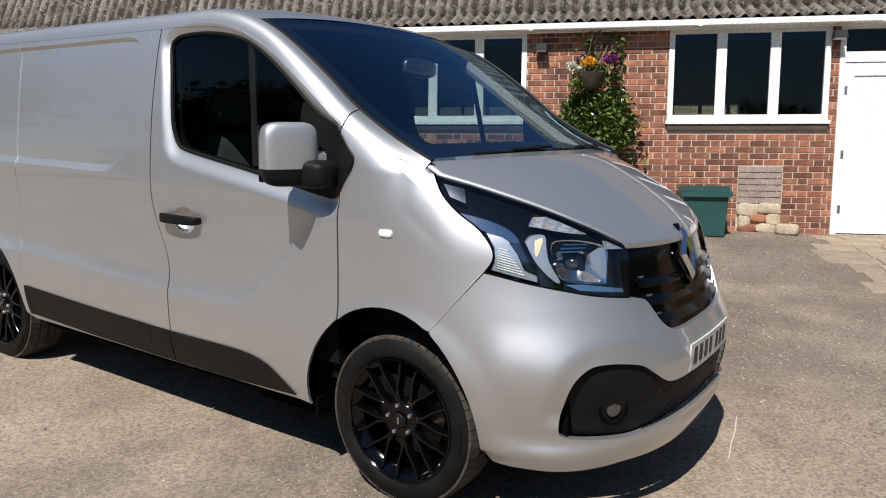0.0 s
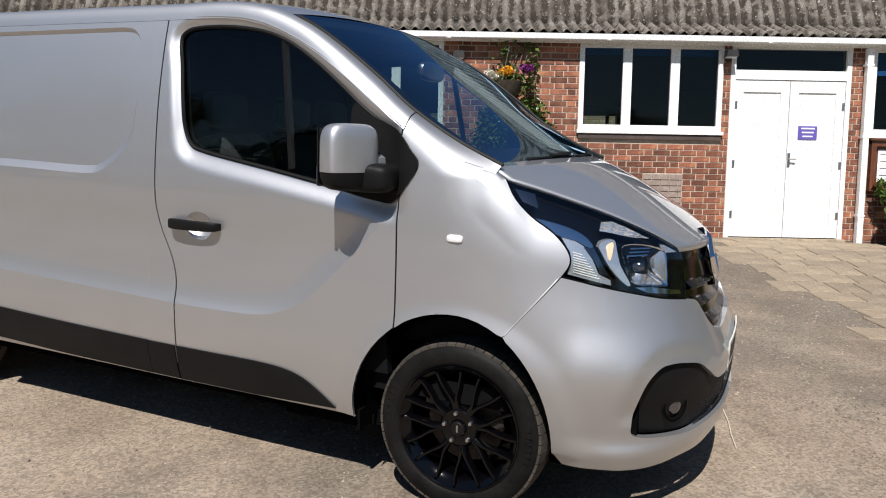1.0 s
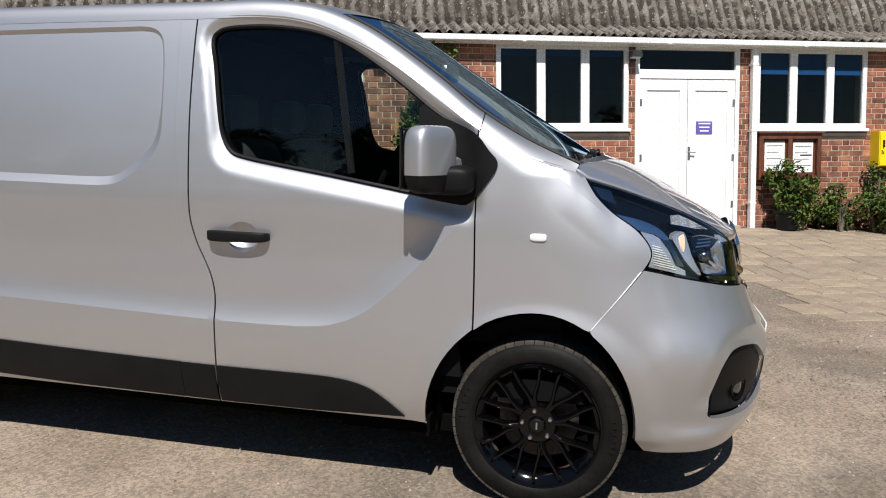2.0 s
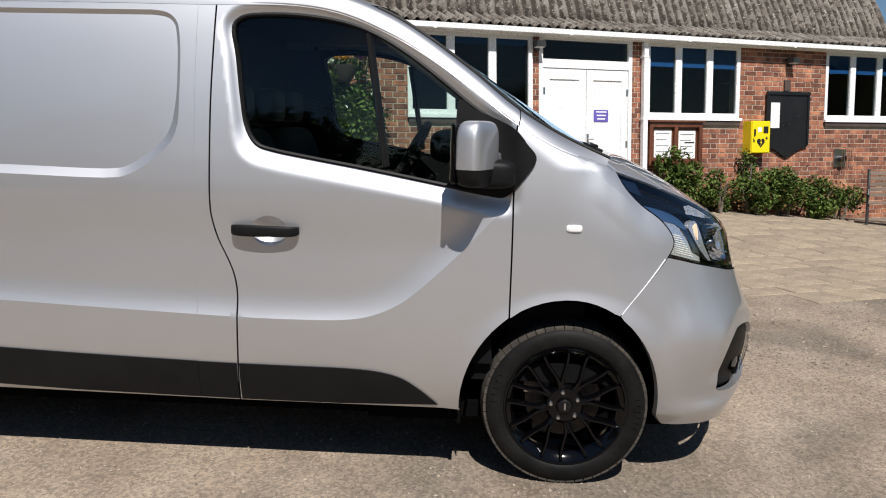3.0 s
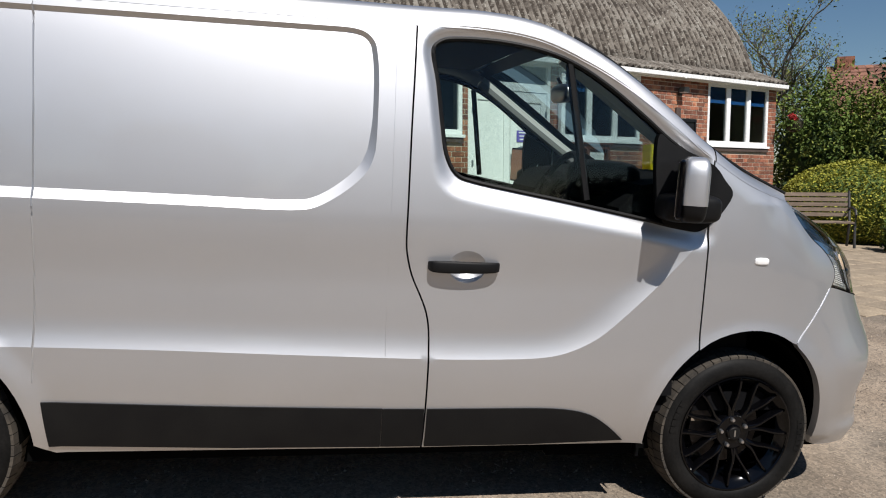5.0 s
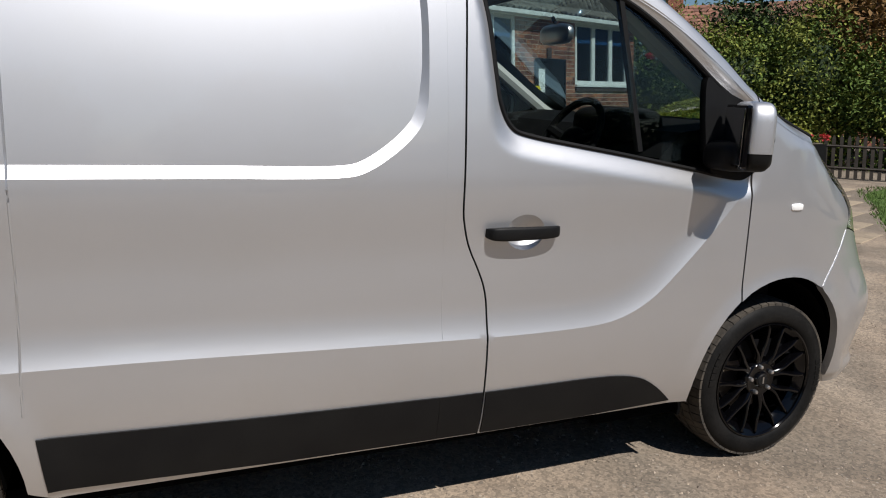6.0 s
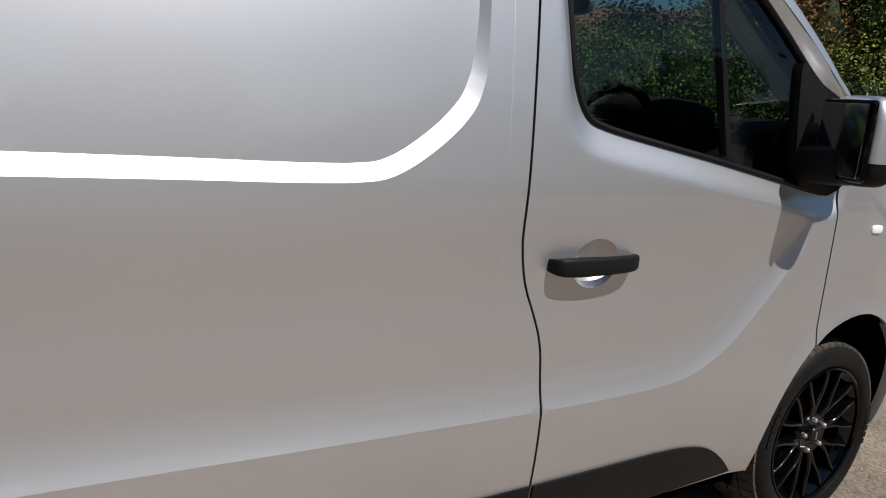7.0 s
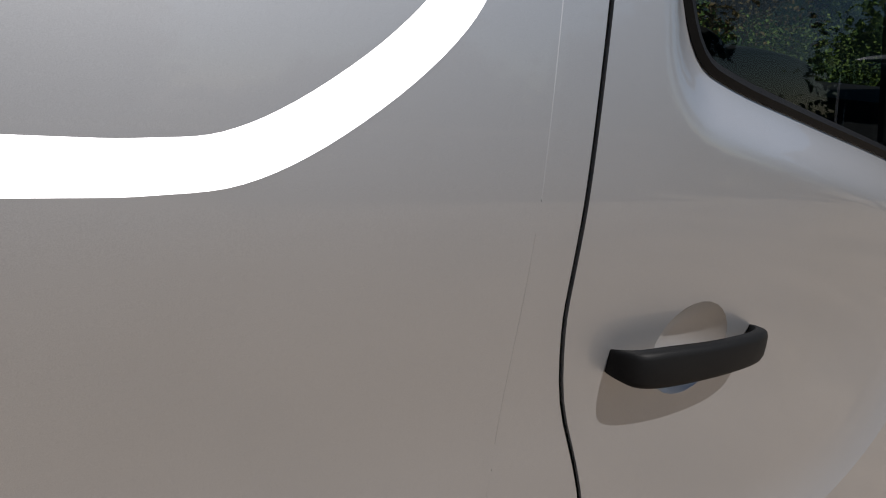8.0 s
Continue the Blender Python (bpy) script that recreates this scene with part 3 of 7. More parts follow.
@functools.lru_cache(None)
def contour(k):
    """The van's outline in plan at the height of 5 mm times k: distance along it, and places."""
    z = k * 0.005
    xf, w, p = table(NOSE, z), table(HALF_WIDTH, z), table(SQUARE, z)
    a = min(-0.1, xf - 0.55)
    f = np.linspace(0, math.pi / 2, 200)
    x = a + (xf - a) * np.sin(f) ** (2 / p)
    y = w * np.maximum(np.cos(f), 0) ** (2 / p)
    s = a + np.concatenate([[0], np.cumsum(np.hypot(np.diff(x), np.diff(y)))])
    return s, x, y


def row_place(k, s):
    t, x, y = contour(k)
    if s <= t[0]:
        return s, y[0]
    return np.interp(s, t, x), np.interp(s, t, y)


def skin(s, z):
    """The bare right-hand skin: s runs along the side and round the nose."""
    k = int(z / 0.005)
    f = z / 0.005 - k
    x0, y0 = row_place(k, s)
    x1, y1 = row_place(k + 1, s)
    return float(x0 + (x1 - x0) * f), -float(y0 + (y1 - y0) * f)


def nose_end(z):
    """The distance along the outline at which it meets the van's middle."""
    return float(contour(int(round(z / 0.005)))[0][-1])


def line_distance(s, z, line):
    """Distances from points to a polyline, and on which side they lie."""
    best = np.full(len(s), 1e9)
    side = np.zeros(len(s))
    for (a, b), (c, d) in zip(line, line[1:]):
        ex, ez = c - a, d - b
        t = np.clip(((s - a) * ex + (z - b) * ez) / (ex * ex + ez * ez), 0, 1)
        dx, dz = s - a - t * ex, z - b - t * ez
        dist = np.hypot(dx, dz)
        closer = dist < best
        best = np.where(closer, dist, best)
        side = np.where(closer, np.sign(ex * (z - b) - ez * (s - a)), side)
    return best, side


def inside(s, z, loop):
    hit = np.zeros(len(s), bool)
    for (a, b), (c, d) in zip(loop, loop[1:] + loop[:1]):
        cross = (b > z) != (d > z)
        with np.errstate(divide="ignore", invalid="ignore"):
            at = (c - a) * (z - b) / (d - b) + a
        hit ^= cross & (s < at)
    return hit


def ease(x):
    x = np.clip(x, 0, 1)
    return x * x * (3 - 2 * x)


# feature lines of the right-hand side, as (s, z)
REAR_GAP = flow([(-1.396, 1.875), (-1.401, 1.70), (-1.407, 1.50), (-1.410, 1.25), (-1.411, 1.12), (-1.406, 1.06), (-1.385, 0.98), (-1.348, 0.90), (-1.325, 0.84), (-1.313, 0.77), (-1.311, 0.66), (-1.312, 0.50), (-1.316, 0.314)], 3)
FRONT_GAP = flow([(-0.238, 1.452), (-0.244, 1.385), (-0.244, 1.17), (-0.242, 0.95), (-0.242, 0.711)], 5)
RAIL_LOW = [(-4.02, 1.865), (-3.0, 1.872), (-2.0, 1.875), (-1.428, 1.875), (-1.13, 1.878), (-0.93, 1.852), (-0.75, 1.785), (-0.59, 1.70), (-0.41, 1.577), (-0.256, 1.465), (-0.075, 1.365), (0.118, 1.308)]
RAIL_HIGH = [(-4.02, -0.795, 1.93), (-3.0, -0.80, 1.942), (-2.0, -0.80, 1.946), (-1.428, -0.80, 1.946), (-1.13, -0.80, 1.947), (-0.93, -0.805, 1.922), (-0.75, -0.81, 1.857), (-0.59, -0.82, 1.766), (-0.41, -0.832, 1.64), (-0.257, -0.842, 1.522), (-0.07, -0.852, 1.412), (0.118, -0.866, 1.328)]
WINDOW = flow([(-0.285, 1.176), (-0.40, 1.192), (-0.51, 1.214), (-0.80, 1.265), (-1.01, 1.299), (-1.17, 1.327), (-1.237, 1.352), (-1.276, 1.42), (-1.293, 1.51), (-1.314, 1.67), (-1.334, 1.775), (-1.316, 1.815), (-1.255, 1.834), (-1.088, 1.836), (-0.914, 1.813), (-0.783, 1.768), (-0.651, 1.692), (-0.519, 1.596), (-0.408, 1.510), (-0.285, 1.437)], 4)
CREASE = flow([(-4.2, 0.732), (-2.6, 0.712), (-1.83, 0.688), (-1.31, 0.672), (-1.02, 0.671), (-0.86, 0.679), (-0.755, 0.705), (-0.655, 0.757), (-0.56, 0.838), (-0.45, 0.945), (-0.365, 1.037), (-0.255, 1.160)], 5)
RECESS = flow([(-3.75, 1.830), (-1.70, 1.843), (-1.63, 1.842), (-1.584, 1.833), (-1.552, 1.809), (-1.536, 1.768), (-1.527, 1.66), (-1.530, 1.46), (-1.539, 1.396), (-1.562, 1.345), (-1.615, 1.291), (-1.687, 1.240), (-1.748, 1.212), (-1.805, 1.2045), (-1.86, 1.203), (-1.98, 1.204), (-2.3, 1.2095), (-3.75, 1.225)], 5)
def inset(loop, by):
    """A closed loop drawn in by a distance."""
    n, out = len(loop), []
    turn = sum(a[0] * b[1] - b[0] * a[1] for a, b in zip(loop, loop[1:] + loop[:1]))
    for i in range(n):
        a, b = loop[i - 1], loop[(i + 1) % n]
        dx, dz = b[0] - a[0], b[1] - a[1]
        l = math.hypot(dx, dz) or 1.0
        k = by if turn > 0 else -by
        out.append((loop[i][0] - dz / l * k, loop[i][1] + dx / l * k))
    return out


RAMP = 0.032
RECESS_IN = [(lerp(a[0], b[0], smoothstep(1.34, 1.56, a[1])), lerp(a[1], b[1], smoothstep(1.34, 1.56, a[1]))) for a, b in zip(inset(RECESS, 0.034), inset(RECESS, 0.017))]
ARCH = [(0.455 * math.cos(a), 0.335 + 0.455 * math.sin(a)) for a in [math.radians(t) for t in range(-3, 184, 6)]]
FRONT_ARCH = [(x * (0.93 if x < 0 else 0.815) - 0.005, z) for x, z in ARCH]
REAR_ARCH = [(-3.098 + x * 0.95, z) for x, z in ARCH]
LAMP_TOP = flow([(0.160, 1.282), (0.296, 1.247), (0.44, 1.206), (0.564, 1.169), (0.683, 1.129), (0.80, 1.087), (0.925, 1.036)], 6)
LAMP_FRONT = flow([(0.925, 1.036), (0.946, 0.995), (0.952, 0.914), (0.938, 0.855)], 4)
LAMP_LOW = flow([(0.938, 0.855), (0.792, 0.872), (0.666, 0.895), (0.514, 0.925), (0.441, 0.942), (0.374, 0.956)], 4)
LAMP_BACK = flow([(0.374, 0.956), (0.402, 1.003), (0.391, 1.047), (0.342, 1.101), (0.260, 1.156), (0.196, 1.217), (0.160, 1.282)], 4)
GRILLE_LOW = flow([(0.938, 0.855), (1.025, 0.838), (1.078, 0.795), (1.125, 0.752), (1.18, 0.722), (1.25, 0.706), (1.36, 0.700), (nose_end(0.70), 0.700)], 4)
MOUTH = flow([(nose_end(0.55), 0.537), (1.35, 0.537), (1.20, 0.535), (1.13, 0.547), (1.06, 0.590), (0.995, 0.625), (0.90, 0.642), (0.82, 0.647), (0.76, 0.637), (0.705, 0.589), (0.665, 0.495), (0.647, 0.425), (0.655, 0.393), (0.70, 0.379), (0.80, 0.367), (0.93, 0.357), (1.07, 0.370), (1.22, 0.385), (1.40, 0.393), (nose_end(0.41), 0.395)], 4)
WING_EDGE = flow([(-0.12, 1.42), (-0.05, 1.366), (0.01, 1.316), (0.107, 1.243), (0.188, 1.184), (0.27, 1.12)], 4)


def relief(s, z):
    """How far the skin is pressed in: recess, door scoop, window surround, wheel-arch flare."""
    d, _ = line_distance(s, z, RECESS + RECESS[:1])
    dip = np.where(inside(s, z, RECESS), 0.0165 * np.clip(d / (RAMP - 0.017 * ease((z - 1.34) / 0.22)), 0, 1), 0.0)
    d, side = line_distance(s, z, CREASE)
    above = np.where((side > 0) & (s < -0.1), 1.0, 0.0)
    dip = dip + above * 0.018 * (1 - (1 - np.clip(d / 0.11, 0, 1)) ** 2) * (1 - 0.8 * ease((z - 0.93) / 0.28)) * (1 - ease((s + 0.36) / 0.12))
    d, _ = line_distance(s, z, WINDOW + WINDOW[:1])
    reach = 0.044 + 0.036 * ease((1.46 - z) / 0.16)
    inner = inside(s, z, WINDOW)
    dip = dip + np.where(inner, 0.026, 0.026 * (1 - ease(d / reach)))
    for cx, start in ((-0.005, 0.405), (-3.098, 0.44)):
        r = np.hypot(s - cx, z - 0.335)
        dip = dip - 0.012 * (1 - ease((r - start) / 0.10)) * (z > 0.3)
    # shoulder crease that runs over the wing to the lamp
    d, _ = line_distance(s, z, WING_EDGE)
    dip = dip - 0.011 * np.clip(1 - d / 0.10, 0, 1) * ease((s - 0.02) / 0.09) * (1 - ease((s - 0.16) / 0.12))
    # bumper: brow over the opening, lip under it
    nose = ease((s - 0.45) / 0.15)
    d, _ = line_distance(s, z, MOUTH)
    dip = dip + nose * 0.016 * (1 - ease(d / 0.085)) * ease((z - 0.42) / 0.06) * (z < 0.85)
    dip = dip - nose * 0.013 * (1 - ease((z - 0.325) / 0.035))
    corner = ease((s - 0.33) / 0.15) * (1 - ease((s - 0.62) / 0.3))
    dip = dip - corner * 0.036 * (1 - ease((z - 0.30) / 0.10)) - corner * 0.016 * ease((z - 0.30) / 0.10) * (1 - ease((z - 0.62) / 0.18))
    return dip


def on_skin(points, push=0.0, shaped=True):
    """Places on the skin, pressed in by its relief and by push."""
    s, z = np.array([p[0] for p in points]), np.array([p[1] for p in points])
    dip = (relief(s, z) if shaped else np.zeros(len(s))) + push
    out = []
    for a, b, d in zip(s, z, dip):
        x, y = skin(a, b)
        x1, y1 = skin(a + 0.01, b)
        x0, y0 = skin(a - 0.01, b)
        tx, ty = x1 - x0, y1 - y0
        n = math.hypot(tx, ty) or 1.0
        out.append((x - ty / n * d, min(y + tx / n * d, -0.0), b))
    return out


def split_line(points, step):
    out = []
    for (a, b), (c, d) in zip(points, points[1:]):
        n = max(1, int(math.hypot(c - a, d - b) / step))
        out += [(a + (c - a) * k / n, b + (d - b) * k / n) for k in range(n)]
    return out


def fill(loop, holes=(), step=0.02, lines=()):
    """Triangles inside a loop, with a grid of points between."""
    loops = [split_line(l + l[:1], step) for l in (loop, *holes)]
    pts, edges = [], []
    for l in loops:
        k = len(pts)
        pts += l
        edges += [(k + i, k + (i + 1) % len(l)) for i in range(len(l))]
    for l in lines:
        q = split_line(l, step) + l[-1:]
        qs, qz = np.array([a for a, _ in q]), np.array([b for _, b in q])
        good = inside(qs, qz, loops[0])
        for h in loops:
            good &= line_distance(qs, qz, h + h[:1])[0] > 0.3 * step
        k = len(pts)
        number, last = {}, None
        for i, g in enumerate(good):
            if g:
                number[i] = len(pts)
                pts.append(q[i])
                if i - 1 in number:
                    edges.append((number[i - 1], number[i]))
    lo_s, hi_s = min(p[0] for p in loop), max(p[0] for p in loop)
    lo_z, hi_z = min(p[1] for p in loop), max(p[1] for p in loop)
    gs, gz = np.meshgrid(np.arange(lo_s, hi_s, step), np.arange(lo_z, hi_z, step))
    gs, gz = gs.ravel() + 0.37 * step, gz.ravel() + 0.41 * step
    ok = inside(gs, gz, loops[0])
    for h in loops[1:]:
        ok &= ~inside(gs, gz, h)
    for l in [x + x[:1] for x in loops] + list(lines):
        ok &= line_distance(gs, gz, l)[0] > 0.45 * step
    pts += list(zip(gs[ok].tolist(), gz[ok].tolist()))
    vs, _, fs, *_ = delaunay_2d_cdt([Vector(p) for p in pts], edges, [], 0, 1e-6)
    cs = np.array([[sum(vs[i][0] for i in f) / 3, sum(vs[i][1] for i in f) / 3] for f in fs])
    keep = inside(cs[:, 0], cs[:, 1], loops[0])
    for h in loops[1:]:
        keep &= ~inside(cs[:, 0], cs[:, 1], h)
    faces = [f for f, k in zip(fs, keep) if k]
    return [(v[0], v[1]) for v in vs], faces


def panel(name, loop, material, parent, label="", holes=(), push=0.0, step=0.02, depth=0.012, shaped=True, lines=(), hard=()):
    """A body panel: skin inside the loop, with its edge turned in."""
    pts, faces = fill(loop, holes, step, lines)
    outer = on_skin(pts, push, shaped)
    count = {}
    for f in faces:
        for a, b in zip(f, f[1:] + f[:1]):
            count[(a, b)] = 1
    rim = [(a, b) for a, b in count if (b, a) not in count]
    used = sorted({i for e in rim for i in e})
    inner = on_skin([pts[i] for i in used], push + depth, shaped)
    where = {i: len(outer) + k for k, i in enumerate(used)}
    ob = raw(name, outer + inner, list(faces) + [(b, a, where[a], where[b]) for a, b in rim], material, parent, label, smooth=True)
    ob.data.set_sharp_from_angle(angle=radians(60 if lines else 40))
    if hard:
        s, z = np.array([p[0] for p in pts]), np.array([p[1] for p in pts])
        on = [set(np.nonzero(line_distance(s, z, l)[0] < 0.0005)[0].tolist()) for l in hard]
        for e in ob.data.edges:
            a, b = e.vertices
            if any(a in h and b in h for h in on):
                e.use_edge_sharp = True
    return ob


def mirrored(ob):
    """The same part on the van's other side."""
    made = copy_thing(ob, Matrix.Identity(4))
    made.scale = (1, -1, 1)
    return made


def shifted(line, ds):
    return [(s + ds, z) for s, z in line]


def rail_between(a, b):
    """The low edge of the roof rail from s = a to s = b."""
    return [p for p in flow(RAIL_LOW, 6) if a < p[0] < b]


def ellipse(cx, cz, a, b, n=28):
    return [(cx + a * math.cos(2 * math.pi * k / n), cz + b * math.sin(2 * math.pi * k / n)) for k in range(n)]


GAP = 0.0034


def van_side():
    arch_front = [p for p in FRONT_ARCH if p[1] > 0.30]
    # cargo side with its pressed recess
    loop = shifted(REAR_GAP, -GAP) + [(-2.6, 0.325)] + [p for p in REAR_ARCH if p[1] > 0.32 and p[0] > -3.6] + [(-3.95, 0.33), (-4.02, 0.5), (-4.02, 1.86)] + rail_between(-4.0, -1.41)
    side = panel("side_panel", loop, PAINT, van, "silver cargo side with a pressed recess", step=0.016, lines=[RECESS + RECESS[:1], RECESS_IN + RECESS_IN[:1], CREASE], hard=[RECESS + RECESS[:1], RECESS_IN + RECESS_IN[:1], CREASE])
    # front door
    back = [p for p in arch_front if p[0] < 0 and p[1] < 0.707][::-1]
    loop = shifted(REAR_GAP, GAP)[::-1] + rail_between(-1.388, -0.246) + shifted(FRONT_GAP, -GAP) + sorted(back, key=lambda p: -p[1]) + [(-0.424, 0.316)]
    hole = [p for p in WINDOW]
    door = panel("front_door", loop, PAINT, van, "silver cab door with a curved scoop", holes=[hole, ellipse(-1.182, 1.016, 0.071, 0.060)], step=0.0125, lines=[CREASE] + [l + l[:1] for l in (inset(WINDOW, -0.011), inset(WINDOW, -0.022), inset(WINDOW, -0.033), inset(WINDOW, -0.044))], hard=[CREASE])
    # front wing
    top = rail_between(-0.23, 0.117)
    loop = shifted(FRONT_GAP, GAP)[::-1] + top + [(0.118, 1.312)] + shifted(LAMP_BACK, -0.003)[::-1] + [(0.1825, 0.7335)] + sorted([p for p in arch_front if -0.235 < p[0] < 0.18 and p[1] > 0.69], key=lambda p: -p[0])
    wing = panel("front_wing", loop, PAINT, van, "silver front wing", step=0.0125, lines=[WING_EDGE], hard=[WING_EDGE])
    # bumper
    up = sorted([p for p in arch_front if p[0] > 0.187 and p[1] < 0.732], key=lambda p: p[1])
    low = [(nose_end(0.255), 0.255), (1.2, 0.25), (1.0, 0.245), (0.8, 0.245), (0.6, 0.25), (0.40, 0.262)]
    centre = [(nose_end(z), z) for z in (0.69, 0.65, 0.60, 0.56)]
    loop = shifted(LAMP_LOW, 0.0005)[::-1] + GRILLE_LOW[1:] + centre + MOUTH + [(nose_end(z), z) for z in (0.38, 0.35, 0.32, 0.28)] + low + up + [(0.1855, 0.7325)]
    loop = [(s, z - 0.002) if i < len(LAMP_LOW) else (s, z) for i, (s, z) in enumerate(loop)]
    bumper = panel("bumper", loop, PAINT, van, "silver front bumper", step=0.014, depth=0.03)
    return side, door, wing, bumper


side_panel, front_door, front_wing, front_bumper = van_side()
for ob in (side_panel, front_wing, front_bumper):
    mirrored(ob)


def lofted(name, edge, middle, material, label, cols=24, arch=2.0, lead=2.0, parent=van):
    """A crowned sheet from its right-hand edge line over the middle line to the left."""
    verts, faces = [], []
    n = len(edge)
    for e, c in zip(edge, middle):
        for k in range(-cols, cols + 1):
            v = 1 - abs(k) / cols
            y = e[1] * (1 - v) * (-1 if k > 0 else 1)
            verts.append((lerp(e[0], c[0], 1 - (1 - v) ** lead), y, lerp(e[2], c[2], 1 - (1 - v) ** arch)))
    w = 2 * cols + 1
    for j in range(n - 1):
        for k in range(w - 1):
            faces.append((j * w + k, (j + 1) * w + k, (j + 1) * w + k + 1, j * w + k + 1))
    return raw(name, verts, faces, material, parent, label, smooth=True)


def van_top():
    high = flow(RAIL_HIGH, 8)
    low = flow([(s, -z, z) for s, z in RAIL_LOW], 8)
    # rounded rail from the roof down the pillar
    verts, faces, w = [], [], 7
    for (s, _, z), u in zip(low, high):
        a = on_skin([(s, z - 0.008)], -0.0012)[0]
        for k in range(w):
            t = k / (w - 1)
            swell = 0.022 * math.sin(math.pi * t) * (1 - smoothstep(-0.35, 0.12, s))
            verts.append((lerp(a[0], u[0], t) + 0.35 * swell * (1 if s > -0.95 else 0), lerp(a[1], u[1], t) - 0.75 * swell, lerp(a[2], u[2], t) + 0.7 * swell))
    for j in range(len(low) - 1):
        for k in range(w - 1):
            faces.append((j * w + k, (j + 1) * w + k, (j + 1) * w + k + 1, j * w + k + 1))
    rail = raw("roof_rail", verts, faces, PAINT, van, "silver roof edge and screen pillar", smooth=True)
    mirrored(rail)
    # the wing's joint runs on over the pillar to the screen
    j = min(range(len(low)), key=lambda i: abs(low[i][0] + 0.238))
    bm = bmesh.new()
    tube(bm, [Vector(v) + Vector((0.0, -0.0006, 0.0004)) for v in verts[j * w:(j + 1) * w]], 0.0022, 5)
    mirrored(part("pillar_joint", bm, SHADOW_GAP, van, "", smooth=True))
    roof_edge = [p for p in high if p[0] <= -0.80]
    n = len(roof_edge)
    middle = [(p[0] + 0.05 * smoothstep(0.55, 1.0, i / (n - 1)), 0, p[2] + lerp(0.042, 0.045, i / (n - 1))) for i, p in enumerate(roof_edge)]
    lofted("roof", roof_edge, middle, PAINT, "silver steel roof", arch=2.4)
    screen = high[len(roof_edge) - 1:]
    n = len(screen)
    top, bottom = Vector(middle[-1]), Vector((0.165, 0, 1.327))
    mid = []
    for i, p in enumerate(screen):
        t = i / (n - 1)
        c = top.lerp(bottom, t)
        mid.append(tuple(c))
    screen_mid = list(mid)
    ws = lofted("windscreen", screen, mid, WINDSCREEN_GLASS, "tinted windscreen", arch=1.9, lead=1.9)
    ws.visible_shadow = False
    # black printed border inside the glass
    for first, last, v0, v1 in ((1, n, 0.0, 0.125), (0, 4, 0.125, 1.0)):
        verts, faces, w = [], [], 24
        for e, c in list(zip(screen, mid))[first:last]:
            for k in range(w):
                v = lerp(v0, v1, k / (w - 1))
                verts.append((lerp(e[0], c[0], 1 - (1 - v) ** 1.9) - 0.009, e[1] * (1 - v) * 0.997, lerp(e[2], c[2], 1 - (1 - v) ** 1.9) - 0.013))
        for j in range(last - first - 1):
            for k in range(w - 1):
                faces.append((j * w + k, (j + 1) * w + k, (j + 1) * w + k + 1, j * w + k + 1))
        mirrored(raw("screen_border", verts, faces, BLACK_PLASTIC, ws, "black printed border of the screen"))
    # black seal round the screen
    band = bmesh.new()
    tube(band, [(p[0] + 0.004, p[1] + 0.004, p[2] + 0.002) for p in screen[1:]], 0.008, 6)
    b = part("screen_seal", band, BLACK_PLASTIC, van, smooth=True)
    mirrored(b)
    # black cowl under the wipers
    cowl_edge = [(0.108 + d, -0.846 + 0.02 * d, 1.330 - 0.04 * d - 0.045) for d in (-0.04, 0.02)]
    lofted("cowl", cowl_edge, [(0.140, 0, 1.322), (0.255, 0, 1.298)], BLACK_PLASTIC, "black plastic scuttle", lead=1.9, arch=1.9)
    # bonnet
    side = [(0.126, 1.318)] + LAMP_TOP[1:]
    edge = on_skin([(s, z + 0.004) for s, z in side], 0.004, False)
    edge[0] = on_skin([(0.125, 1.313)])[0]
    n = len(edge)
    rear, rear_mid = on_skin([(0.085, 1.331)])[0], (0.190, 0, 1.349)
    mid = [(lerp(0.245, 0.775, i / (n - 1)), 0, lerp(1.330, 1.032, (i / (n - 1)) ** 1.22)) for i in range(n)]
    lip = [(p[0] + 0.004, p[1] * 0.998, p[2] - 0.02) for p in edge[-1:]]
    edge, mid = [rear] + edge + lip, [rear_mid] + mid + [(mid[-1][0] + 0.008, 0, mid[-1][2] - 0.022)]
    bn = lofted("bonnet", edge, mid, PAINT, "silver bonnet", cols=30, arch=2.3, lead=1.9)
    s = bn.modifiers.new("thick", "SOLIDIFY")
    s.thickness = 0.012
    return roof_edge, list(zip(screen, screen_mid))


van_roof_edge, van_screen_edge = van_top()

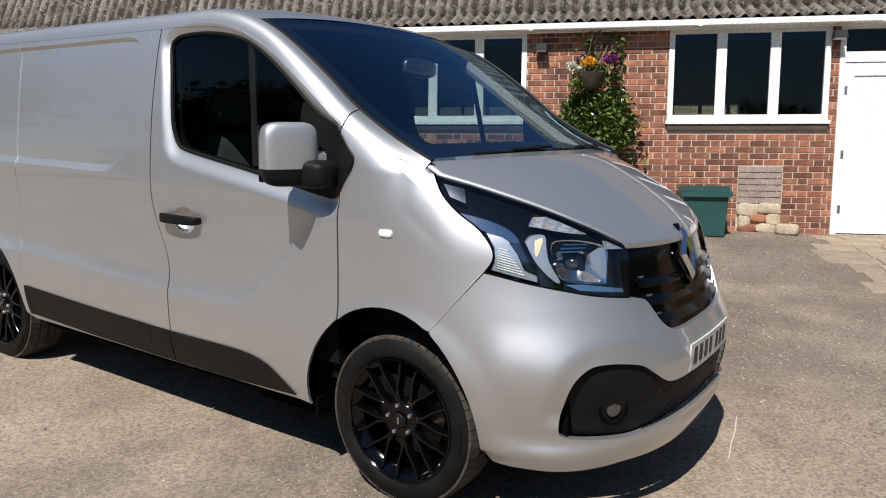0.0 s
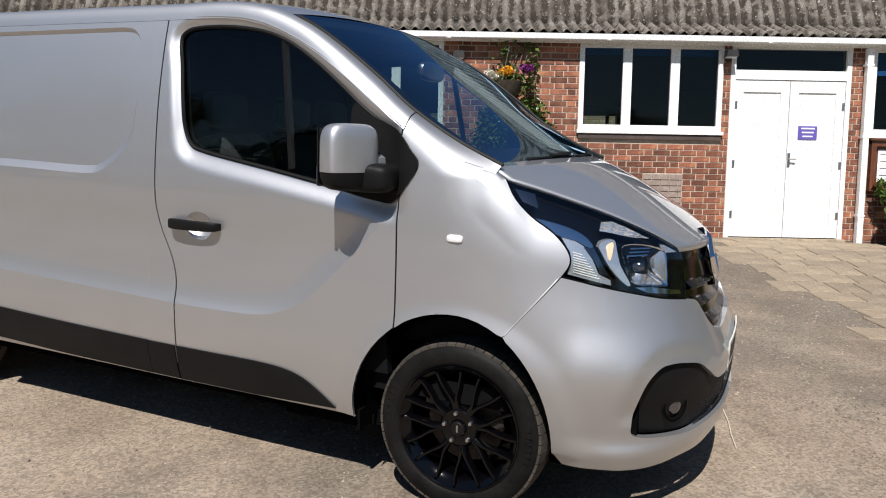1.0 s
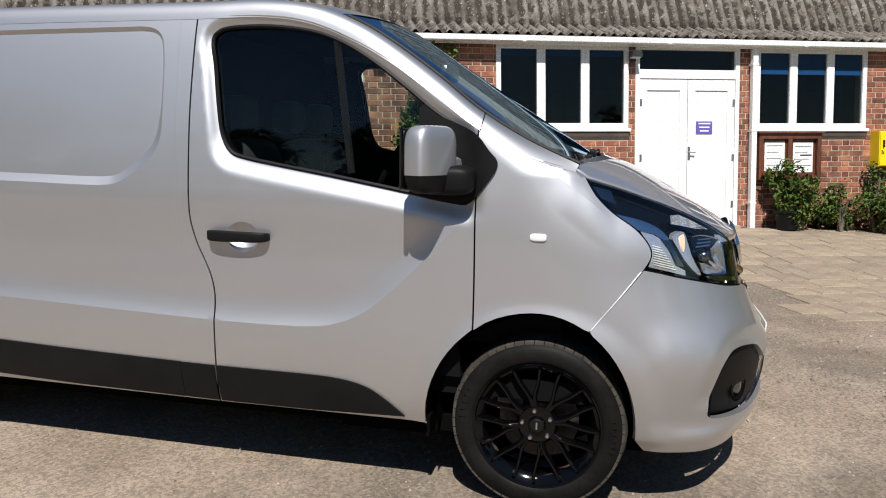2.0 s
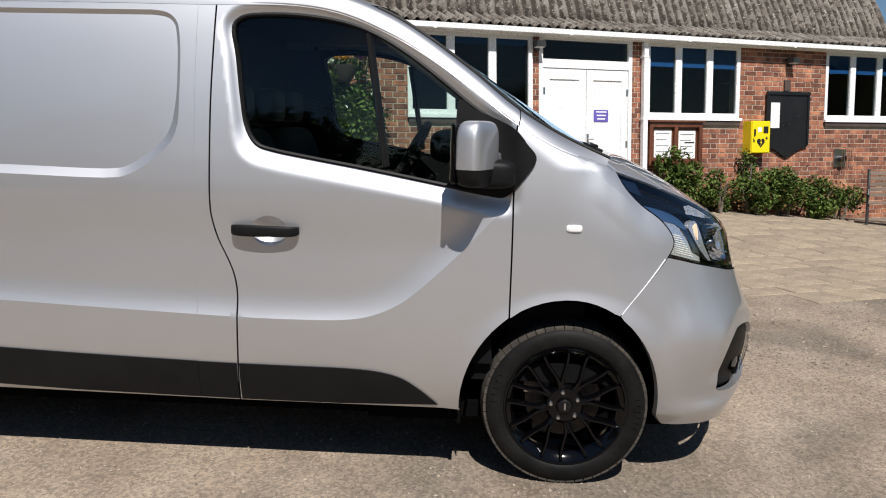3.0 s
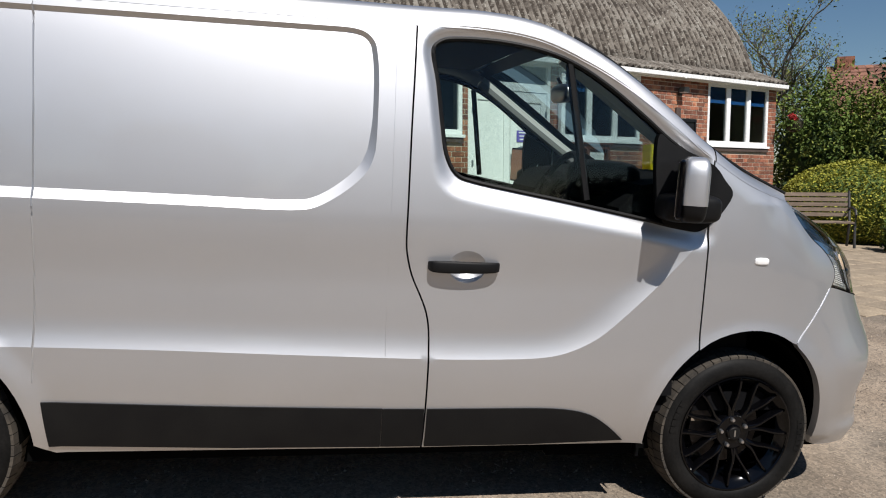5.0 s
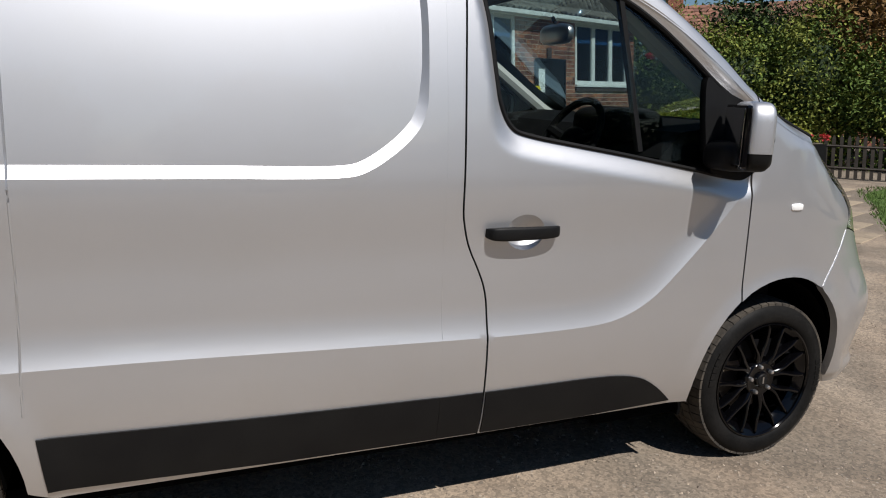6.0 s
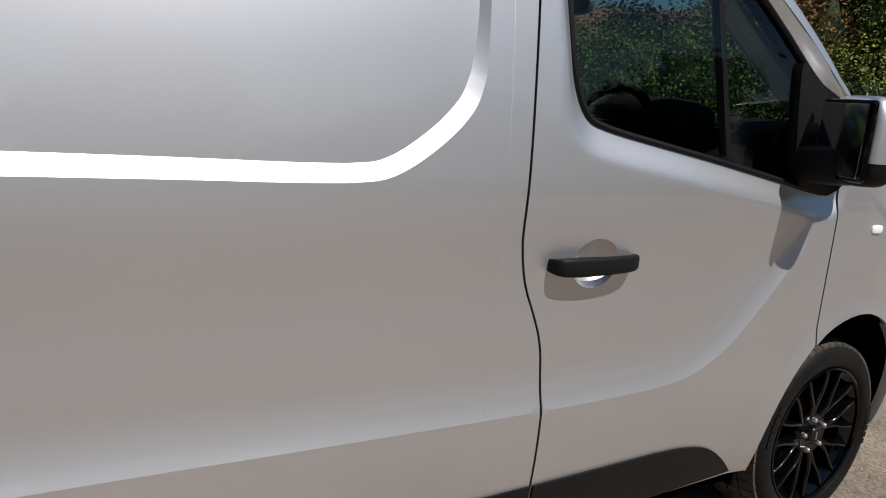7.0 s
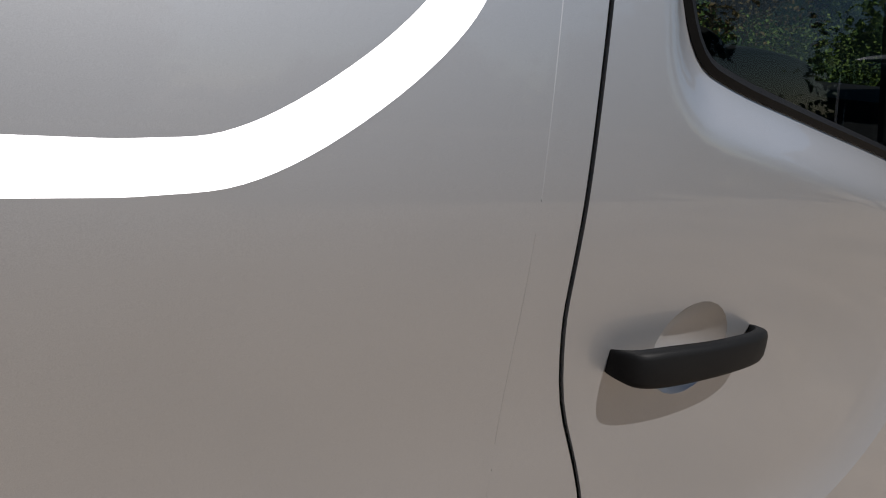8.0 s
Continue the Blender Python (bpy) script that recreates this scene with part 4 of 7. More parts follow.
# dark inner shell, floor and back doors close the body; shell and floor are coloured as shade
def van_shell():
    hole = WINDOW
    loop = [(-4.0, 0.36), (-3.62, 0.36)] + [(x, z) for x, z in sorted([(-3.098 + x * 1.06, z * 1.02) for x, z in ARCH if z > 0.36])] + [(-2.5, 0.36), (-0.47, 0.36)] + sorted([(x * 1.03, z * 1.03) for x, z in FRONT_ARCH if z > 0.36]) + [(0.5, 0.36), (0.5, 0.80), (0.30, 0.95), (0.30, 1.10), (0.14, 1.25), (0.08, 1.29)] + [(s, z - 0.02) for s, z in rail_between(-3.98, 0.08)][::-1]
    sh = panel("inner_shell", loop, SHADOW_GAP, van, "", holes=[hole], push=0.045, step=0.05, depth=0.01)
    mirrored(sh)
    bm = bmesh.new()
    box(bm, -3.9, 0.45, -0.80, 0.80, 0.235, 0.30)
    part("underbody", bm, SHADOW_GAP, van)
    for k, name in ((-1, "rear_door"), (1, "rear_door")):
        prof = [(0.004, 0.33), (0.93, 0.33), (0.955, 0.7), (0.93, 1.2), (0.84, 1.8), (0.76, 1.93), (0.004, 1.97)]
        bm = bmesh.new()
        prism(bm, [(k * a, z) for a, z in prof], -0.02, 0.02)
        bmesh.ops.transform(bm, matrix=pose(-4.02, 0, 0, 0, 0, 90), verts=bm.verts)
        part(name, bm, PAINT, van, "silver rear door")


van_shell()
# ---- parts on the van's skin ----
HANDLE_AT = (-1.182, 1.016)


def superbox(centre, semi, e=0.45, rings=20, sides=28):
    """A box with generously rounded edges."""
    bm = bmesh.new()

    def f(w, m):
        return math.copysign(abs(w) ** m, w)

    grid = []
    for i in range(1, rings):
        p = -math.pi / 2 + math.pi * i / rings
        grid.append([bm.verts.new((centre[0] + semi[0] * f(math.cos(p), e) * f(math.cos(2 * math.pi * k / sides), e), centre[1] + semi[1] * f(math.cos(p), e) * f(math.sin(2 * math.pi * k / sides), e), centre[2] + semi[2] * f(math.sin(p), e))) for k in range(sides)])
    for a, b in zip(grid, grid[1:]):
        for k in range(sides):
            bm.faces.new((a[k], a[(k + 1) % sides], b[(k + 1) % sides], b[k]))
    bm.faces.new(grid[0][::-1])
    bm.faces.new(grid[-1])
    return bm


def keep_above(bm, z, above=True):
    bmesh.ops.bisect_plane(bm, geom=bm.verts[:] + bm.edges[:] + bm.faces[:], plane_co=(0, 0, z), plane_no=(0, 0, 1), clear_inner=above, clear_outer=not above)
    bmesh.ops.holes_fill(bm, edges=[e for e in bm.edges if e.is_boundary])
    return bm


def band(line, push, wide):
    """Places along a line on the skin, for tubes."""
    return on_skin(split_line(line, 0.02) + [line[-1]], push)


def door_fittings(door):
    # glass, its divider bar and rubber
    g = panel("window_glass", WINDOW, CAR_GLASS, door, "tinted side glass", push=0.006, step=0.05, depth=0.004)
    g.visible_shadow = False
    bm = bmesh.new()
    tube(bm, on_skin(split_line(WINDOW + WINDOW[:1], 0.03), 0.0), 0.0085, 6, closed=True)
    part("window_seal", bm, BLACK_PLASTIC, door, "black rubber window seal", smooth=True)
    bm = bmesh.new()
    a, b = on_skin([(-0.815, 1.775)], 0.012)[0], on_skin([(-0.735, 1.275)], 0.012)[0]
    bm2 = [Vector(a), Vector(b)]
    tube(bm, [bm2[0], bm2[0].lerp(bm2[1], 0.5), bm2[1]], 0.016, 6)
    part("quarter_bar", bm, BLACK_PLASTIC, door, "black divider bar in the side glass")
    # pull handle over its cup
    cx, cz = HANDLE_AT
    y = on_skin([HANDLE_AT])[0][1]
    verts, faces, n, rings = [], [], 28, 7
    for r in range(rings):
        t = 1 - 0.97 * r / (rings - 1)
        rim = on_skin(ellipse(cx, cz, 0.0712, 0.0602))
        verts += [(lerp(cx, x, t), lerp(y, yy, t) + 0.037 * (1 - t * t), lerp(cz, z, t)) for x, yy, z in rim]
    for r in range(rings - 1):
        for k in range(n):
            faces.append((r * n + k, r * n + (k + 1) % n, (r + 1) * n + (k + 1) % n, (r + 1) * n + k))
    faces.append(tuple(range((rings - 1) * n, rings * n)))
    raw("handle_cup", verts, faces, PAINT, door, "silver dished cup behind the handle", smooth=True)
    bm = bmesh.new()
    spine = flow([(-1.328, y + 0.002, 0.012), (-1.324, y - 0.016, 0.017), (-1.310, y - 0.030, 0.0205), (-1.27, y - 0.037, 0.0225), (-1.195, y - 0.041, 0.0215), (-1.12, y - 0.037, 0.0205), (-1.082, y - 0.028, 0.019), (-1.067, y - 0.014, 0.016), (-1.064, y + 0.002, 0.012)], 3)
    rings = []
    for x, yy, h in spine:
        ring = []
        for k in range(14):
            a = 2 * math.pi * k / 14
            ca, sa = math.cos(a), math.sin(a)
            ring.append(bm.verts.new((x, yy + 0.0105 * math.copysign(abs(ca) ** 0.55, ca), cz + 0.004 + h * math.copysign(abs(sa) ** 0.55, sa))))
        rings.append(ring)
    for a, b in zip(rings, rings[1:]):
        for k in range(14):
            bm.faces.new((a[k], b[k], b[(k + 1) % 14], a[(k + 1) % 14]))
    bm.faces.new(rings[0])
    bm.faces.new(rings[-1][::-1])
    part("door_handle", bm, BLACK_PLASTIC, door, "black plastic pull handle", smooth=True)
    # lower black rubbing strip
    low = [(-1.3065, 0.320), (-0.90, 0.320), (-0.512, 0.332)]
    top = flow([(-0.512, 0.332), (-0.545, 0.363), (-0.592, 0.402), (-0.66, 0.444), (-0.752, 0.468), (-0.885, 0.477), (-1.1, 0.478), (-1.3065, 0.479)], 4)
    panel("door_strip", low + top[1:], BLACK_PLASTIC, door, "black lower door cladding", push=-0.007, step=0.03, depth=0.01)


def mirror_fittings(door):
    sail = flow([(-0.43, 1.200), (-0.33, 1.176), (-0.275, 1.176), (-0.225, 1.225), (-0.165, 1.318), (-0.20, 1.375), (-0.262, 1.440), (-0.40, 1.500), (-0.46, 1.535), (-0.47, 1.43), (-0.46, 1.28)], 4)
    panel("mirror_base", sail, BLACK_PLASTIC, door, "black triangular mirror base", push=-0.010, step=0.03, depth=0.03)
    turn = pose(-0.396, -1.066, 1.340, 0, 0, -24)

    def head(bm):
        bmesh.ops.transform(bm, matrix=turn, verts=bm.verts)
        return bm

    c, h = (0.012, 0, 0), (0.050, 0.108, 0.119)
    cap = part("mirror_cap", head(keep_above(superbox(c, h), -0.053)), PAINT, door, "silver mirror cap", smooth=True)
    part("mirror_shell", head(keep_above(superbox(c, (h[0] - 0.001, h[1] - 0.001, h[2])), -0.054, False)), BLACK_PLASTIC, door, "black lower mirror housing", smooth=True)
    part("mirror_glass", head(boxes((-0.0535, -0.050, -0.090, 0.090, -0.096, 0.096))), CHROME, cap, "mirror glass", bevel=0.0015)
    part("mirror_rim", head(boxes((-0.050, -0.030, -0.100, 0.100, -0.106, 0.106))), GLOSS_BLACK, cap, "", bevel=0.008)
    bm = bmesh.new()
    ring = [(0.062, -0.052), (0.068, -0.030), (0.062, 0.000), (0.030, 0.012), (-0.020, 0.012), (-0.034, -0.006), (-0.034, -0.052)]
    cols = []
    for k in range(9):
        t = k / 8
        cols.append([bm.verts.new((px * lerp(0.90, 0.84, t) - 0.006 * t, lerp(-0.06, 0.135, t), pz * lerp(1.0, 0.96, t))) for px, pz in ring])
    for a, b in zip(cols, cols[1:]):
        for k in range(len(ring)):
            bm.faces.new((a[k], b[k], b[(k + 1) % len(ring)], a[(k + 1) % len(ring)]))
    bm.faces.new(cols[0])
    bm.faces.new(cols[-1][::-1])
    part("mirror_arm", head(bm), PAINT, door, "silver band of the cap running to the arm", smooth=True)
    bm = superbox((-0.355, -0.985, 1.266), (0.115, 0.078, 0.054), 0.5)
    part("mirror_foot", bm, BLACK_PLASTIC, door, "black mirror foot", smooth=True)


# black tubes down in the door gaps stand for the shade there
for line in (REAR_GAP, FRONT_GAP):
    bm = bmesh.new()
    tube(bm, on_skin(split_line(line, 0.02), 0.0075), 0.0046, 6)
    mirrored(part("gap_shade", bm, SHADOW_GAP, van, "", smooth=True))
# the door is cut for its handle cup, then gets its fittings
door_fittings(front_door)
mirror_fittings(front_door)
mirrored(front_door)


def van_strips():
    top = flow([(-2.635, 0.521), (-2.42, 0.512), (-2.0, 0.496), (-1.4735, 0.482)], 4)
    low = [(-1.4735, 0.322), (-2.0, 0.330), (-2.618, 0.354)]
    p = panel("side_strip", top + low, BLACK_PLASTIC, van, "black lower side cladding", push=-0.007, step=0.04, depth=0.01)
    mirrored(p)
    p = panel("pillar_strip", [(-1.472, 0.481), (-1.3175, 0.479), (-1.3175, 0.320), (-1.472, 0.322)], BLACK_PLASTIC, van, "black cladding joint piece", push=-0.006, step=0.04, depth=0.01)
    mirrored(p)
    a = superbox((0, 0, 0), (0.031, 0.010, 0.0145), 0.55, 10, 16)
    x, y = skin(-0.011, 1.066)
    bmesh.ops.transform(a, matrix=pose(x, y + 0.002, 1.066), verts=a.verts)
    ind = part("side_indicator", a, INDICATOR, van, "clear side indicator", smooth=True)
    mirrored(ind)
    seam = [(-1.467, 1.86), (-1.469, 1.5), (-1.470, 1.2), (-1.470, 0.95), (-1.472, 0.50)]
    bm = bmesh.new()
    tube(bm, on_skin(split_line(seam, 0.03), 0.0018), 0.0022, 5)
    part("pillar_seam", bm, PAINT, van, "faint pressed seam", smooth=True)
    bm = bmesh.new()
    tube(bm, on_skin(split_line([(-2.66, 1.868), (-2.65, 1.5), (-2.65, 1.0), (-2.66, 0.56)], 0.03), 0.0), 0.0035, 5)
    part("cargo_seam", bm, PAINT, van, "raised seam in the cargo side", smooth=True)


van_strips()
bead = bmesh.new()
tube(bead, on_skin(split_line([(0.1885, 0.737), (0.376, 0.966)], 0.02), 0.0005), 0.0032, 6)
mirrored(part("bumper_edge", bead, PAINT, van, "rounded silver bumper edge", smooth=True))


def front_lamp():
    loop = LAMP_TOP[:-1] + LAMP_FRONT[:-1] + LAMP_LOW[:-1] + LAMP_BACK[:-1]
    shrink = [(s + (0.56 - s) * 0.012, z + (1.06 - z) * 0.012) for s, z in loop]
    lamp = panel("headlight", shrink, GLOSS_BLACK, van, "swept headlight with black housing", push=0.05, step=0.03, depth=-0.045, shaped=False)
    lens = panel("lens", shrink, LENS, lamp, "clear lamp lens", push=0.001, step=0.02, depth=0.004, shaped=False)
    lens.visible_shadow = False

    def inlay(name, pts, material, push, label="", step=0.012, depth=0.02):
        return panel(name, pts, material, lamp, label, push=push, step=step, depth=depth, shaped=False)

    inlay("ribbed_reflector", [(0.369, 1.092), (0.424, 1.078), (0.455, 1.060), (0.488, 1.016), (0.513, 0.966), (0.56, 0.945), (0.562, 0.926), (0.398, 0.965), (0.408, 1.003), (0.404, 1.040)], LAMP_SILVER, 0.014, "silver ribbed side reflector")
    for k in range(9):
        t = k / 8
        a, b = (lerp(0.416, 0.418, t), lerp(1.042, 0.975, t)), (lerp(0.448, 0.514, t), lerp(1.034, 0.952, t))
        inlay("rib", [a, b, (b[0], b[1] - 0.0032), (a[0], a[1] - 0.0032)], PLATE, 0.0105, step=0.03, depth=0.004)
    inlay("lamp_stripe", flow([(0.270, 1.153), (0.373, 1.130), (0.451, 1.099), (0.490, 1.060), (0.462, 1.060), (0.423, 1.080), (0.354, 1.098), (0.270, 1.153)], 3)[:-1], CHROME, 0.010, "bright trim line in the lamp")
    inlay("dark_stripe", [(0.455, 1.058), (0.492, 1.056), (0.520, 1.005), (0.553, 0.958), (0.520, 0.966), (0.494, 1.012)], DARK_CHROME, 0.009, "dark mirror strip beside the reflector")
    inlay("light_guide", flow([(0.513, 1.057), (0.531, 1.077), (0.582, 1.080), (0.590, 1.040), (0.603, 0.991), (0.645, 0.928), (0.623, 0.928), (0.558, 0.986), (0.513, 1.057)], 3)[:-1], LAMP_SILVER, 0.016, "bright curved light guide")
    inlay("amber_bulb", flow([(0.548, 1.064), (0.574, 1.072), (0.568, 1.041), (0.556, 1.012), (0.548, 1.030), (0.548, 1.064)], 3)[:-1], AMBER, 0.012, "amber indicator bulb")
    # crystal cut reflector, in facets that catch the sky at different slants
    top, low = [(0.532, 1.140), (0.585, 1.140), (0.640, 1.122), (0.695, 1.101), (0.752, 1.080)], [(0.518, 1.111), (0.565, 1.104), (0.612, 1.095), (0.662, 1.087), (0.752, 1.0785)]
    verts, faces = [], []
    for i in range(4):
        q = [(lerp(top[i + a][0], low[i + a][0], b), lerp(top[i + a][1], low[i + a][1], b)) for b in (0, 0.5, 1) for a in (0, 1)]
        k = len(verts)
        verts += on_skin(q, 0.010, False) + on_skin([((q[0][0] + q[3][0]) / 2, (q[0][1] + q[3][1]) / 2), ((q[2][0] + q[5][0]) / 2, (q[2][1] + q[5][1]) / 2)], 0.019, False)
        for a, b, c, d, m in ((0, 1, 3, 2, 6), (2, 3, 5, 4, 7)):
            faces += [(k + a, k + b, k + m), (k + b, k + c, k + m), (k + c, k + d, k + m), (k + d, k + a, k + m)]
    raw("upper_reflector", verts, faces, LAMP_SILVER, lamp, "faceted upper reflector")
    inlay("chrome_blade", [(0.661, 0.917), (0.736, 0.914), (0.909, 0.888), (0.917, 0.874), (0.719, 0.895)], CHROME, 0.008, "thin chrome blade")
    inlay("corner_reflector", [(0.839, 1.052), (0.920, 1.022), (0.84, 1.026)], LAMP_SILVER, 0.010, "small bright corner reflector")
    inlay("tip_reflector", [(0.197, 1.250), (0.275, 1.233), (0.286, 1.184), (0.226, 1.206)], DARK_CHROME, 0.014, "small grey reflector at the lamp's tip")
    # main bowl, dished back from its rim, with a bright cap and two dark louvres over it
    rim = flow([(0.604, 1.037), (0.622, 1.062), (0.721, 1.060), (0.835, 1.033), (0.840, 0.975), (0.836, 0.922), (0.821, 0.908), (0.671, 0.925), (0.629, 0.962), (0.604, 1.037)], 3)[:-1]
    cs, cz, rings, n = 0.715, 0.985, 6, len(rim)
    verts, faces = [], []
    for r in range(rings):
        t = 1 - r / (rings - 0.4)
        verts += on_skin([(cs + (s - cs) * t, cz + (z - cz) * t) for s, z in rim], 0.014 + 0.045 * (1 - t * t), False)
    for r in range(rings - 1):
        for k in range(n):
            faces.append((r * n + k, r * n + (k + 1) % n, (r + 1) * n + (k + 1) % n, (r + 1) * n + k))
    raw("main_reflector", verts, faces, CHROME, lamp, "chrome main reflector bowl", smooth=True)
    inlay("bowl_cap", flow([(0.765, 1.010), (0.800, 1.030), (0.832, 1.026), (0.836, 0.975), (0.832, 0.925), (0.800, 0.945), (0.772, 0.975), (0.765, 1.010)], 3)[:-1], LAMP_SILVER, 0.016, "bright side of the bowl")
    inlay("bowl_hood", [(0.612, 1.048), (0.624, 1.058), (0.721, 1.056), (0.826, 1.034), (0.760, 1.022), (0.690, 1.020), (0.630, 1.022)], GLOSS_BLACK, 0.018, "dark hood over the bowl")
    for dz in (0.0, 0.012, 0.024):
        inlay("hood_fin", [(0.632 + dz, 1.027 + dz), (0.735 + dz, 1.026 + dz * 0.9), (0.735 + dz, 1.022 + dz * 0.9), (0.632 + dz, 1.022 + dz)], CHROME, 0.0165, step=0.03, depth=0.003)
    p = Vector(on_skin([(0.70, 0.985)], 0.035, False)[0])
    part("bulb_cap", superbox(p, (0.022, 0.022, 0.02), 0.8, 10, 14), DARK_CHROME, lamp, "", smooth=True)
    # black seal round the lamp
    bm = bmesh.new()
    seal = LAMP_LOW[:-1] + LAMP_BACK[:-6]
    tube(bm, on_skin(split_line(seal, 0.02), 0.004, False), 0.0045, 6)
    part("lamp_seal", bm, SHADOW_GAP, lamp, "", smooth=True)
    return lamp


mirrored(front_lamp())


def front_grille():
    top = [(s, z) for s, z in flow([(0.932, 1.034), (1.08, 1.030), (1.23, 1.028), (nose_end(1.03), 1.028)], 4)]
    loop = top + [(nose_end(z), z) for z in (0.95, 0.85, 0.76)] + GRILLE_LOW[::-1] + LAMP_FRONT[::-1][1:-1]
    loop = [(s, z - 0.002) for s, z in loop]
    g = panel("grille", loop, GRILLE_BLACK, van, "gloss black grille", push=0.022, step=0.03, depth=0.01, shaped=False)
    mirrored(g)
    # three louvres right across the nose, dipping to the middle, their faces leaning back to the sky
    for z, start in ((0.893, 0.995), (0.824, 1.050), (0.755, 1.105)):
        line = [(lerp(start, nose_end(z - 0.02), k / 16), z - 0.02 * k / 16) for k in range(17)]
        right = on_skin(line, 0.006, False)
        pts = right + [(x, -y, zz) for x, y, zz in right[::-1][1:]]
        verts, faces, h = [], [], 0.017
        for x, y, zz in pts:
            verts += [(x - 0.045, y, zz - h), (x - 0.002, y, zz - h), (x + 0.006, y, zz - 0.008), (x - 0.024, y, zz + h), (x - 0.045, y, zz + h)]
        for i in range(len(pts) - 1):
            for k in range(5):
                faces.append((i * 5 + k, i * 5 + (k + 1) % 5, i * 5 + 5 + (k + 1) % 5, i * 5 + 5 + k))
        ob = raw("louvre", verts, faces, GRILLE_BLACK, van, "gloss black louvre of the grille", smooth=True)
        ob.data.set_sharp_from_angle(angle=radians(30))
        bm = bmesh.new()
        tube(bm, on_skin([(start - 0.004, z + 0.024), (start + 0.012, z + 0.024), (start + 0.028, z + 0.0235)], 0.004, False), 0.0035, 6)
        mirrored(part("louvre_tip", bm, SATIN_METAL, van, "bright tip of a louvre", smooth=True))
    # lozenge emblem as a plain shape
    bm = bmesh.new()
    outer, inner = [(0, 0.113), (0.078, 0), (0, -0.113), (-0.078, 0)], [(0, 0.056), (0.034, 0), (0, -0.056), (-0.034, 0)]
    f0 = [bm.verts.new((x, 0.004, z)) for x, z in outer]
    f1 = [bm.verts.new((x * 0.72, -0.011, z * 0.76)) for x, z in outer]
    f2 = [bm.verts.new((x, -0.002, z)) for x, z in inner]
    for a, b in ((f0, f1), (f1, f2)):
        for k in range(4):
            bm.faces.new((a[k], a[(k + 1) % 4], b[(k + 1) % 4], b[k]))
    bmesh.ops.transform(bm, matrix=pose(0.797, 0, 0.955) @ pose(0, 0, 0, 0, -16, 0) @ pose(0, 0, 0, 0, 0, 90), verts=bm.verts)
    part("emblem", bm, CHROME, van, "chrome lozenge emblem")
    bm = bmesh.new()
    prism(bm, [(0, 0.130), (0.088, 0.012), (0.088, -0.012), (0, -0.130), (-0.088, -0.012), (-0.088, 0.012)], 0.0, 0.03)
    bmesh.ops.transform(bm, matrix=pose(0.786, 0, 0.952) @ pose(0, 0, 0, 0, -16, 0) @ pose(0, 0, 0, 0, 0, 90), verts=bm.verts)
    part("emblem_surround", bm, GLOSS_BLACK, van, "black surround of the emblem", bevel=0.008)
    # number plate with plain bars for its writing
    def bowed(y0, y1, z0, z1, x0, x1):
        bm = bmesh.new()
        n = 10
        rows = []
        for k in range(n + 1):
            y = lerp(y0, y1, k / n)
            d = -0.12 * y * y
            rows.append([bm.verts.new(c) for c in ((x0 + d, y, z0), (x1 + d, y, z0), (x1 + d, y, z1), (x0 + d, y, z1))])
        for a, b in zip(rows, rows[1:]):
            for k in range(4):
                bm.faces.new((a[k], b[k], b[(k + 1) % 4], a[(k + 1) % 4]))
        bm.faces.new(rows[0])
        bm.faces.new(rows[-1][::-1])
        return bm

    pl = part("number_plate", bowed(-0.26, 0.26, -0.0525, 0.0525, 0.0, 0.006), PLATE, van, "pale front number plate with dark bars")
    pl.matrix_basis = pose(0.911, 0, 0.594, 0, 1, 0)
    for k in range(7):
        y = -0.225 + k * 0.063 + (0.03 if k > 3 else 0)
        part("text_bar", bowed(y, y + 0.036, -0.034, 0.034, 0.006, 0.0075), INK, pl)



front_grille()


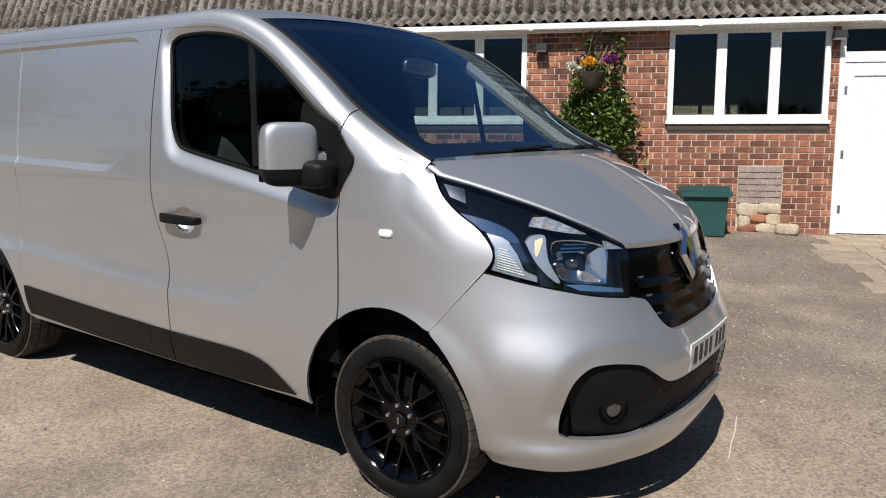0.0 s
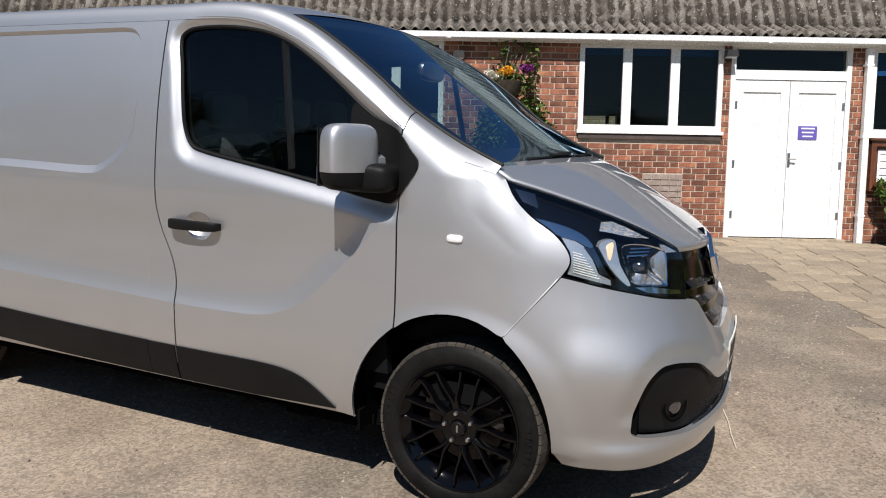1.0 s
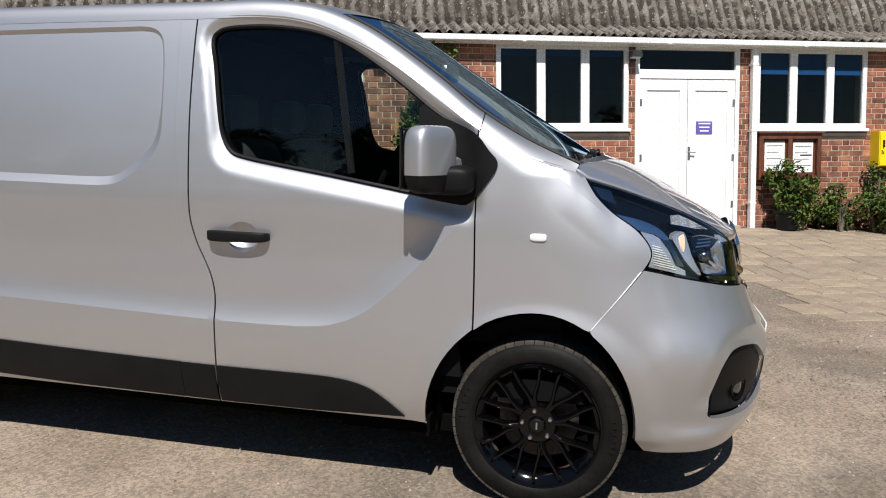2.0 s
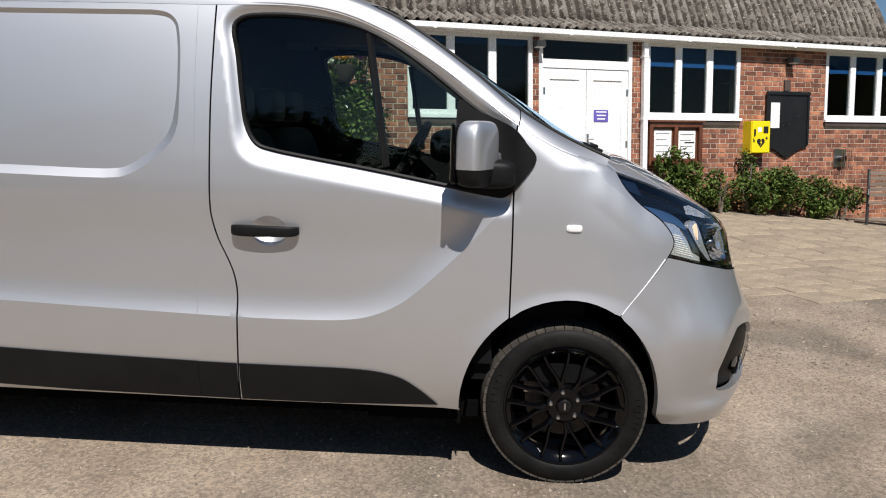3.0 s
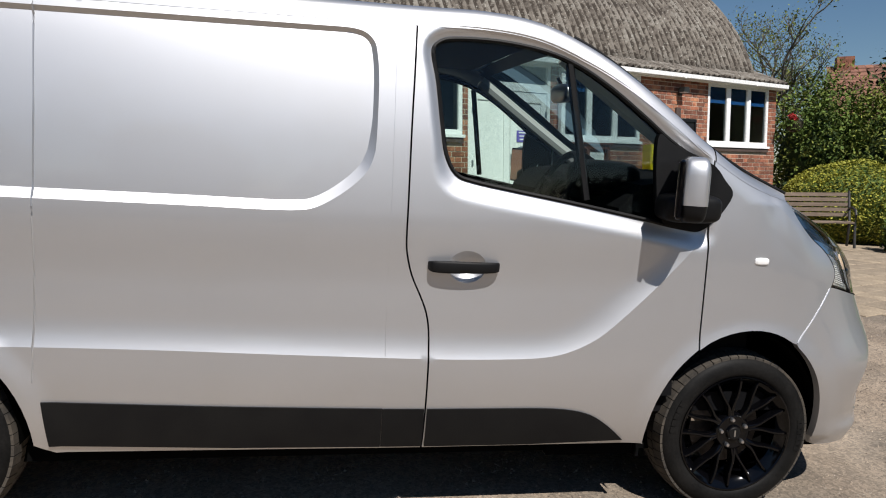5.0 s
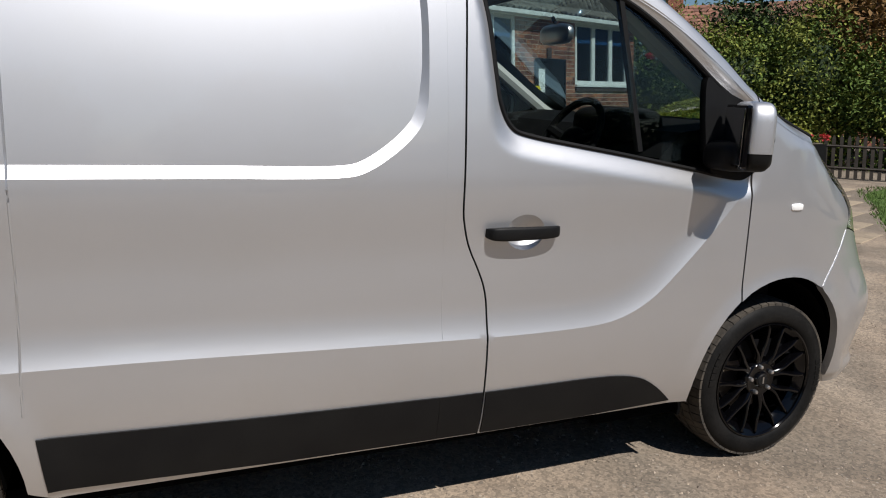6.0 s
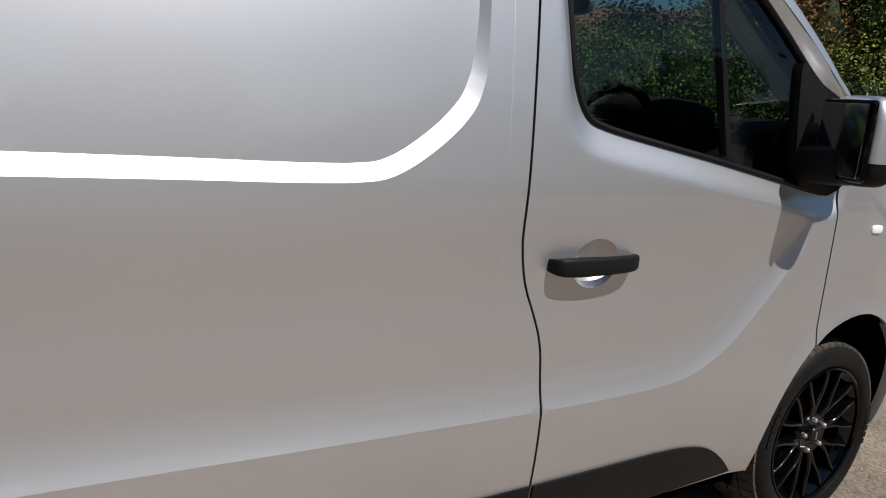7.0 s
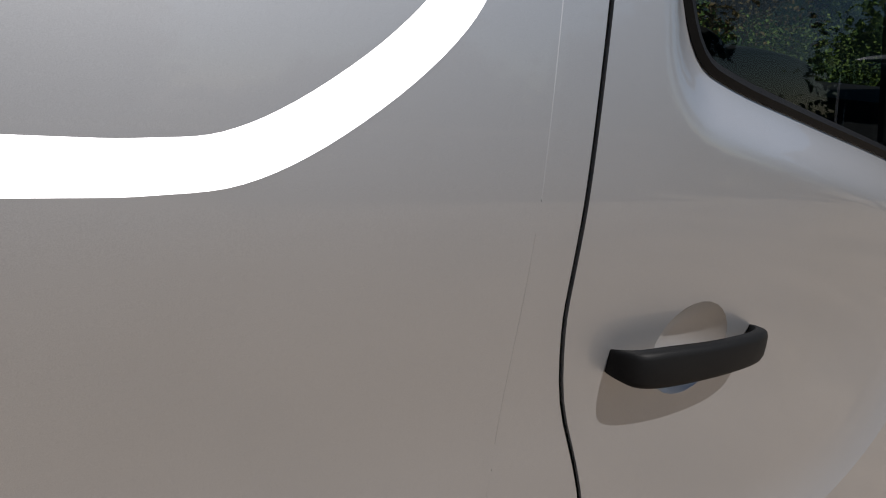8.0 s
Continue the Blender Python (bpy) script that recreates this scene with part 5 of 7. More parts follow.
def front_mouth():
    loop = MOUTH + [(nose_end(0.43), 0.43), (nose_end(0.47), 0.47), (nose_end(0.51), 0.51)]
    m = panel("bumper_insert", loop, BLACK_PLASTIC, van, "black lower bumper insert", push=0.036, step=0.025, depth=0.004, shaped=False)
    mirrored(m)
    # honeycomb of the lower opening
    verts, faces = [], []
    for row in range(9):
        z = 0.395 + row * 0.0165
        s = 1.0 + (0.014 if row % 2 else 0) + max(0, (z - 0.46)) * 1.5
        while s < nose_end(z) - 0.01:
            c = on_skin([(s - 0.006, z), (s + 0.006, z)], 0.022, False)
            k = len(verts)
            for (x, y, zz) in c:
                verts += [(x, y, zz - 0.0035), (x + 0.004, y - 0.002, zz), (x, y, zz + 0.0035)]
            faces += [(k, k + 3, k + 4, k + 1), (k + 1, k + 4, k + 5, k + 2)]
            s += 0.028
    mesh = tagged(raw("mesh_grille", verts, faces, BLACK_PLASTIC, van, "black honeycomb of the lower grille"), kind="stuff")
    mirrored(mesh)
    # fog lamp in its round pocket
    p = Vector(on_skin([(0.875, 0.470)], 0.036, False)[0])
    q = Vector(on_skin([(0.875, 0.470)], 0.0, False)[0])
    turn = (q - p).to_track_quat("Z", "Y").to_matrix().to_4x4()
    bm = lathe([(0.060, 0.001), (0.052, 0.002), (0.046, -0.006), (0.040, -0.03)], 24, "Z")
    bmesh.ops.transform(bm, matrix=Matrix.Translation(p) @ turn, verts=bm.verts)
    f = part("fog_lamp", bm, SHADOW_GAP, van, "round fog lamp in the bumper", smooth=True)
    bm = lathe([(0.0005, 0.006), (0.016, 0.005), (0.028, 0.001), (0.032, -0.006)], 24, "Z")
    bmesh.ops.transform(bm, matrix=Matrix.Translation(p) @ turn, verts=bm.verts)
    part("fog_glass", bm, DARK_CHROME, f, "bright fog lamp glass", smooth=True)
    mirrored(f)


front_mouth()


def van_wipers():
    def on_screen(t, y, off):
        e, c = van_screen_edge[int(t * (len(van_screen_edge) - 1))]
        v = 1 - abs(y / e[1])
        k = 1 - (1 - v) ** 1.9
        return (lerp(e[0], c[0], k) + 0.55 * off, y, lerp(e[2], c[2], k) + 0.84 * off)

    for y0, y1 in ((-0.60, 0.06), (0.04, 0.66)):
        w = bmesh.new()
        tube(w, [on_screen(1.0, y1 - 0.03, 0.010), on_screen(0.995, lerp(y0, y1, 0.7), 0.024), on_screen(0.985, lerp(y0, y1, 0.4), 0.022)], 0.009, 6)
        arm = part("wiper", w, BLACK_PLASTIC, van, "black wiper arm resting on the screen")
        w = bmesh.new()
        tube(w, [on_screen(lerp(0.99, 0.965, k), lerp(y0, y1, k), 0.012) for k in (0, 0.25, 0.5, 0.75, 1)], 0.007, 6)
        part("blade", w, BLACK_PLASTIC, arm)


van_wipers()


# ---- wheels ----
def build_wheel():
    """A wheel about the axis y, its outer face towards -y; the hub's face lies at y = 0."""
    bm = lathe([(0.180, 0.19), (0.206, 0.185), (0.214, 0.17), (0.200, 0.15), (0.196, 0.02), (0.214, -0.004), (0.2285, -0.010), (0.2345, -0.016), (0.2345, -0.022), (0.229, -0.0235), (0.2245, -0.018)], 72)
    wheel = part("wheel", bm, WHEEL_BLACK, van, "black alloy wheel with a dusty tyre", smooth=True)
    prof = [(0.222, 0.185), (0.232, 0.198), (0.262, 0.204), (0.292, 0.198), (0.310, 0.180), (0.3175, 0.15), (0.319, 0.09), (0.3175, 0.03), (0.313, 0.004), (0.303, -0.014), (0.287, -0.025), (0.268, -0.029), (0.250, -0.027), (0.238, -0.020), (0.229, -0.010)]
    tyre = part("tyre", lathe(prof, 96), RUBBER, wheel, "black rubber tyre", smooth=True)
    # tread blocks with cross grooves
    verts, faces = [], []
    n = 54
    for i in range(n):
        for j, (y0, y1, r0, r1) in enumerate(((-0.012, 0.038, 0.3135, 0.3235), (0.046, 0.086, 0.322, 0.325), (0.094, 0.134, 0.325, 0.322), (0.142, 0.19, 0.3235, 0.3135))):
            a0 = 2 * math.pi * (i + 0.05 + 0.25 * (j % 2)) / n
            a1 = 2 * math.pi * (i + 0.95 + 0.25 * (j % 2)) / n
            k = len(verts)
            for a, y, r in ((a0, y0, r0), (a1, y0, r0), (a1, y1, r1), (a0, y1, r1)):
                verts.append((r * math.cos(a), y, r * math.sin(a)))
            for a, y, r in ((a0, y0, r0 - 0.012), (a1, y0, r0 - 0.012), (a1, y1, r1 - 0.012), (a0, y1, r1 - 0.012)):
                verts.append((r * math.cos(a), y, r * math.sin(a)))
            faces += [(k, k + 1, k + 2, k + 3), (k + 1, k, k + 4, k + 5), (k + 2, k + 1, k + 5, k + 6), (k + 3, k + 2, k + 6, k + 7), (k, k + 3, k + 7, k + 4)]
    tagged(raw("tread", verts, faces, TREAD, tyre, "brown dusty tread blocks"), kind="stuff")
    # raised bars where the sidewall has writing
    for start, count, wide in ((150, 5, 4.2), (-15, 6, 3.6)):
        for k in range(count):
            a0, a1 = radians(start + k * wide * 1.35), radians(start + k * wide * 1.35 + wide)
            bm = bmesh.new()
            vs = [bm.verts.new((r * math.cos(a), y, r * math.sin(a))) for y in (-0.024, -0.0302) for r, a in ((0.262, a0), (0.285, a0), (0.285, a1), (0.262, a1))]
            for f in ((4, 5, 6, 7), (0, 4, 7, 3), (1, 0, 4, 5), (2, 1, 5, 6), (3, 2, 6, 7)):
                bm.faces.new([vs[i] for i in f])
            part("text_bar", bm, RUBBER, tyre)
    hub = lathe([(0.0005, -0.012), (0.028, -0.012), (0.031, -0.008), (0.033, 0.0), (0.048, 0.002), (0.066, -0.002), (0.074, 0.006), (0.078, 0.03)], 40)
    part("hub", hub, WHEEL_BLACK, wheel, "", smooth=True)
    part("centre_cap", lathe([(0.0005, -0.0145), (0.022, -0.0145), (0.0255, -0.011)], 28), BLACK_PLASTIC, wheel, "black centre cap with a grey mark", smooth=True)
    part("cap_mark", boxes((-0.003, 0.003, -0.0165, -0.0140, -0.013, 0.013)), SATIN_METAL, wheel)
    spoke = None
    for k in range(8):
        a = 2 * math.pi * k / 8 + 0.2
        if spoke is None:
            bm = bmesh.new()
            for side in (-1, 1):
                mid = flow([(0.060, 0.004 * side, 0.002), (0.090, 0.006 * side, -0.005), (0.118, 0.013 * side, -0.010), (0.150, 0.028 * side, -0.013), (0.185, 0.041 * side, -0.015), (0.214, 0.048 * side, -0.014), (0.230, 0.050 * side, -0.006)], 2)
                rings = []
                for r, off, y in mid:
                    w = lerp(0.0105, 0.0070, smoothstep(0.07, 0.13, r))
                    rings.append([bm.verts.new((r, yy, off + d)) for yy, d in ((y + 0.040, -w * 0.8), (y + 0.012, -w), (y + 0.004, -w * 0.85), (y + 0.0006, -w * 0.5), (y, 0.0), (y + 0.0006, w * 0.5), (y + 0.004, w * 0.85), (y + 0.012, w), (y + 0.040, w * 0.8))])
                m = len(rings[0])
                for p, q in zip(rings, rings[1:]):
                    for i in range(m):
                        bm.faces.new((p[i], q[i], q[(i + 1) % m], p[(i + 1) % m]))
                bm.faces.new(rings[0][::-1])
                bm.faces.new(rings[-1])
            spoke = part("spoke", bm, WHEEL_BLACK, wheel, "forked gloss black spoke", smooth=True)
            spoke.rotation_euler = (0, -a, 0)
        else:
            copy_thing(spoke, pose(0, 0, 0, 0, -math.degrees(a), 0))
    nut = None
    for k in range(5):
        a = 2 * math.pi * k / 5 + 0.5
        m = pose(0.054 * math.cos(a), 0, 0.054 * math.sin(a))
        if nut is None:
            nut = part("wheel_nut", lathe([(0.0005, -0.014), (0.006, -0.014), (0.008, -0.011), (0.0095, 0.002)], 12), SATIN_METAL, wheel, "bright wheel bolt", smooth=True)
            nut.matrix_basis = m
        else:
            copy_thing(nut, m)
    part("brake_disc", lathe([(0.05, 0.075), (0.148, 0.075), (0.148, 0.095), (0.05, 0.095)], 40), weathered("brake_steel", [(0.05, 0.045, 0.04), (0.08, 0.07, 0.065)], 0.5, 60, 8, metal=0.8), wheel, "grey brake disc", smooth=True)
    part("caliper", boxes((-0.155, -0.06, 0.055, 0.115, 0.03, 0.12)), weathered("cast_iron", [(0.12, 0.09, 0.07), (0.2, 0.16, 0.12)], 0.8, 60, 8), wheel, "rusty brake caliper", bevel=0.008)
    return wheel


wheel = build_wheel()
ROUND = Matrix.Diagonal((1.05, 1, 1.05, 1))
wheel.matrix_basis = pose(0, -0.885, 0.333) @ ROUND
copy_thing(wheel, pose(-3.098, -0.875, 0.333, 0, 40, 0) @ ROUND)
copy_thing(wheel, pose(0, 0.885, 0.333, 0, 0, 180) @ ROUND)
copy_thing(wheel, pose(-3.098, 0.875, 0.333, 0, 0, 180) @ ROUND)


def arch_liner(cx):
    bm = bmesh.new()
    n, rows = 22, []
    for y in (-0.90, -0.55):
        rows.append([bm.verts.new((cx + (0.368 if math.cos(t) > 0 else 0.395) * math.cos(t), y, 0.34 + 0.425 * math.sin(t))) for t in [math.radians(186 * k / n) for k in range(n + 1)]])
    for k in range(n):
        bm.faces.new((rows[0][k], rows[0][k + 1], rows[1][k + 1], rows[1][k]))
    bm.faces.new(rows[1])
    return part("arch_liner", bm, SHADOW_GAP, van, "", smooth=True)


for cx in (0.0, -3.098):
    mirrored(arch_liner(cx))
# added black boxes that keep sun from leaking through nose and arch
part("nose_light_block", boxes((-0.1, 0.50, -0.58, 0.58, 0.29, 0.98)), SHADOW_GAP, van)
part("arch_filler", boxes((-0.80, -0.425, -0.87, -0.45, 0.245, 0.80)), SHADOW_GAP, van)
part("bumper_light_block", boxes((0.46, 0.64, -0.76, 0.76, 0.318, 0.66), (0.62, 0.78, -0.50, 0.50, 0.285, 0.64)), SHADOW_GAP, van)
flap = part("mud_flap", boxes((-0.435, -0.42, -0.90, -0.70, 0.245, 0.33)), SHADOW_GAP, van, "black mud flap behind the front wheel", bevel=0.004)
mirrored(flap)


# ---- cab interior ----
def cab():
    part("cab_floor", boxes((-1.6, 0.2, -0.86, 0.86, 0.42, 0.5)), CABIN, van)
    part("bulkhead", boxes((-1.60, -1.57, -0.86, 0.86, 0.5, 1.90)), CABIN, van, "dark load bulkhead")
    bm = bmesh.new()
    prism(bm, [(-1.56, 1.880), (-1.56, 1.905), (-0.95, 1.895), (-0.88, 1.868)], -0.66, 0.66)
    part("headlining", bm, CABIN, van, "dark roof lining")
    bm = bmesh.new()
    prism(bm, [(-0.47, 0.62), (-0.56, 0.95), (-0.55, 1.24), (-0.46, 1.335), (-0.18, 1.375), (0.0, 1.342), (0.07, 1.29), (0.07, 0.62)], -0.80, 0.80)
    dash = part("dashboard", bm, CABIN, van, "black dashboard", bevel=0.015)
    part("instrument_hood", superbox((-0.47, -0.40, 1.345), (0.13, 0.21, 0.075), 0.6, 12, 20), CABIN, dash, "", smooth=True)
    part("air_vent", boxes((-0.572, -0.552, -0.76, -0.64, 1.12, 1.20)), SATIN_METAL, dash, "silver-ringed air vent", bevel=0.004)
    bm = bmesh.new()
    ring = [(0.185 * math.cos(2 * math.pi * k / 32), 0.185 * math.sin(2 * math.pi * k / 32), 0) for k in range(32)]
    tube(bm, ring, 0.016, 8, closed=True)
    m = pose(-0.70, -0.40, 1.275, 0, -62, 0)
    bmesh.ops.transform(bm, matrix=m, verts=bm.verts)
    wheel_rim = part("steering_wheel", bm, CABIN, van, "black steering wheel", smooth=True)
    bm = bmesh.new()
    for a in (0.25, math.pi - 0.25 + 0.0, 1.5 * math.pi):
        tube(bm, [m @ Vector((0, 0, -0.02)), m @ Vector((0.18 * math.sin(a), 0.18 * math.cos(a), 0))], 0.02, 6)
    part("wheel_spokes", bm, CABIN, wheel_rim)
    b = superbox((0, 0, 0), (0.07, 0.07, 0.03), 0.7, 10, 16)
    bmesh.ops.transform(b, matrix=m @ pose(0, 0, -0.015), verts=b.verts)
    part("wheel_boss", b, CABIN, wheel_rim, "", smooth=True)
    bm = bmesh.new()
    tube(bm, [m @ Vector((0, 0, -0.03)), (-0.40, -0.40, 1.0)], 0.035, 8)
    part("column", bm, CABIN, wheel_rim)
    for y0, y1, heads in ((-0.68, -0.18, (-0.43,)), (-0.08, 0.72, (0.12, 0.52))):
        s = part("cab_seat", superbox((-1.08, (y0 + y1) / 2, 0.80), (0.28, (y1 - y0) / 2, 0.10), 0.35), SEAT, van, "dark cloth cab seat", smooth=True)
        bk = superbox((0, 0, 0), (0.075, (y1 - y0) / 2, 0.30), 0.4)
        bmesh.ops.transform(bk, matrix=pose(-1.37, (y0 + y1) / 2, 1.10, 0, -14, 0), verts=bk.verts)
        part("backrest", bk, SEAT, s, "", smooth=True)
        for h in heads:
            part("headrest", superbox((-1.47, h, 1.51), (0.055, 0.13, 0.085), 0.5), SEAT, s, "", smooth=True)
        part("seat_base", boxes((-1.32, -0.85, y0 + 0.04, y1 - 0.04, 0.5, 0.71)), CABIN, s)
    bm = superbox((-0.56, -0.02, 1.725), (0.026, 0.13, 0.045), 0.6, 12, 20)
    rv = part("rear_view_mirror", bm, SATIN_METAL, van, "grey interior mirror", smooth=True)
    bm = bmesh.new()
    tube(bm, [(-0.56, -0.02, 1.76), (-0.585, -0.02, 1.80)], 0.008, 6)
    part("mirror_stem", bm, CABIN, rv)
    for sgn in (-1, 1):
        bm = bmesh.new()
        tube(bm, [(-0.80, sgn * 0.735, 1.815), (-0.47, sgn * 0.75, 1.585), (-0.16, sgn * 0.77, 1.375), (-0.02, sgn * 0.78, 1.30)], 0.035, 8)
        part("pillar_trim", bm, principled("pale_pillar_trim", (0.30, 0.31, 0.30), 0.8), van, "pale inner screen pillar", smooth=True)
        bm = bmesh.new()
        prism(bm, [(-1.40, 0.5), (-1.40, 1.32), (-0.85, 1.265), (-0.35, 1.175), (-0.30, 0.5)], sgn * 0.86, sgn * 0.90)
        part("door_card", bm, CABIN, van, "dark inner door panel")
    for y, x, top in ((-0.30, -0.55, 0),):
        bm = bmesh.new()
        tube(bm, [(-0.47, 0.05, 1.0), (-0.60, 0.05, 1.06), (-0.63, 0.05, 1.12)], 0.025, 8)
        part("gear_lever", bm, CABIN, van, "", smooth=True)


cab()
# ---- paving before the hall ----
def paving():
    rng = random.Random(21)
    edge = flow([(0.2, 6.9), (0.75, 5.55), (1.09, 4.85), (1.49, 4.24), (1.71, 3.62), (1.95, 2.85), (2.4, 2.72), (3.2, 2.70), (3.8, 2.58)], 4)
    outline = edge + [(5.2, 2.4), (6.4, 3.9), (9.5, 6.6), (8.6, 8.6), (5.9, 9.0)] + [tuple((HALL @ Vector((u, -0.02, 0)))[:2]) for u in (6.5, 3.0, 1.7)]
    pave = thing("pavement", None, "worn sandstone slab paving before the hall", "paving", kind="structure")
    rows, v, meshes = [], -7.6, {}
    count = 0
    while v < 0.0:
        depth = rng.choice((0.26, 0.30, 0.36))
        u = -1.0 + rng.uniform(0, 0.5)
        while u < 9.4:
            w = rng.choice((0.3, 0.42, 0.55))
            c = HALL @ Vector((u + w / 2, v + depth / 2, 0))
            ok = inside(np.array([c.x]), np.array([c.y]), outline)[0]
            if ok and count < 640:
                key = (w, depth)
                if key not in meshes:
                    bm = bmesh.new()
                    box(bm, -w / 2 + 0.008, w / 2 - 0.006, -depth / 2 + 0.006, depth / 2 - 0.006, -0.05, 0.006)
                    bmesh.ops.bevel(bm, geom=[e for e in bm.edges if all(q.co.z > 0 for q in e.verts)], offset=0.006, segments=1, affect="EDGES")
                    me = bpy.data.meshes.new("slab")
                    bm.to_mesh(me)
                    bm.free()
                    me.materials.append(PAVING)
                    meshes[key] = me
                ob = new("slab", meshes[key])
                ob.parent = pave
                gx = (ground_z(c.x + 0.2, c.y) - ground_z(c.x - 0.2, c.y)) / 0.4
                gy = (ground_z(c.x, c.y + 0.2) - ground_z(c.x, c.y - 0.2)) / 0.4
                up = Vector((-gx + rng.uniform(-0.006, 0.006), -gy + rng.uniform(-0.006, 0.006), 1)).normalized()
                ob.matrix_basis = Matrix.Translation((c.x, c.y, ground_z(c.x, c.y) + rng.uniform(0.003, 0.007))) @ Vector((0, 0, 1)).rotation_difference(up).to_matrix().to_4x4() @ pose(0, 0, 0, 0, 0, WALL_ANGLE + rng.uniform(-0.6, 0.6))
                count += 1
            u += w
        v += depth


# ---- leaves ----
def leaf_cloud(places, size, rng, droop=0.3, shape=1.9):
    """Small folded leaves at the places given, turned at random."""
    verts, faces = [], []
    for p in places:
        s = size * rng.uniform(0.6, 1.35)
        q = Euler((rng.uniform(-0.9, 0.9), rng.uniform(-0.9, 0.9) + droop, rng.uniform(0, 6.3))).to_matrix()
        k = len(verts)
        for v in ((-s * shape * 0.5, 0, 0), (0, -s * 0.5, s * 0.12), (s * shape * 0.5, 0, -s * 0.1), (0, s * 0.5, s * 0.12)):
            verts.append(Vector(p) + q @ Vector(v))
        faces += [(k, k + 1, k + 2), (k, k + 2, k + 3)]
    return verts, faces


def clump(rng, centre, radii, count, lumps=7, shell=0.55):
    """Places in an uneven crown made of lumps, thicker towards its skin."""
    cs = []
    for _ in range(lumps):
        d = Vector((rng.gauss(0, 1), rng.gauss(0, 1), rng.gauss(0, 1))).normalized()
        cs.append((Vector((d.x * radii[0], d.y * radii[1], d.z * radii[2])) * rng.uniform(0.35, 0.75), rng.uniform(0.35, 0.6)))
    out = []
    while len(out) < count:
        c, r = rng.choice(cs)
        d = Vector((rng.gauss(0, 1), rng.gauss(0, 1), rng.gauss(0, 1))).normalized() * (shell + (1 - shell) * rng.random())
        out.append(Vector(centre) + c + Vector((d.x * radii[0], d.y * radii[1], d.z * radii[2])) * r)
    return out


def bush(name, at, radii, count, size, material, label, category="shrub", seed=1, lift=0.9, lumps=9, extra=None, group="", core=0.0):
    rng = random.Random(seed)
    z = ground_z(*at)
    b = thing(name, pose(at[0], at[1], z), label, category, group)
    pts = [p for p in clump(rng, (0, 0, radii[2] * lift), radii, int(count * (1.8 if radii[0] < 0.7 else 1)), lumps) if p.z > 0.02]
    v, f = leaf_cloud(pts, size, rng)
    tagged(raw("foliage", v, f, material, b), kind="stuff")
    if extra:
        mat, share, s2 = extra
        pts = [p for p in clump(rng, (0, 0, radii[2] * lift), [r * 1.04 for r in radii], int(count * share), lumps, 0.8) if p.z > 0.02]
        v, f = leaf_cloud(pts, s2, rng)
        tagged(raw("blossom" if s2 < size else "new_growth", v, f, mat, b), kind="stuff")
    # solid core in darker green: the shade between the leaves as colour
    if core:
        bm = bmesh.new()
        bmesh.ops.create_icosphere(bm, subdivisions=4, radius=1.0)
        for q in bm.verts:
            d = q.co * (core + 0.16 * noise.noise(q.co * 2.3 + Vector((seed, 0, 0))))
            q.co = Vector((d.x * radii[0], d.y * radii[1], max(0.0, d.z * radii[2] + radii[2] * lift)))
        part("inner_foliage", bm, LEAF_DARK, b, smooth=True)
    bm = bmesh.new()
    for k in range(5):
        a = rng.uniform(0, 6.3)
        tube(bm, [(0.05 * math.cos(a), 0.05 * math.sin(a), -0.03), (radii[0] * 0.3 * math.cos(a), radii[1] * 0.3 * math.sin(a), radii[2] * 0.7), (radii[0] * 0.6 * math.cos(a), radii[1] * 0.6 * math.sin(a), radii[2] * 1.25)], 0.02, 5, radii=[0.03, 0.018, 0.006])
    part("woody_base", bm, BARK, b)
    return b


def tree(name, at, height, spread, leaves, size, material, label, seed, bare=0.0, group="", trunk=0.16, fork=0.35, taper=0.45):
    rng = random.Random(seed)
    t = thing(name, pose(at[0], at[1], ground_z(*at) - 0.05), label, "tree", group)
    bm = bmesh.new()
    tips = []

    def limb(p, d, length, r, level):
        pts, radii = [p], [r]
        for k in range(4):
            d = (d + Vector((rng.uniform(-0.25, 0.25), rng.uniform(-0.25, 0.25), rng.uniform(-0.05, 0.22)))).normalized()
            p = p + d * length / 4
            pts.append(p)
            radii.append(r * (1 - 0.17 * (k + 1)))
        tube(bm, pts, r, 6 if level < 2 else 4, radii=radii)
        if level >= 2:
            tips.extend(pts[1:])
        if level < (5 if bare else 4):
            for k in range(3 if level else 5):
                w = Vector((rng.uniform(-1, 1), rng.uniform(-1, 1), rng.uniform(0.05, 0.7)))
                limb(pts[rng.choice((2, 3, 4))], (d * 0.6 + w * spread).normalized(), length * rng.uniform(0.5, 0.72), r * taper, level + 1)

    limb(Vector((0, 0, 0)), Vector((rng.uniform(-0.1, 0.1), rng.uniform(-0.1, 0.1), 1)), height * fork, trunk, 0)
    part("trunk", bm, BARK, t, "bark-brown trunk and limbs")
    pts = []
    for _ in range(leaves):
        c = rng.choice(tips)
        pts.append(c + Vector((rng.gauss(0, 1), rng.gauss(0, 1), rng.gauss(0, 0.8))) * (0.05 + 0.055 * height) * (0.35 if bare else 1))
    v, f = leaf_cloud(pts, size, rng)
    raw("crown", v, f, material, t)
    return t


paving()
# ---- planting along the hall ----
def wall_place(u, v):
    return tuple((HALL @ Vector((u, v, 0)))[:2])


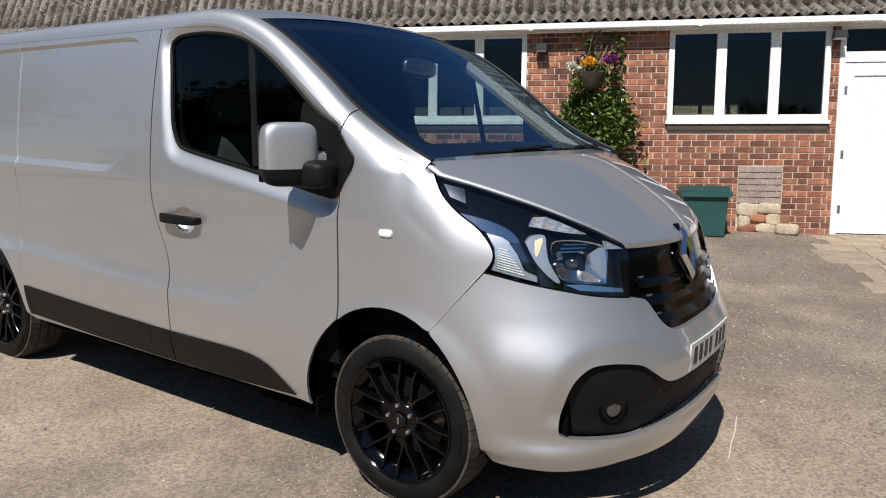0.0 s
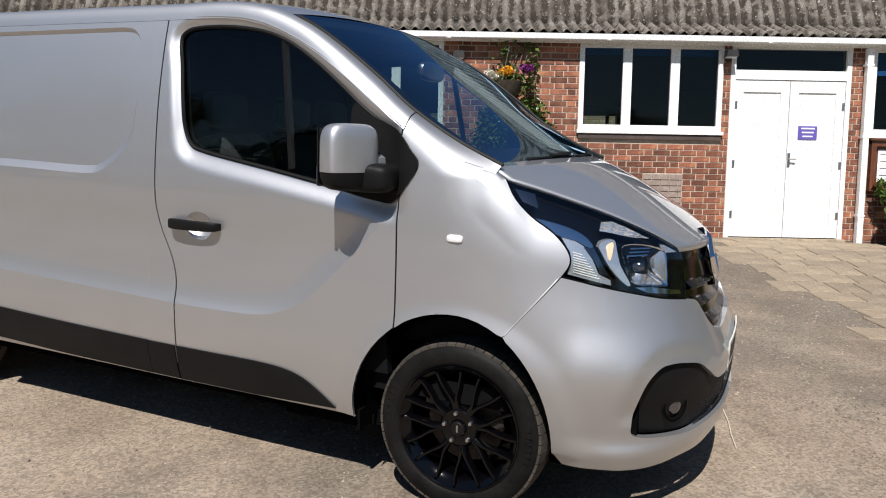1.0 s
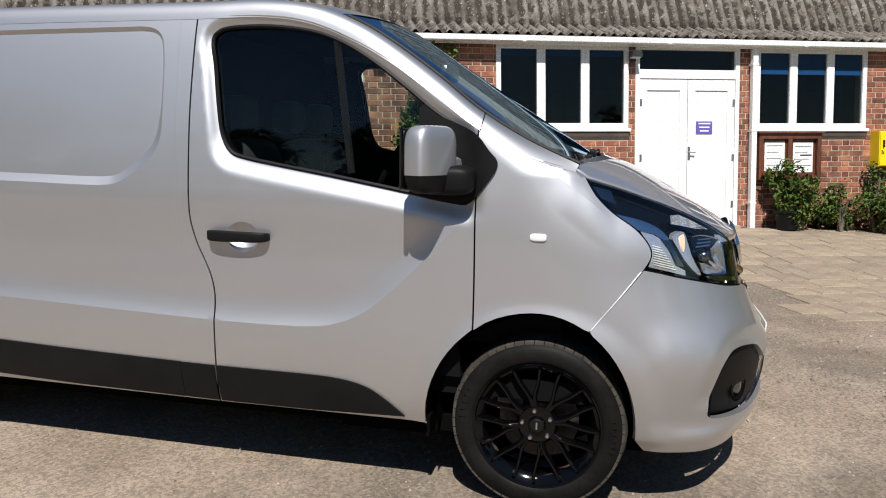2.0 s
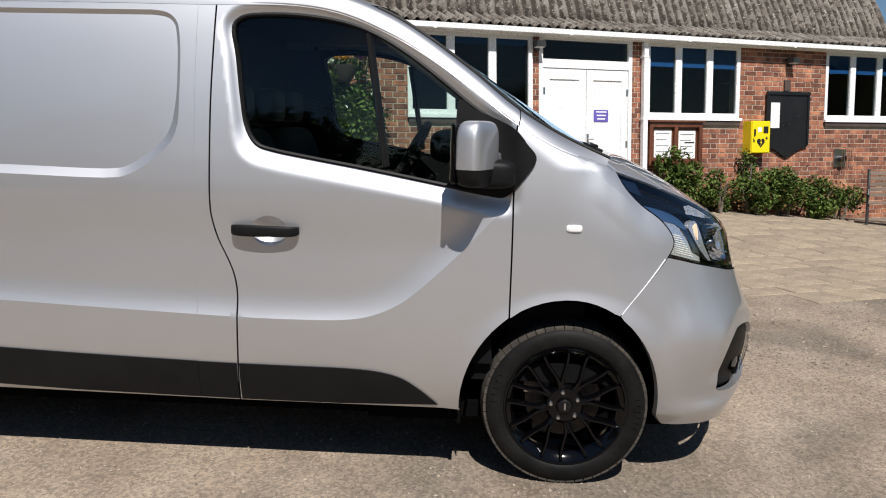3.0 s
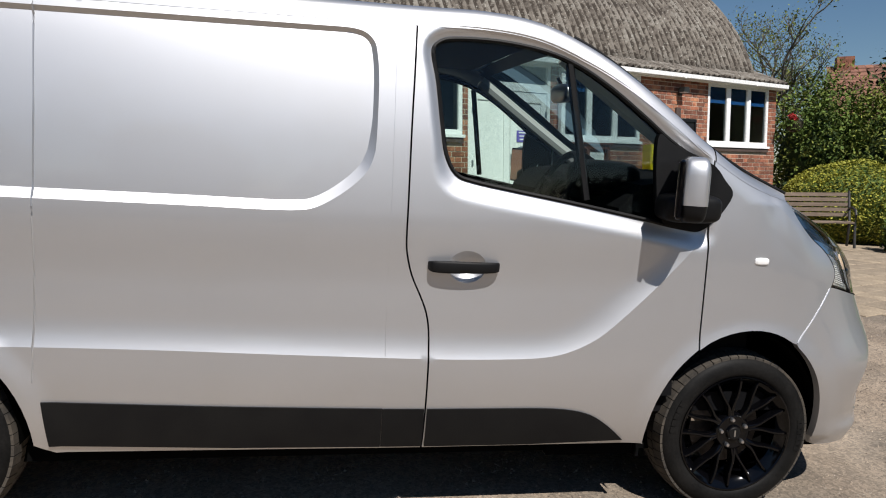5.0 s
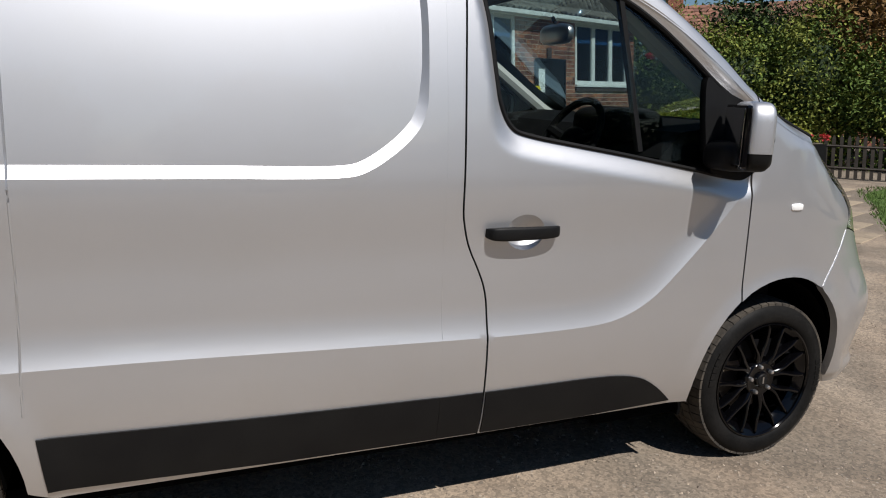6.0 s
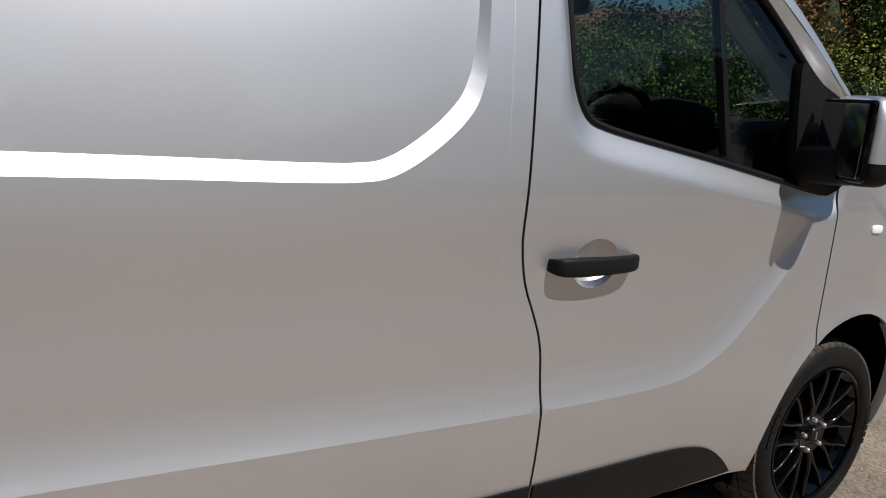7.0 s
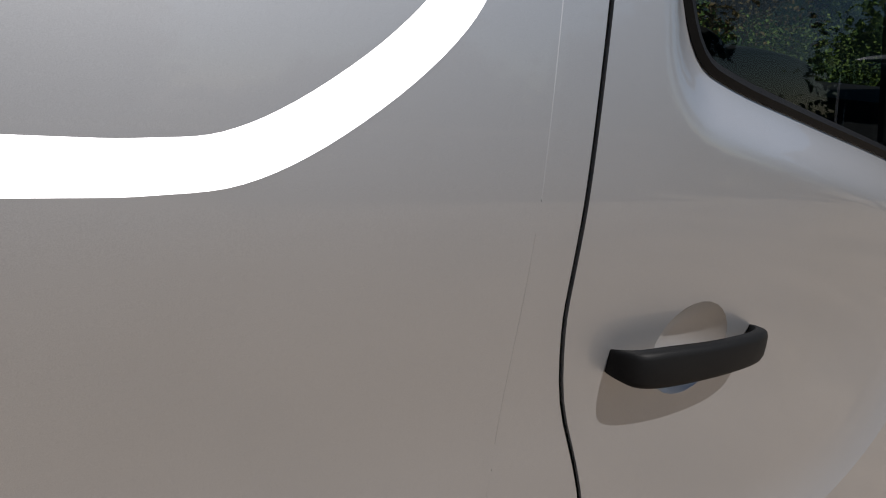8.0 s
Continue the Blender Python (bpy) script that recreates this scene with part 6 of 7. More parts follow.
for k, (u, v, rx, rz, n, mat, seed) in enumerate(((4.15, -0.35, 0.30, 0.50, 900, LEAF, 3), (4.75, -0.40, 0.38, 0.36, 1000, LEAF, 4), (5.35, -0.42, 0.40, 0.36, 1000, LEAF, 5), (5.95, -0.45, 0.45, 0.42, 1200, LEAF, 6), (6.55, -0.5, 0.48, 0.40, 1300, LEAF, 7), (7.10, -0.45, 0.42, 0.36, 1000, LEAF, 8))):
    bush("border_shrub", wall_place(u, v), (rx, 0.34, rz), n, 0.035, mat, "leafy green border shrub flecked with rust-orange flowers", seed=seed, extra=(LEAF_RUST, 0.16, 0.028), group="border along the hall")
bush("border_shrub", wall_place(5.5, -0.16), (0.16, 0.12, 0.62), 420, 0.03, LEAF, "tall thin green shrub behind the yellow box", seed=9, group="border along the hall")


def potted(u, v, seed):
    x, y = wall_place(u, v)
    p = thing("potted_plant", pose(x, y, ground_z(x, y)), "leafy plant in a dark pot by the downpipe", "plant")
    part("pot", lathe([(0.10, 0.0), (0.13, 0.02), (0.165, 0.24), (0.18, 0.25), (0.18, 0.28), (0.155, 0.28), (0.14, 0.2)], 24, "Z"), BLACK_PLASTIC, p, "black plastic pot", smooth=True)
    rng = random.Random(seed)
    pts = clump(rng, (0, 0, 0.62), (0.30, 0.26, 0.42), 620, 7)
    v2, f = leaf_cloud(pts, 0.045, rng, 0.5, 2.6)
    raw("foliage", v2, f, LEAF, p)


potted(3.98, -0.38, 31)


def climber():
    rng = random.Random(41)
    c = thing("climbing_plant", HALL, "green climber trained up the brick wall", "plant")
    pts = [p for p in clump(rng, (-0.86, -0.20, 1.88), (0.56, 0.20, 0.50), 3400, 14, 0.5) if p.y < -0.03 and p.z < 2.45]
    pts += [Vector((-0.95 + rng.gauss(0, 0.08), -0.10 + rng.gauss(0, 0.03), rng.uniform(2.3, 3.06))) for _ in range(130)]
    pts += [Vector((-0.62 + rng.gauss(0, 0.05), -0.08 + rng.gauss(0, 0.03), rng.uniform(2.4, 3.05))) for _ in range(80)]
    pts += [Vector((-0.55 + rng.gauss(0, 0.12), -0.10, rng.uniform(1.3, 1.9))) for _ in range(120)]
    v, f = leaf_cloud([p for p in pts if p.y < -0.02], 0.042, rng)
    raw("foliage", v, f, LEAF, c)
    v, f = leaf_cloud([p + Vector((0, -0.02, 0)) for p in rng.sample(pts, 60) if p.y < -0.1], 0.035, rng)
    raw("blossom", v, f, PETAL_WHITE, c, "small pale blossom")
    bm = bmesh.new()
    for k in range(6):
        u = -1.25 + 0.12 * k
        tube(bm, [(u, -0.04, 0.55), (u + 0.05, -0.05, 1.2), (u - 0.04, -0.06, 1.8), (u + 0.08, -0.05, 2.3), (-0.8 + 0.05 * k, -0.04, 3.0)], 0.008, 5)
    part("stem", bm, BARK, c)


climber()


def basket(name, m, seed, label, tones):
    rng = random.Random(seed)
    b = thing(name, m, label, "hanging basket")
    part("bowl", lathe([(0.02, -0.20), (0.09, -0.18), (0.14, -0.11), (0.165, 0.0), (0.15, 0.0), (0.12, -0.10)], 24, "Z"), weathered("coir", [(0.03, 0.022, 0.015), (0.06, 0.045, 0.03)], 0.95, 90, 12, 0.006), b, "dark coir basket bowl", smooth=True)
    bm = bmesh.new()
    for k in range(3):
        a = 2 * math.pi * k / 3
        tube(bm, [(0.16 * math.cos(a), 0.16 * math.sin(a), 0), (0, 0, 0.42)], 0.003, 5)
    part("chain", bm, IRON, b)
    v, f = leaf_cloud(clump(rng, (0, 0, -0.04), (0.25, 0.25, 0.19), 520, 9), 0.036, rng)
    raw("foliage", v, f, LEAF, b)
    for mat, off in tones:
        v, f = leaf_cloud(clump(rng, off, (0.10, 0.10, 0.075), 130, 5), 0.042, rng, 0.0, 1.1)
        raw("flowers", v, f, mat, b)
    bm = bmesh.new()
    tube(bm, [(0, 0.30, 0.40), (0, 0.05, 0.45), (0, 0.0, 0.42)], 0.007, 5)
    part("bracket", bm, IRON, b)
    return b


basket("flower_basket", HALL @ pose(-0.93, -0.30, 2.50), 51, "hanging basket of white, yellow and purple flowers on the wall", ((PETAL_WHITE, (-0.20, -0.05, 0.09)), (PETAL_YELLOW, (-0.03, -0.08, 0.12)), (PETAL_PURPLE, (0.22, -0.03, 0.16))))
basket("flower_basket", HALL @ pose(9.40, -0.30, 2.42), 52, "hanging basket of pale flowers at the hall's corner", ((PETAL_WHITE, (0.12, -0.05, 0.09)), (PETAL_RED, (-0.14, -0.05, 0.07))))


# ---- things on the wall ----
def wall_lamp(u, z):
    w = thing("wall_lamp", HALL @ pose(u, 0, z), "small dark bulkhead lamp under the eaves", "lamp", "lamps under the eaves")
    part("bracket", boxes((-0.03, 0.03, -0.05, -0.004, -0.07, 0.05)), IRON, w, "", bevel=0.005)
    bm = bmesh.new()
    prism(bm, [(-0.075, -0.02), (0.075, -0.02), (0.06, 0.06), (-0.06, 0.06)], -0.17, -0.05)
    part("head", bm, IRON, w, "", bevel=0.006)
    part("lens", boxes((-0.06, 0.06, -0.155, -0.06, -0.032, -0.0205)), SIGN_WHITE, w)
    return w


for u, z in ((-1.55, 2.83), (1.88, 2.90), (6.40, 2.84)):
    wall_lamp(u, z)


def noticeboard():
    n = thing("noticeboard", HALL @ pose(3.735, 0, 1.23), "varnished brown noticeboard with white papers under the window", "noticeboard")
    bm = bmesh.new()
    for r in ((0, 0.06, -0.07, -0.006, 0, 0.64), (0.90, 0.96, -0.07, -0.006, 0, 0.64), (0.06, 0.90, -0.07, -0.006, 0, 0.06), (0.06, 0.90, -0.07, -0.006, 0.57, 0.64), (0.45, 0.51, -0.068, -0.008, 0.06, 0.57)):
        box(bm, *r)
    part("frame", bm, BROWN_WOOD, n, "", bevel=0.004)
    part("hood", boxes((-0.03, 0.99, -0.10, -0.006, 0.643, 0.67)), BROWN_WOOD, n)
    part("back_board", boxes((0.06, 0.90, -0.02, -0.008, 0.06, 0.57)), BROWN_WOOD, n)
    for x0, x1, z0, z1 in ((0.11, 0.42, 0.12, 0.53), (0.55, 0.86, 0.10, 0.52)):
        p = part("paper", boxes((x0, x1, -0.026, -0.0215, z0, z1)), PAPER, n, "white notice")
        for k in range(7):
            part("text_line", boxes((x0 + 0.03, x1 - 0.03 - 0.03 * (k % 3), -0.0275, -0.026, z1 - 0.06 - 0.045 * k, z1 - 0.05 - 0.045 * k)), INDICATOR if k % 2 else SATIN_METAL, p)
    part("bracket_mark", boxes((0.66, 0.84, -0.028, -0.0265, 0.33, 0.35)), INK, n)


noticeboard()


def aed():
    a = thing("defibrillator_cabinet", HALL @ pose(5.53, 0.05, 1.40) @ Matrix.Diagonal((0.93, 0.85, 1, 1)), "bright yellow defibrillator cabinet on the brick wall", "cabinet")
    part("body", boxes((0.0, 0.40, -0.26, -0.006, 0.0, 0.50)), AED_YELLOW, a, "", bevel=0.015)
    part("door", boxes((0.012, 0.388, -0.275, -0.261, 0.012, 0.488)), AED_YELLOW, a, "", bevel=0.006)
    part("keypad", boxes((0.25, 0.345, -0.285, -0.276, 0.315, 0.415)), INK, a, "black keypad", bevel=0.003)
    part("label", boxes((0.13, 0.21, -0.279, -0.2755, 0.33, 0.40)), PAPER, a)
    part("handle", boxes((0.05, 0.075, -0.295, -0.276, 0.27, 0.37)), INK, a, "", bevel=0.004)
    bm = bmesh.new()
    pts = []
    for k in range(28):
        t = 2 * math.pi * k / 28
        pts.append((0.20 + 0.0052 * 16 * math.sin(t) ** 3, 0.165 + 0.0052 * (13 * math.cos(t) - 5 * math.cos(2 * t) - 2 * math.cos(3 * t) - math.cos(4 * t))))
    prism(bm, pts, -0.2775, -0.2755)
    part("heart_mark", bm, INK, a, "black heart mark")
    bm = bmesh.new()
    prism(bm, [(0.215, 0.215), (0.185, 0.16), (0.205, 0.16), (0.19, 0.105), (0.225, 0.175), (0.205, 0.175)], -0.279, -0.278)
    part("bolt_mark", bm, AED_YELLOW, a)
    part("cross_mark", boxes((0.295, 0.345, -0.2775, -0.2755, 0.225, 0.241), (0.312, 0.328, -0.2775, -0.2755, 0.208, 0.2245), (0.312, 0.328, -0.2775, -0.2755, 0.2415, 0.258)), INK, a)
    part("figure_bars", boxes((0.035, 0.05, -0.2775, -0.2755, 0.17, 0.23), (0.06, 0.075, -0.2775, -0.2755, 0.17, 0.21)), INK, a)


aed()


def black_board():
    b = thing("black_board", HALL @ pose(5.96, 0, 0), "black shield-shaped board with a white notice", "board")
    out = [(0.0, 2.36), (0.0, 1.50), (0.14, 1.47), (0.24, 1.42), (0.34, 1.36), (0.42, 1.33), (0.50, 1.36), (0.60, 1.42), (0.70, 1.47), (0.84, 1.50), (0.84, 2.36)]
    bm = bmesh.new()
    prism(bm, out, -0.04, -0.007)
    part("board", bm, NOTICE_BLACK, b, "", bevel=0.003)
    bm = bmesh.new()
    for r in ((-0.02, 0.86, -0.06, -0.0405, 2.325, 2.375), (-0.02, 0.02, -0.055, -0.0405, 1.52, 2.325), (0.82, 0.86, -0.055, -0.0405, 1.52, 2.325)):
        box(bm, *r)
    part("moulding", bm, NOTICE_BLACK, b, "", bevel=0.004)
    part("paper", boxes((0.07, 0.25, -0.045, -0.0405, 1.80, 2.20)), PAPER, b, "white notice")
    for k, (u, z) in enumerate(((0.30, 1.90), (0.33, 1.83), (0.62, 1.98), (0.65, 1.99), (0.45, 1.86))):
        part("pin", boxes((u, u + 0.014, -0.046, -0.0405, z, z + 0.012)), SATIN_METAL, b)
    part("keystone", boxes((0.35, 0.47, -0.03, -0.007, 2.39, 2.56)), SILL_TILE, b, "dark worn keystone", bevel=0.006)


black_board()
vent = thing("flue_vent", HALL @ pose(7.55, 0, 1.30), "grey boiler flue with a wire guard", "vent")
part("plate", boxes((-0.13, 0.13, -0.02, -0.007, -0.14, 0.16)), SATIN_METAL, vent, "", bevel=0.008)
part("flue", lathe([(0.05, 0.0), (0.055, -0.12), (0.04, -0.12), (0.038, -0.02)], 20), IRON, vent, "dark flue pipe", smooth=True)
for k in range(5):
    part("guard_bar", boxes((-0.10 + 0.05 * k - 0.003, -0.10 + 0.05 * k + 0.003, -0.16, -0.152, -0.16, 0.14)), SATIN_METAL, vent)


# ---- repaired patch, stone and water bin ----
def wall_patch():
    p = thing("wall_patch", HALL, "blocked opening of pale bricks over rough stone", "brickwork")
    z, c = 0.955, 0
    while z < 1.35:
        u = 0.868 - (0.11 if c % 2 else 0.0)
        while u < 1.36:
            a, b = max(u, 0.868), min(u + 0.215, 1.362)
            if b - a > 0.03:
                part("brick", boxes((a, b, -0.008, 0.02, z, z + 0.065)), PALE_BRICK, p, "", bevel=0.004)
            u += 0.225
        z += 0.075
        c += 1
    rng = random.Random(8)
    for u0, u1, z0, z1, mat in ((0.87, 1.12, 0.80, 0.945, STONE), (1.10, 1.365, 0.83, 0.945, STONE), (0.88, 1.02, 0.68, 0.80, STONE), (1.02, 1.20, 0.72, 0.82, BRICK_FIELD), (1.20, 1.36, 0.70, 0.82, STONE), (0.88, 1.08, 0.60, 0.68, BRICK_FIELD), (1.09, 1.36, 0.60, 0.70, STONE), (0.88, 1.12, 0.46, 0.59, BRICK_FIELD), (1.13, 1.36, 0.46, 0.59, STONE)):
        bm = superbox(((u0 + u1) / 2, 0.0, (z0 + z1) / 2), ((u1 - u0) / 2 + 0.006, 0.032, (z1 - z0) / 2 + 0.006), 0.45, 10, 16)
        for v in bm.verts:
            v.co += Vector((noise.noise(v.co * 11 + Vector((5, 0, 0))) * 0.025, noise.noise(v.co * 14) * 0.02, noise.noise(v.co * 12) * 0.022))
        part("stone", bm, mat, p, "", smooth=True)
    x, y = wall_place(1.42, -0.14)
    s = thing("loose_stone", pose(x, y, ground_z(x, y)), "loose sandstone block at the foot of the wall", "stone")
    bm = superbox((0, 0, 0.06), (0.13, 0.09, 0.07), 0.5, 12, 18)
    for v in bm.verts:
        v.co += v.normal * noise.noise(v.co * 9) * 0.03
    part("block", bm, STONE, s, "", smooth=True)


wall_patch()


def water_bin():
    x, y = wall_place(0.42, -0.36)
    b = thing("storage_bin", pose(x, y, ground_z(x, y) - 0.01, 0, 0, WALL_ANGLE), "dark green plastic lidded bin against the wall", "bin")
    bm = bmesh.new()
    lo, hi = [(-0.25, -0.22), (0.25, -0.22), (0.25, 0.22), (-0.25, 0.22)], 0.45
    a = [bm.verts.new((px * 0.88, py * 0.88, 0.0)) for px, py in lo]
    c = [bm.verts.new((px, py, hi)) for px, py in lo]
    bm.faces.new(a[::-1])
    bm.faces.new(c)
    for i in range(4):
        bm.faces.new((a[i], a[(i + 1) % 4], c[(i + 1) % 4], c[i]))
    part("tub", bm, GREEN_PLASTIC, b, "", bevel=0.02)
    bm = boxes((-0.285, 0.285, -0.26, 0.26, 0.453, 0.51))
    part("rim", bm, GREEN_PLASTIC, b, "", bevel=0.015)
    bm = bmesh.new()
    prism(bm, [(-0.275, 0.512), (0.275, 0.512), (0.24, 0.58), (-0.24, 0.58)], -0.25, 0.25)
    part("lid", bm, GREEN_PLASTIC, b, "", bevel=0.02)


water_bin()


# ---- bench ----
def bench():
    x, y = 6.42, 7.80
    m = pose(x, y, ground_z(x, y) + 0.0, 0, 0, -26.6)
    b = thing("garden_bench", m, "weathered slatted wooden bench with black iron ends", "bench")
    for k in range(5):
        z = 0.50 + 0.085 * k
        part("back_slat", boxes((-0.80, 0.80, 0.20 + 0.022 * k, 0.222 + 0.022 * k, z, z + 0.062)), BENCH_WOOD, b, "", bevel=0.004)
    for k in range(5):
        part("seat_slat", boxes((-0.80, 0.80, -0.26 + 0.09 * k, -0.185 + 0.09 * k, 0.405, 0.428)), BENCH_WOOD, b, "", bevel=0.004)
    for sx in (-0.81, 0.81):
        bm = bmesh.new()
        tube(bm, [(sx, -0.27, 0), (sx, -0.25, 0.2), (sx, -0.24, 0.39), (sx, 0.16, 0.39), (sx, 0.22, 0.6), (sx, 0.31, 0.93)], 0.022, 8)
        tube(bm, [(sx, 0.18, 0.39), (sx, 0.22, 0.2), (sx, 0.28, 0)], 0.022, 8)
        tube(bm, [(sx, 0.24, 0.63), (sx, 0.0, 0.66), (sx, -0.24, 0.62), (sx, -0.28, 0.55), (sx, -0.25, 0.39)], 0.020, 8)
        part("end_frame", bm, IRON, b, "black cast-iron end", smooth=True)


bench()
# ---- garden and distance beyond the yard ----
def lawn():
    rng = random.Random(61)
    loop = flow([(4.6, 1.5), (5.2, 2.35), (6.3, 3.5), (7.6, 4.6), (9.4, 6.1), (12.5, 6.2), (14.0, 2.0), (11.0, -3.0), (7.0, -1.5), (4.6, 1.5)], 4)[:-1]
    n = len(loop)
    c = (8.5, 2.6)
    verts, faces = [], []
    rings = 10
    for r in range(rings + 1):
        t = r / rings
        for x, y in loop:
            px, py = lerp(c[0], x, t), lerp(c[1], y, t)
            verts.append((px, py, ground_z(px, py) + (0.02 if r < rings else -0.02) + 0.01 * noise.noise((px, py, 0))))
    for r in range(rings):
        for k in range(n):
            faces.append((r * n + k, r * n + (k + 1) % n, (r + 1) * n + (k + 1) % n, (r + 1) * n + k))
    tagged(raw("lawn", verts, faces, GRASS, smooth=True), "short green lawn beyond the yard", "lawn", kind="structure")
    blades, bf = [], []
    ls, lz = [p[0] for p in loop], [p[1] for p in loop]
    while len(bf) < 9000:
        x, y = rng.uniform(4.6, 10), rng.uniform(-0.5, 6.2)
        if not inside(np.array([x]), np.array([y]), loop)[0]:
            continue
        z, a, h = ground_z(x, y) + 0.015, rng.uniform(0, 6.3), rng.uniform(0.03, 0.07)
        k = len(blades)
        blades += [(x - 0.008 * math.cos(a), y - 0.008 * math.sin(a), z), (x + 0.008 * math.cos(a), y + 0.008 * math.sin(a), z), (x + 0.03 * math.sin(a), y + 0.03 * math.cos(a), z + h)]
        bf.append((k, k + 1, k + 2))
    tagged(raw("grass_blades", blades, bf, GRASS), "short uneven grass of the lawn", "grass", kind="stuff")


lawn()


def clipped_bush(at, radii, count, label, seed):
    """A tight dome of small leaves over a solid core."""
    rng = random.Random(seed)
    b = thing("rounded_bush", pose(at[0], at[1], ground_z(*at)), label, "shrub")

    def skin_at(d, k):
        w = k * (1 + 0.07 * noise.noise(d * 1.8 + Vector((seed, 0, 0))) + 0.03 * noise.noise(d * 6.0))
        return Vector((d.x * radii[0] * w, d.y * radii[1] * w, max(0.0, (0.86 + d.z * w) * radii[2])))

    bm = bmesh.new()
    bmesh.ops.create_icosphere(bm, subdivisions=4, radius=1.0)
    for q in bm.verts:
        q.co = skin_at(q.co.normalized(), 0.95)
    # core in a darker green than the leaves, for shade between them
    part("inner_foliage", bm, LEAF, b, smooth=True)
    pts = [skin_at(Vector((rng.gauss(0, 1), rng.gauss(0, 1), rng.gauss(0, 1))).normalized(), rng.uniform(0.95, 1.04)) for _ in range(count)]
    v, f = leaf_cloud(pts, 0.03, rng, 0.0, 1.6)
    raw("foliage", v, f, LEAF_LIME, b)


clipped_bush((8.15, 8.75), (1.25, 1.0, 0.80), 22000, "clipped yellow-green rounded bush behind the bench", 71)
clipped_bush((9.35, 8.1), (0.8, 0.75, 0.56), 9000, "lower yellow-green clipped bush beside the planter", 72)
bush("corner_shrub", (7.30, 9.6), (0.42, 0.45, 0.55), 1600, 0.04, LEAF_DARK, "green shrub at the hall's corner", seed=73)
bush("corner_shrub", (7.85, 7.2), (0.4, 0.35, 0.35), 900, 0.04, LEAF, "low green plants beside the bench", seed=74)


def trough():
    x, y = 9.12, 7.42
    t = thing("flower_trough", pose(x, y, ground_z(x, y), 0, 0, -28), "dark tall planter with white and red flowers", "planter")
    bm = bmesh.new()
    box(bm, -0.50, 0.50, -0.25, 0.25, 0.0, 0.68)
    part("box", bm, BLACK_PLASTIC, t, "dark planter box", bevel=0.02)
    part("soil", boxes((-0.45, 0.45, -0.2, 0.2, 0.685, 0.70)), BARK, t)
    rng = random.Random(81)
    v, f = leaf_cloud(clump(rng, (0, 0, 0.76), (0.54, 0.3, 0.10), 500, 8), 0.04, rng)
    raw("foliage", v, f, LEAF, t)
    for mat, off in ((PETAL_WHITE, -0.35), (PETAL_RED, 0.2), (PETAL_WHITE, 0.02), (PETAL_RED, 0.48)):
        v, f = leaf_cloud(clump(rng, (off, -0.05, 0.81), (0.17, 0.22, 0.07), 120, 5), 0.045, rng, 0, 1.1)
        raw("flowers", v, f, mat, t)


trough()


def picket_fence():
    a, b = Vector((10.1, 7.9)), Vector((14.6, 3.2))
    f = thing("picket_fence", None, "dark stained picket fence before the hedge", "fence")
    d = (b - a).normalized()
    n = 48
    length = (b - a).length
    angle = math.degrees(math.atan2(d.y, d.x))
    picket = None
    for k in range(n):
        p = a + d * length * k / n
        m = pose(p.x, p.y, ground_z(p.x, p.y), 0, 0, angle)
        if picket is None:
            bm = bmesh.new()
            prism(bm, [(-0.032, 0.03), (0.032, 0.03), (0.032, 0.80), (0.0, 0.86), (-0.032, 0.80)], -0.01, 0.01)
            picket = part("picket", bm, FENCE_WOOD, f)
            picket.matrix_basis = m
        else:
            copy_thing(picket, m)
    for z in (0.22, 0.64):
        bm = bmesh.new()
        tube(bm, [(a.x, a.y, ground_z(a.x, a.y) + z), (b.x, b.y, ground_z(b.x, b.y) + z)], 0.025, 4)
        part("rail", bm, FENCE_WOOD, f)


picket_fence()
# the hedge belt and trees behind
hedge = ((9.6, 11.8, 1.5, 1.85, LEAF), (10.8, 10.8, 1.4, 1.75, LEAF_LIGHT), (12.1, 9.9, 1.5, 1.9, LEAF_LIGHT), (13.4, 8.8, 1.5, 1.65, LEAF), (14.4, 7.2, 1.5, 1.6, LEAF_DARK), (15.6, 5.6, 1.6, 1.5, LEAF_DARK), (16.6, 3.6, 1.7, 1.6, LEAF), (17.4, 1.2, 1.8, 1.7, LEAF), (11.3, 13.0, 1.5, 1.3, LEAF_DARK), (14.6, 11.4, 1.7, 2.5, LEAF_DARK), (15.9, 9.5, 1.8, 3.0, LEAF_RUST), (17.2, 7.6, 1.8, 3.0, LEAF), (18.2, 5.4, 1.8, 3.0, LEAF_RUST))
for k, (x, y, r, h, mat) in enumerate(hedge):
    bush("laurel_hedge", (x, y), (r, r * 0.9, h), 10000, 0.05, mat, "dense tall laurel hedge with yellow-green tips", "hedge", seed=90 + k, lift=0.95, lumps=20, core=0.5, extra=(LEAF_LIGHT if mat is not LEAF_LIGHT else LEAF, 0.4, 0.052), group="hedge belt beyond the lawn")


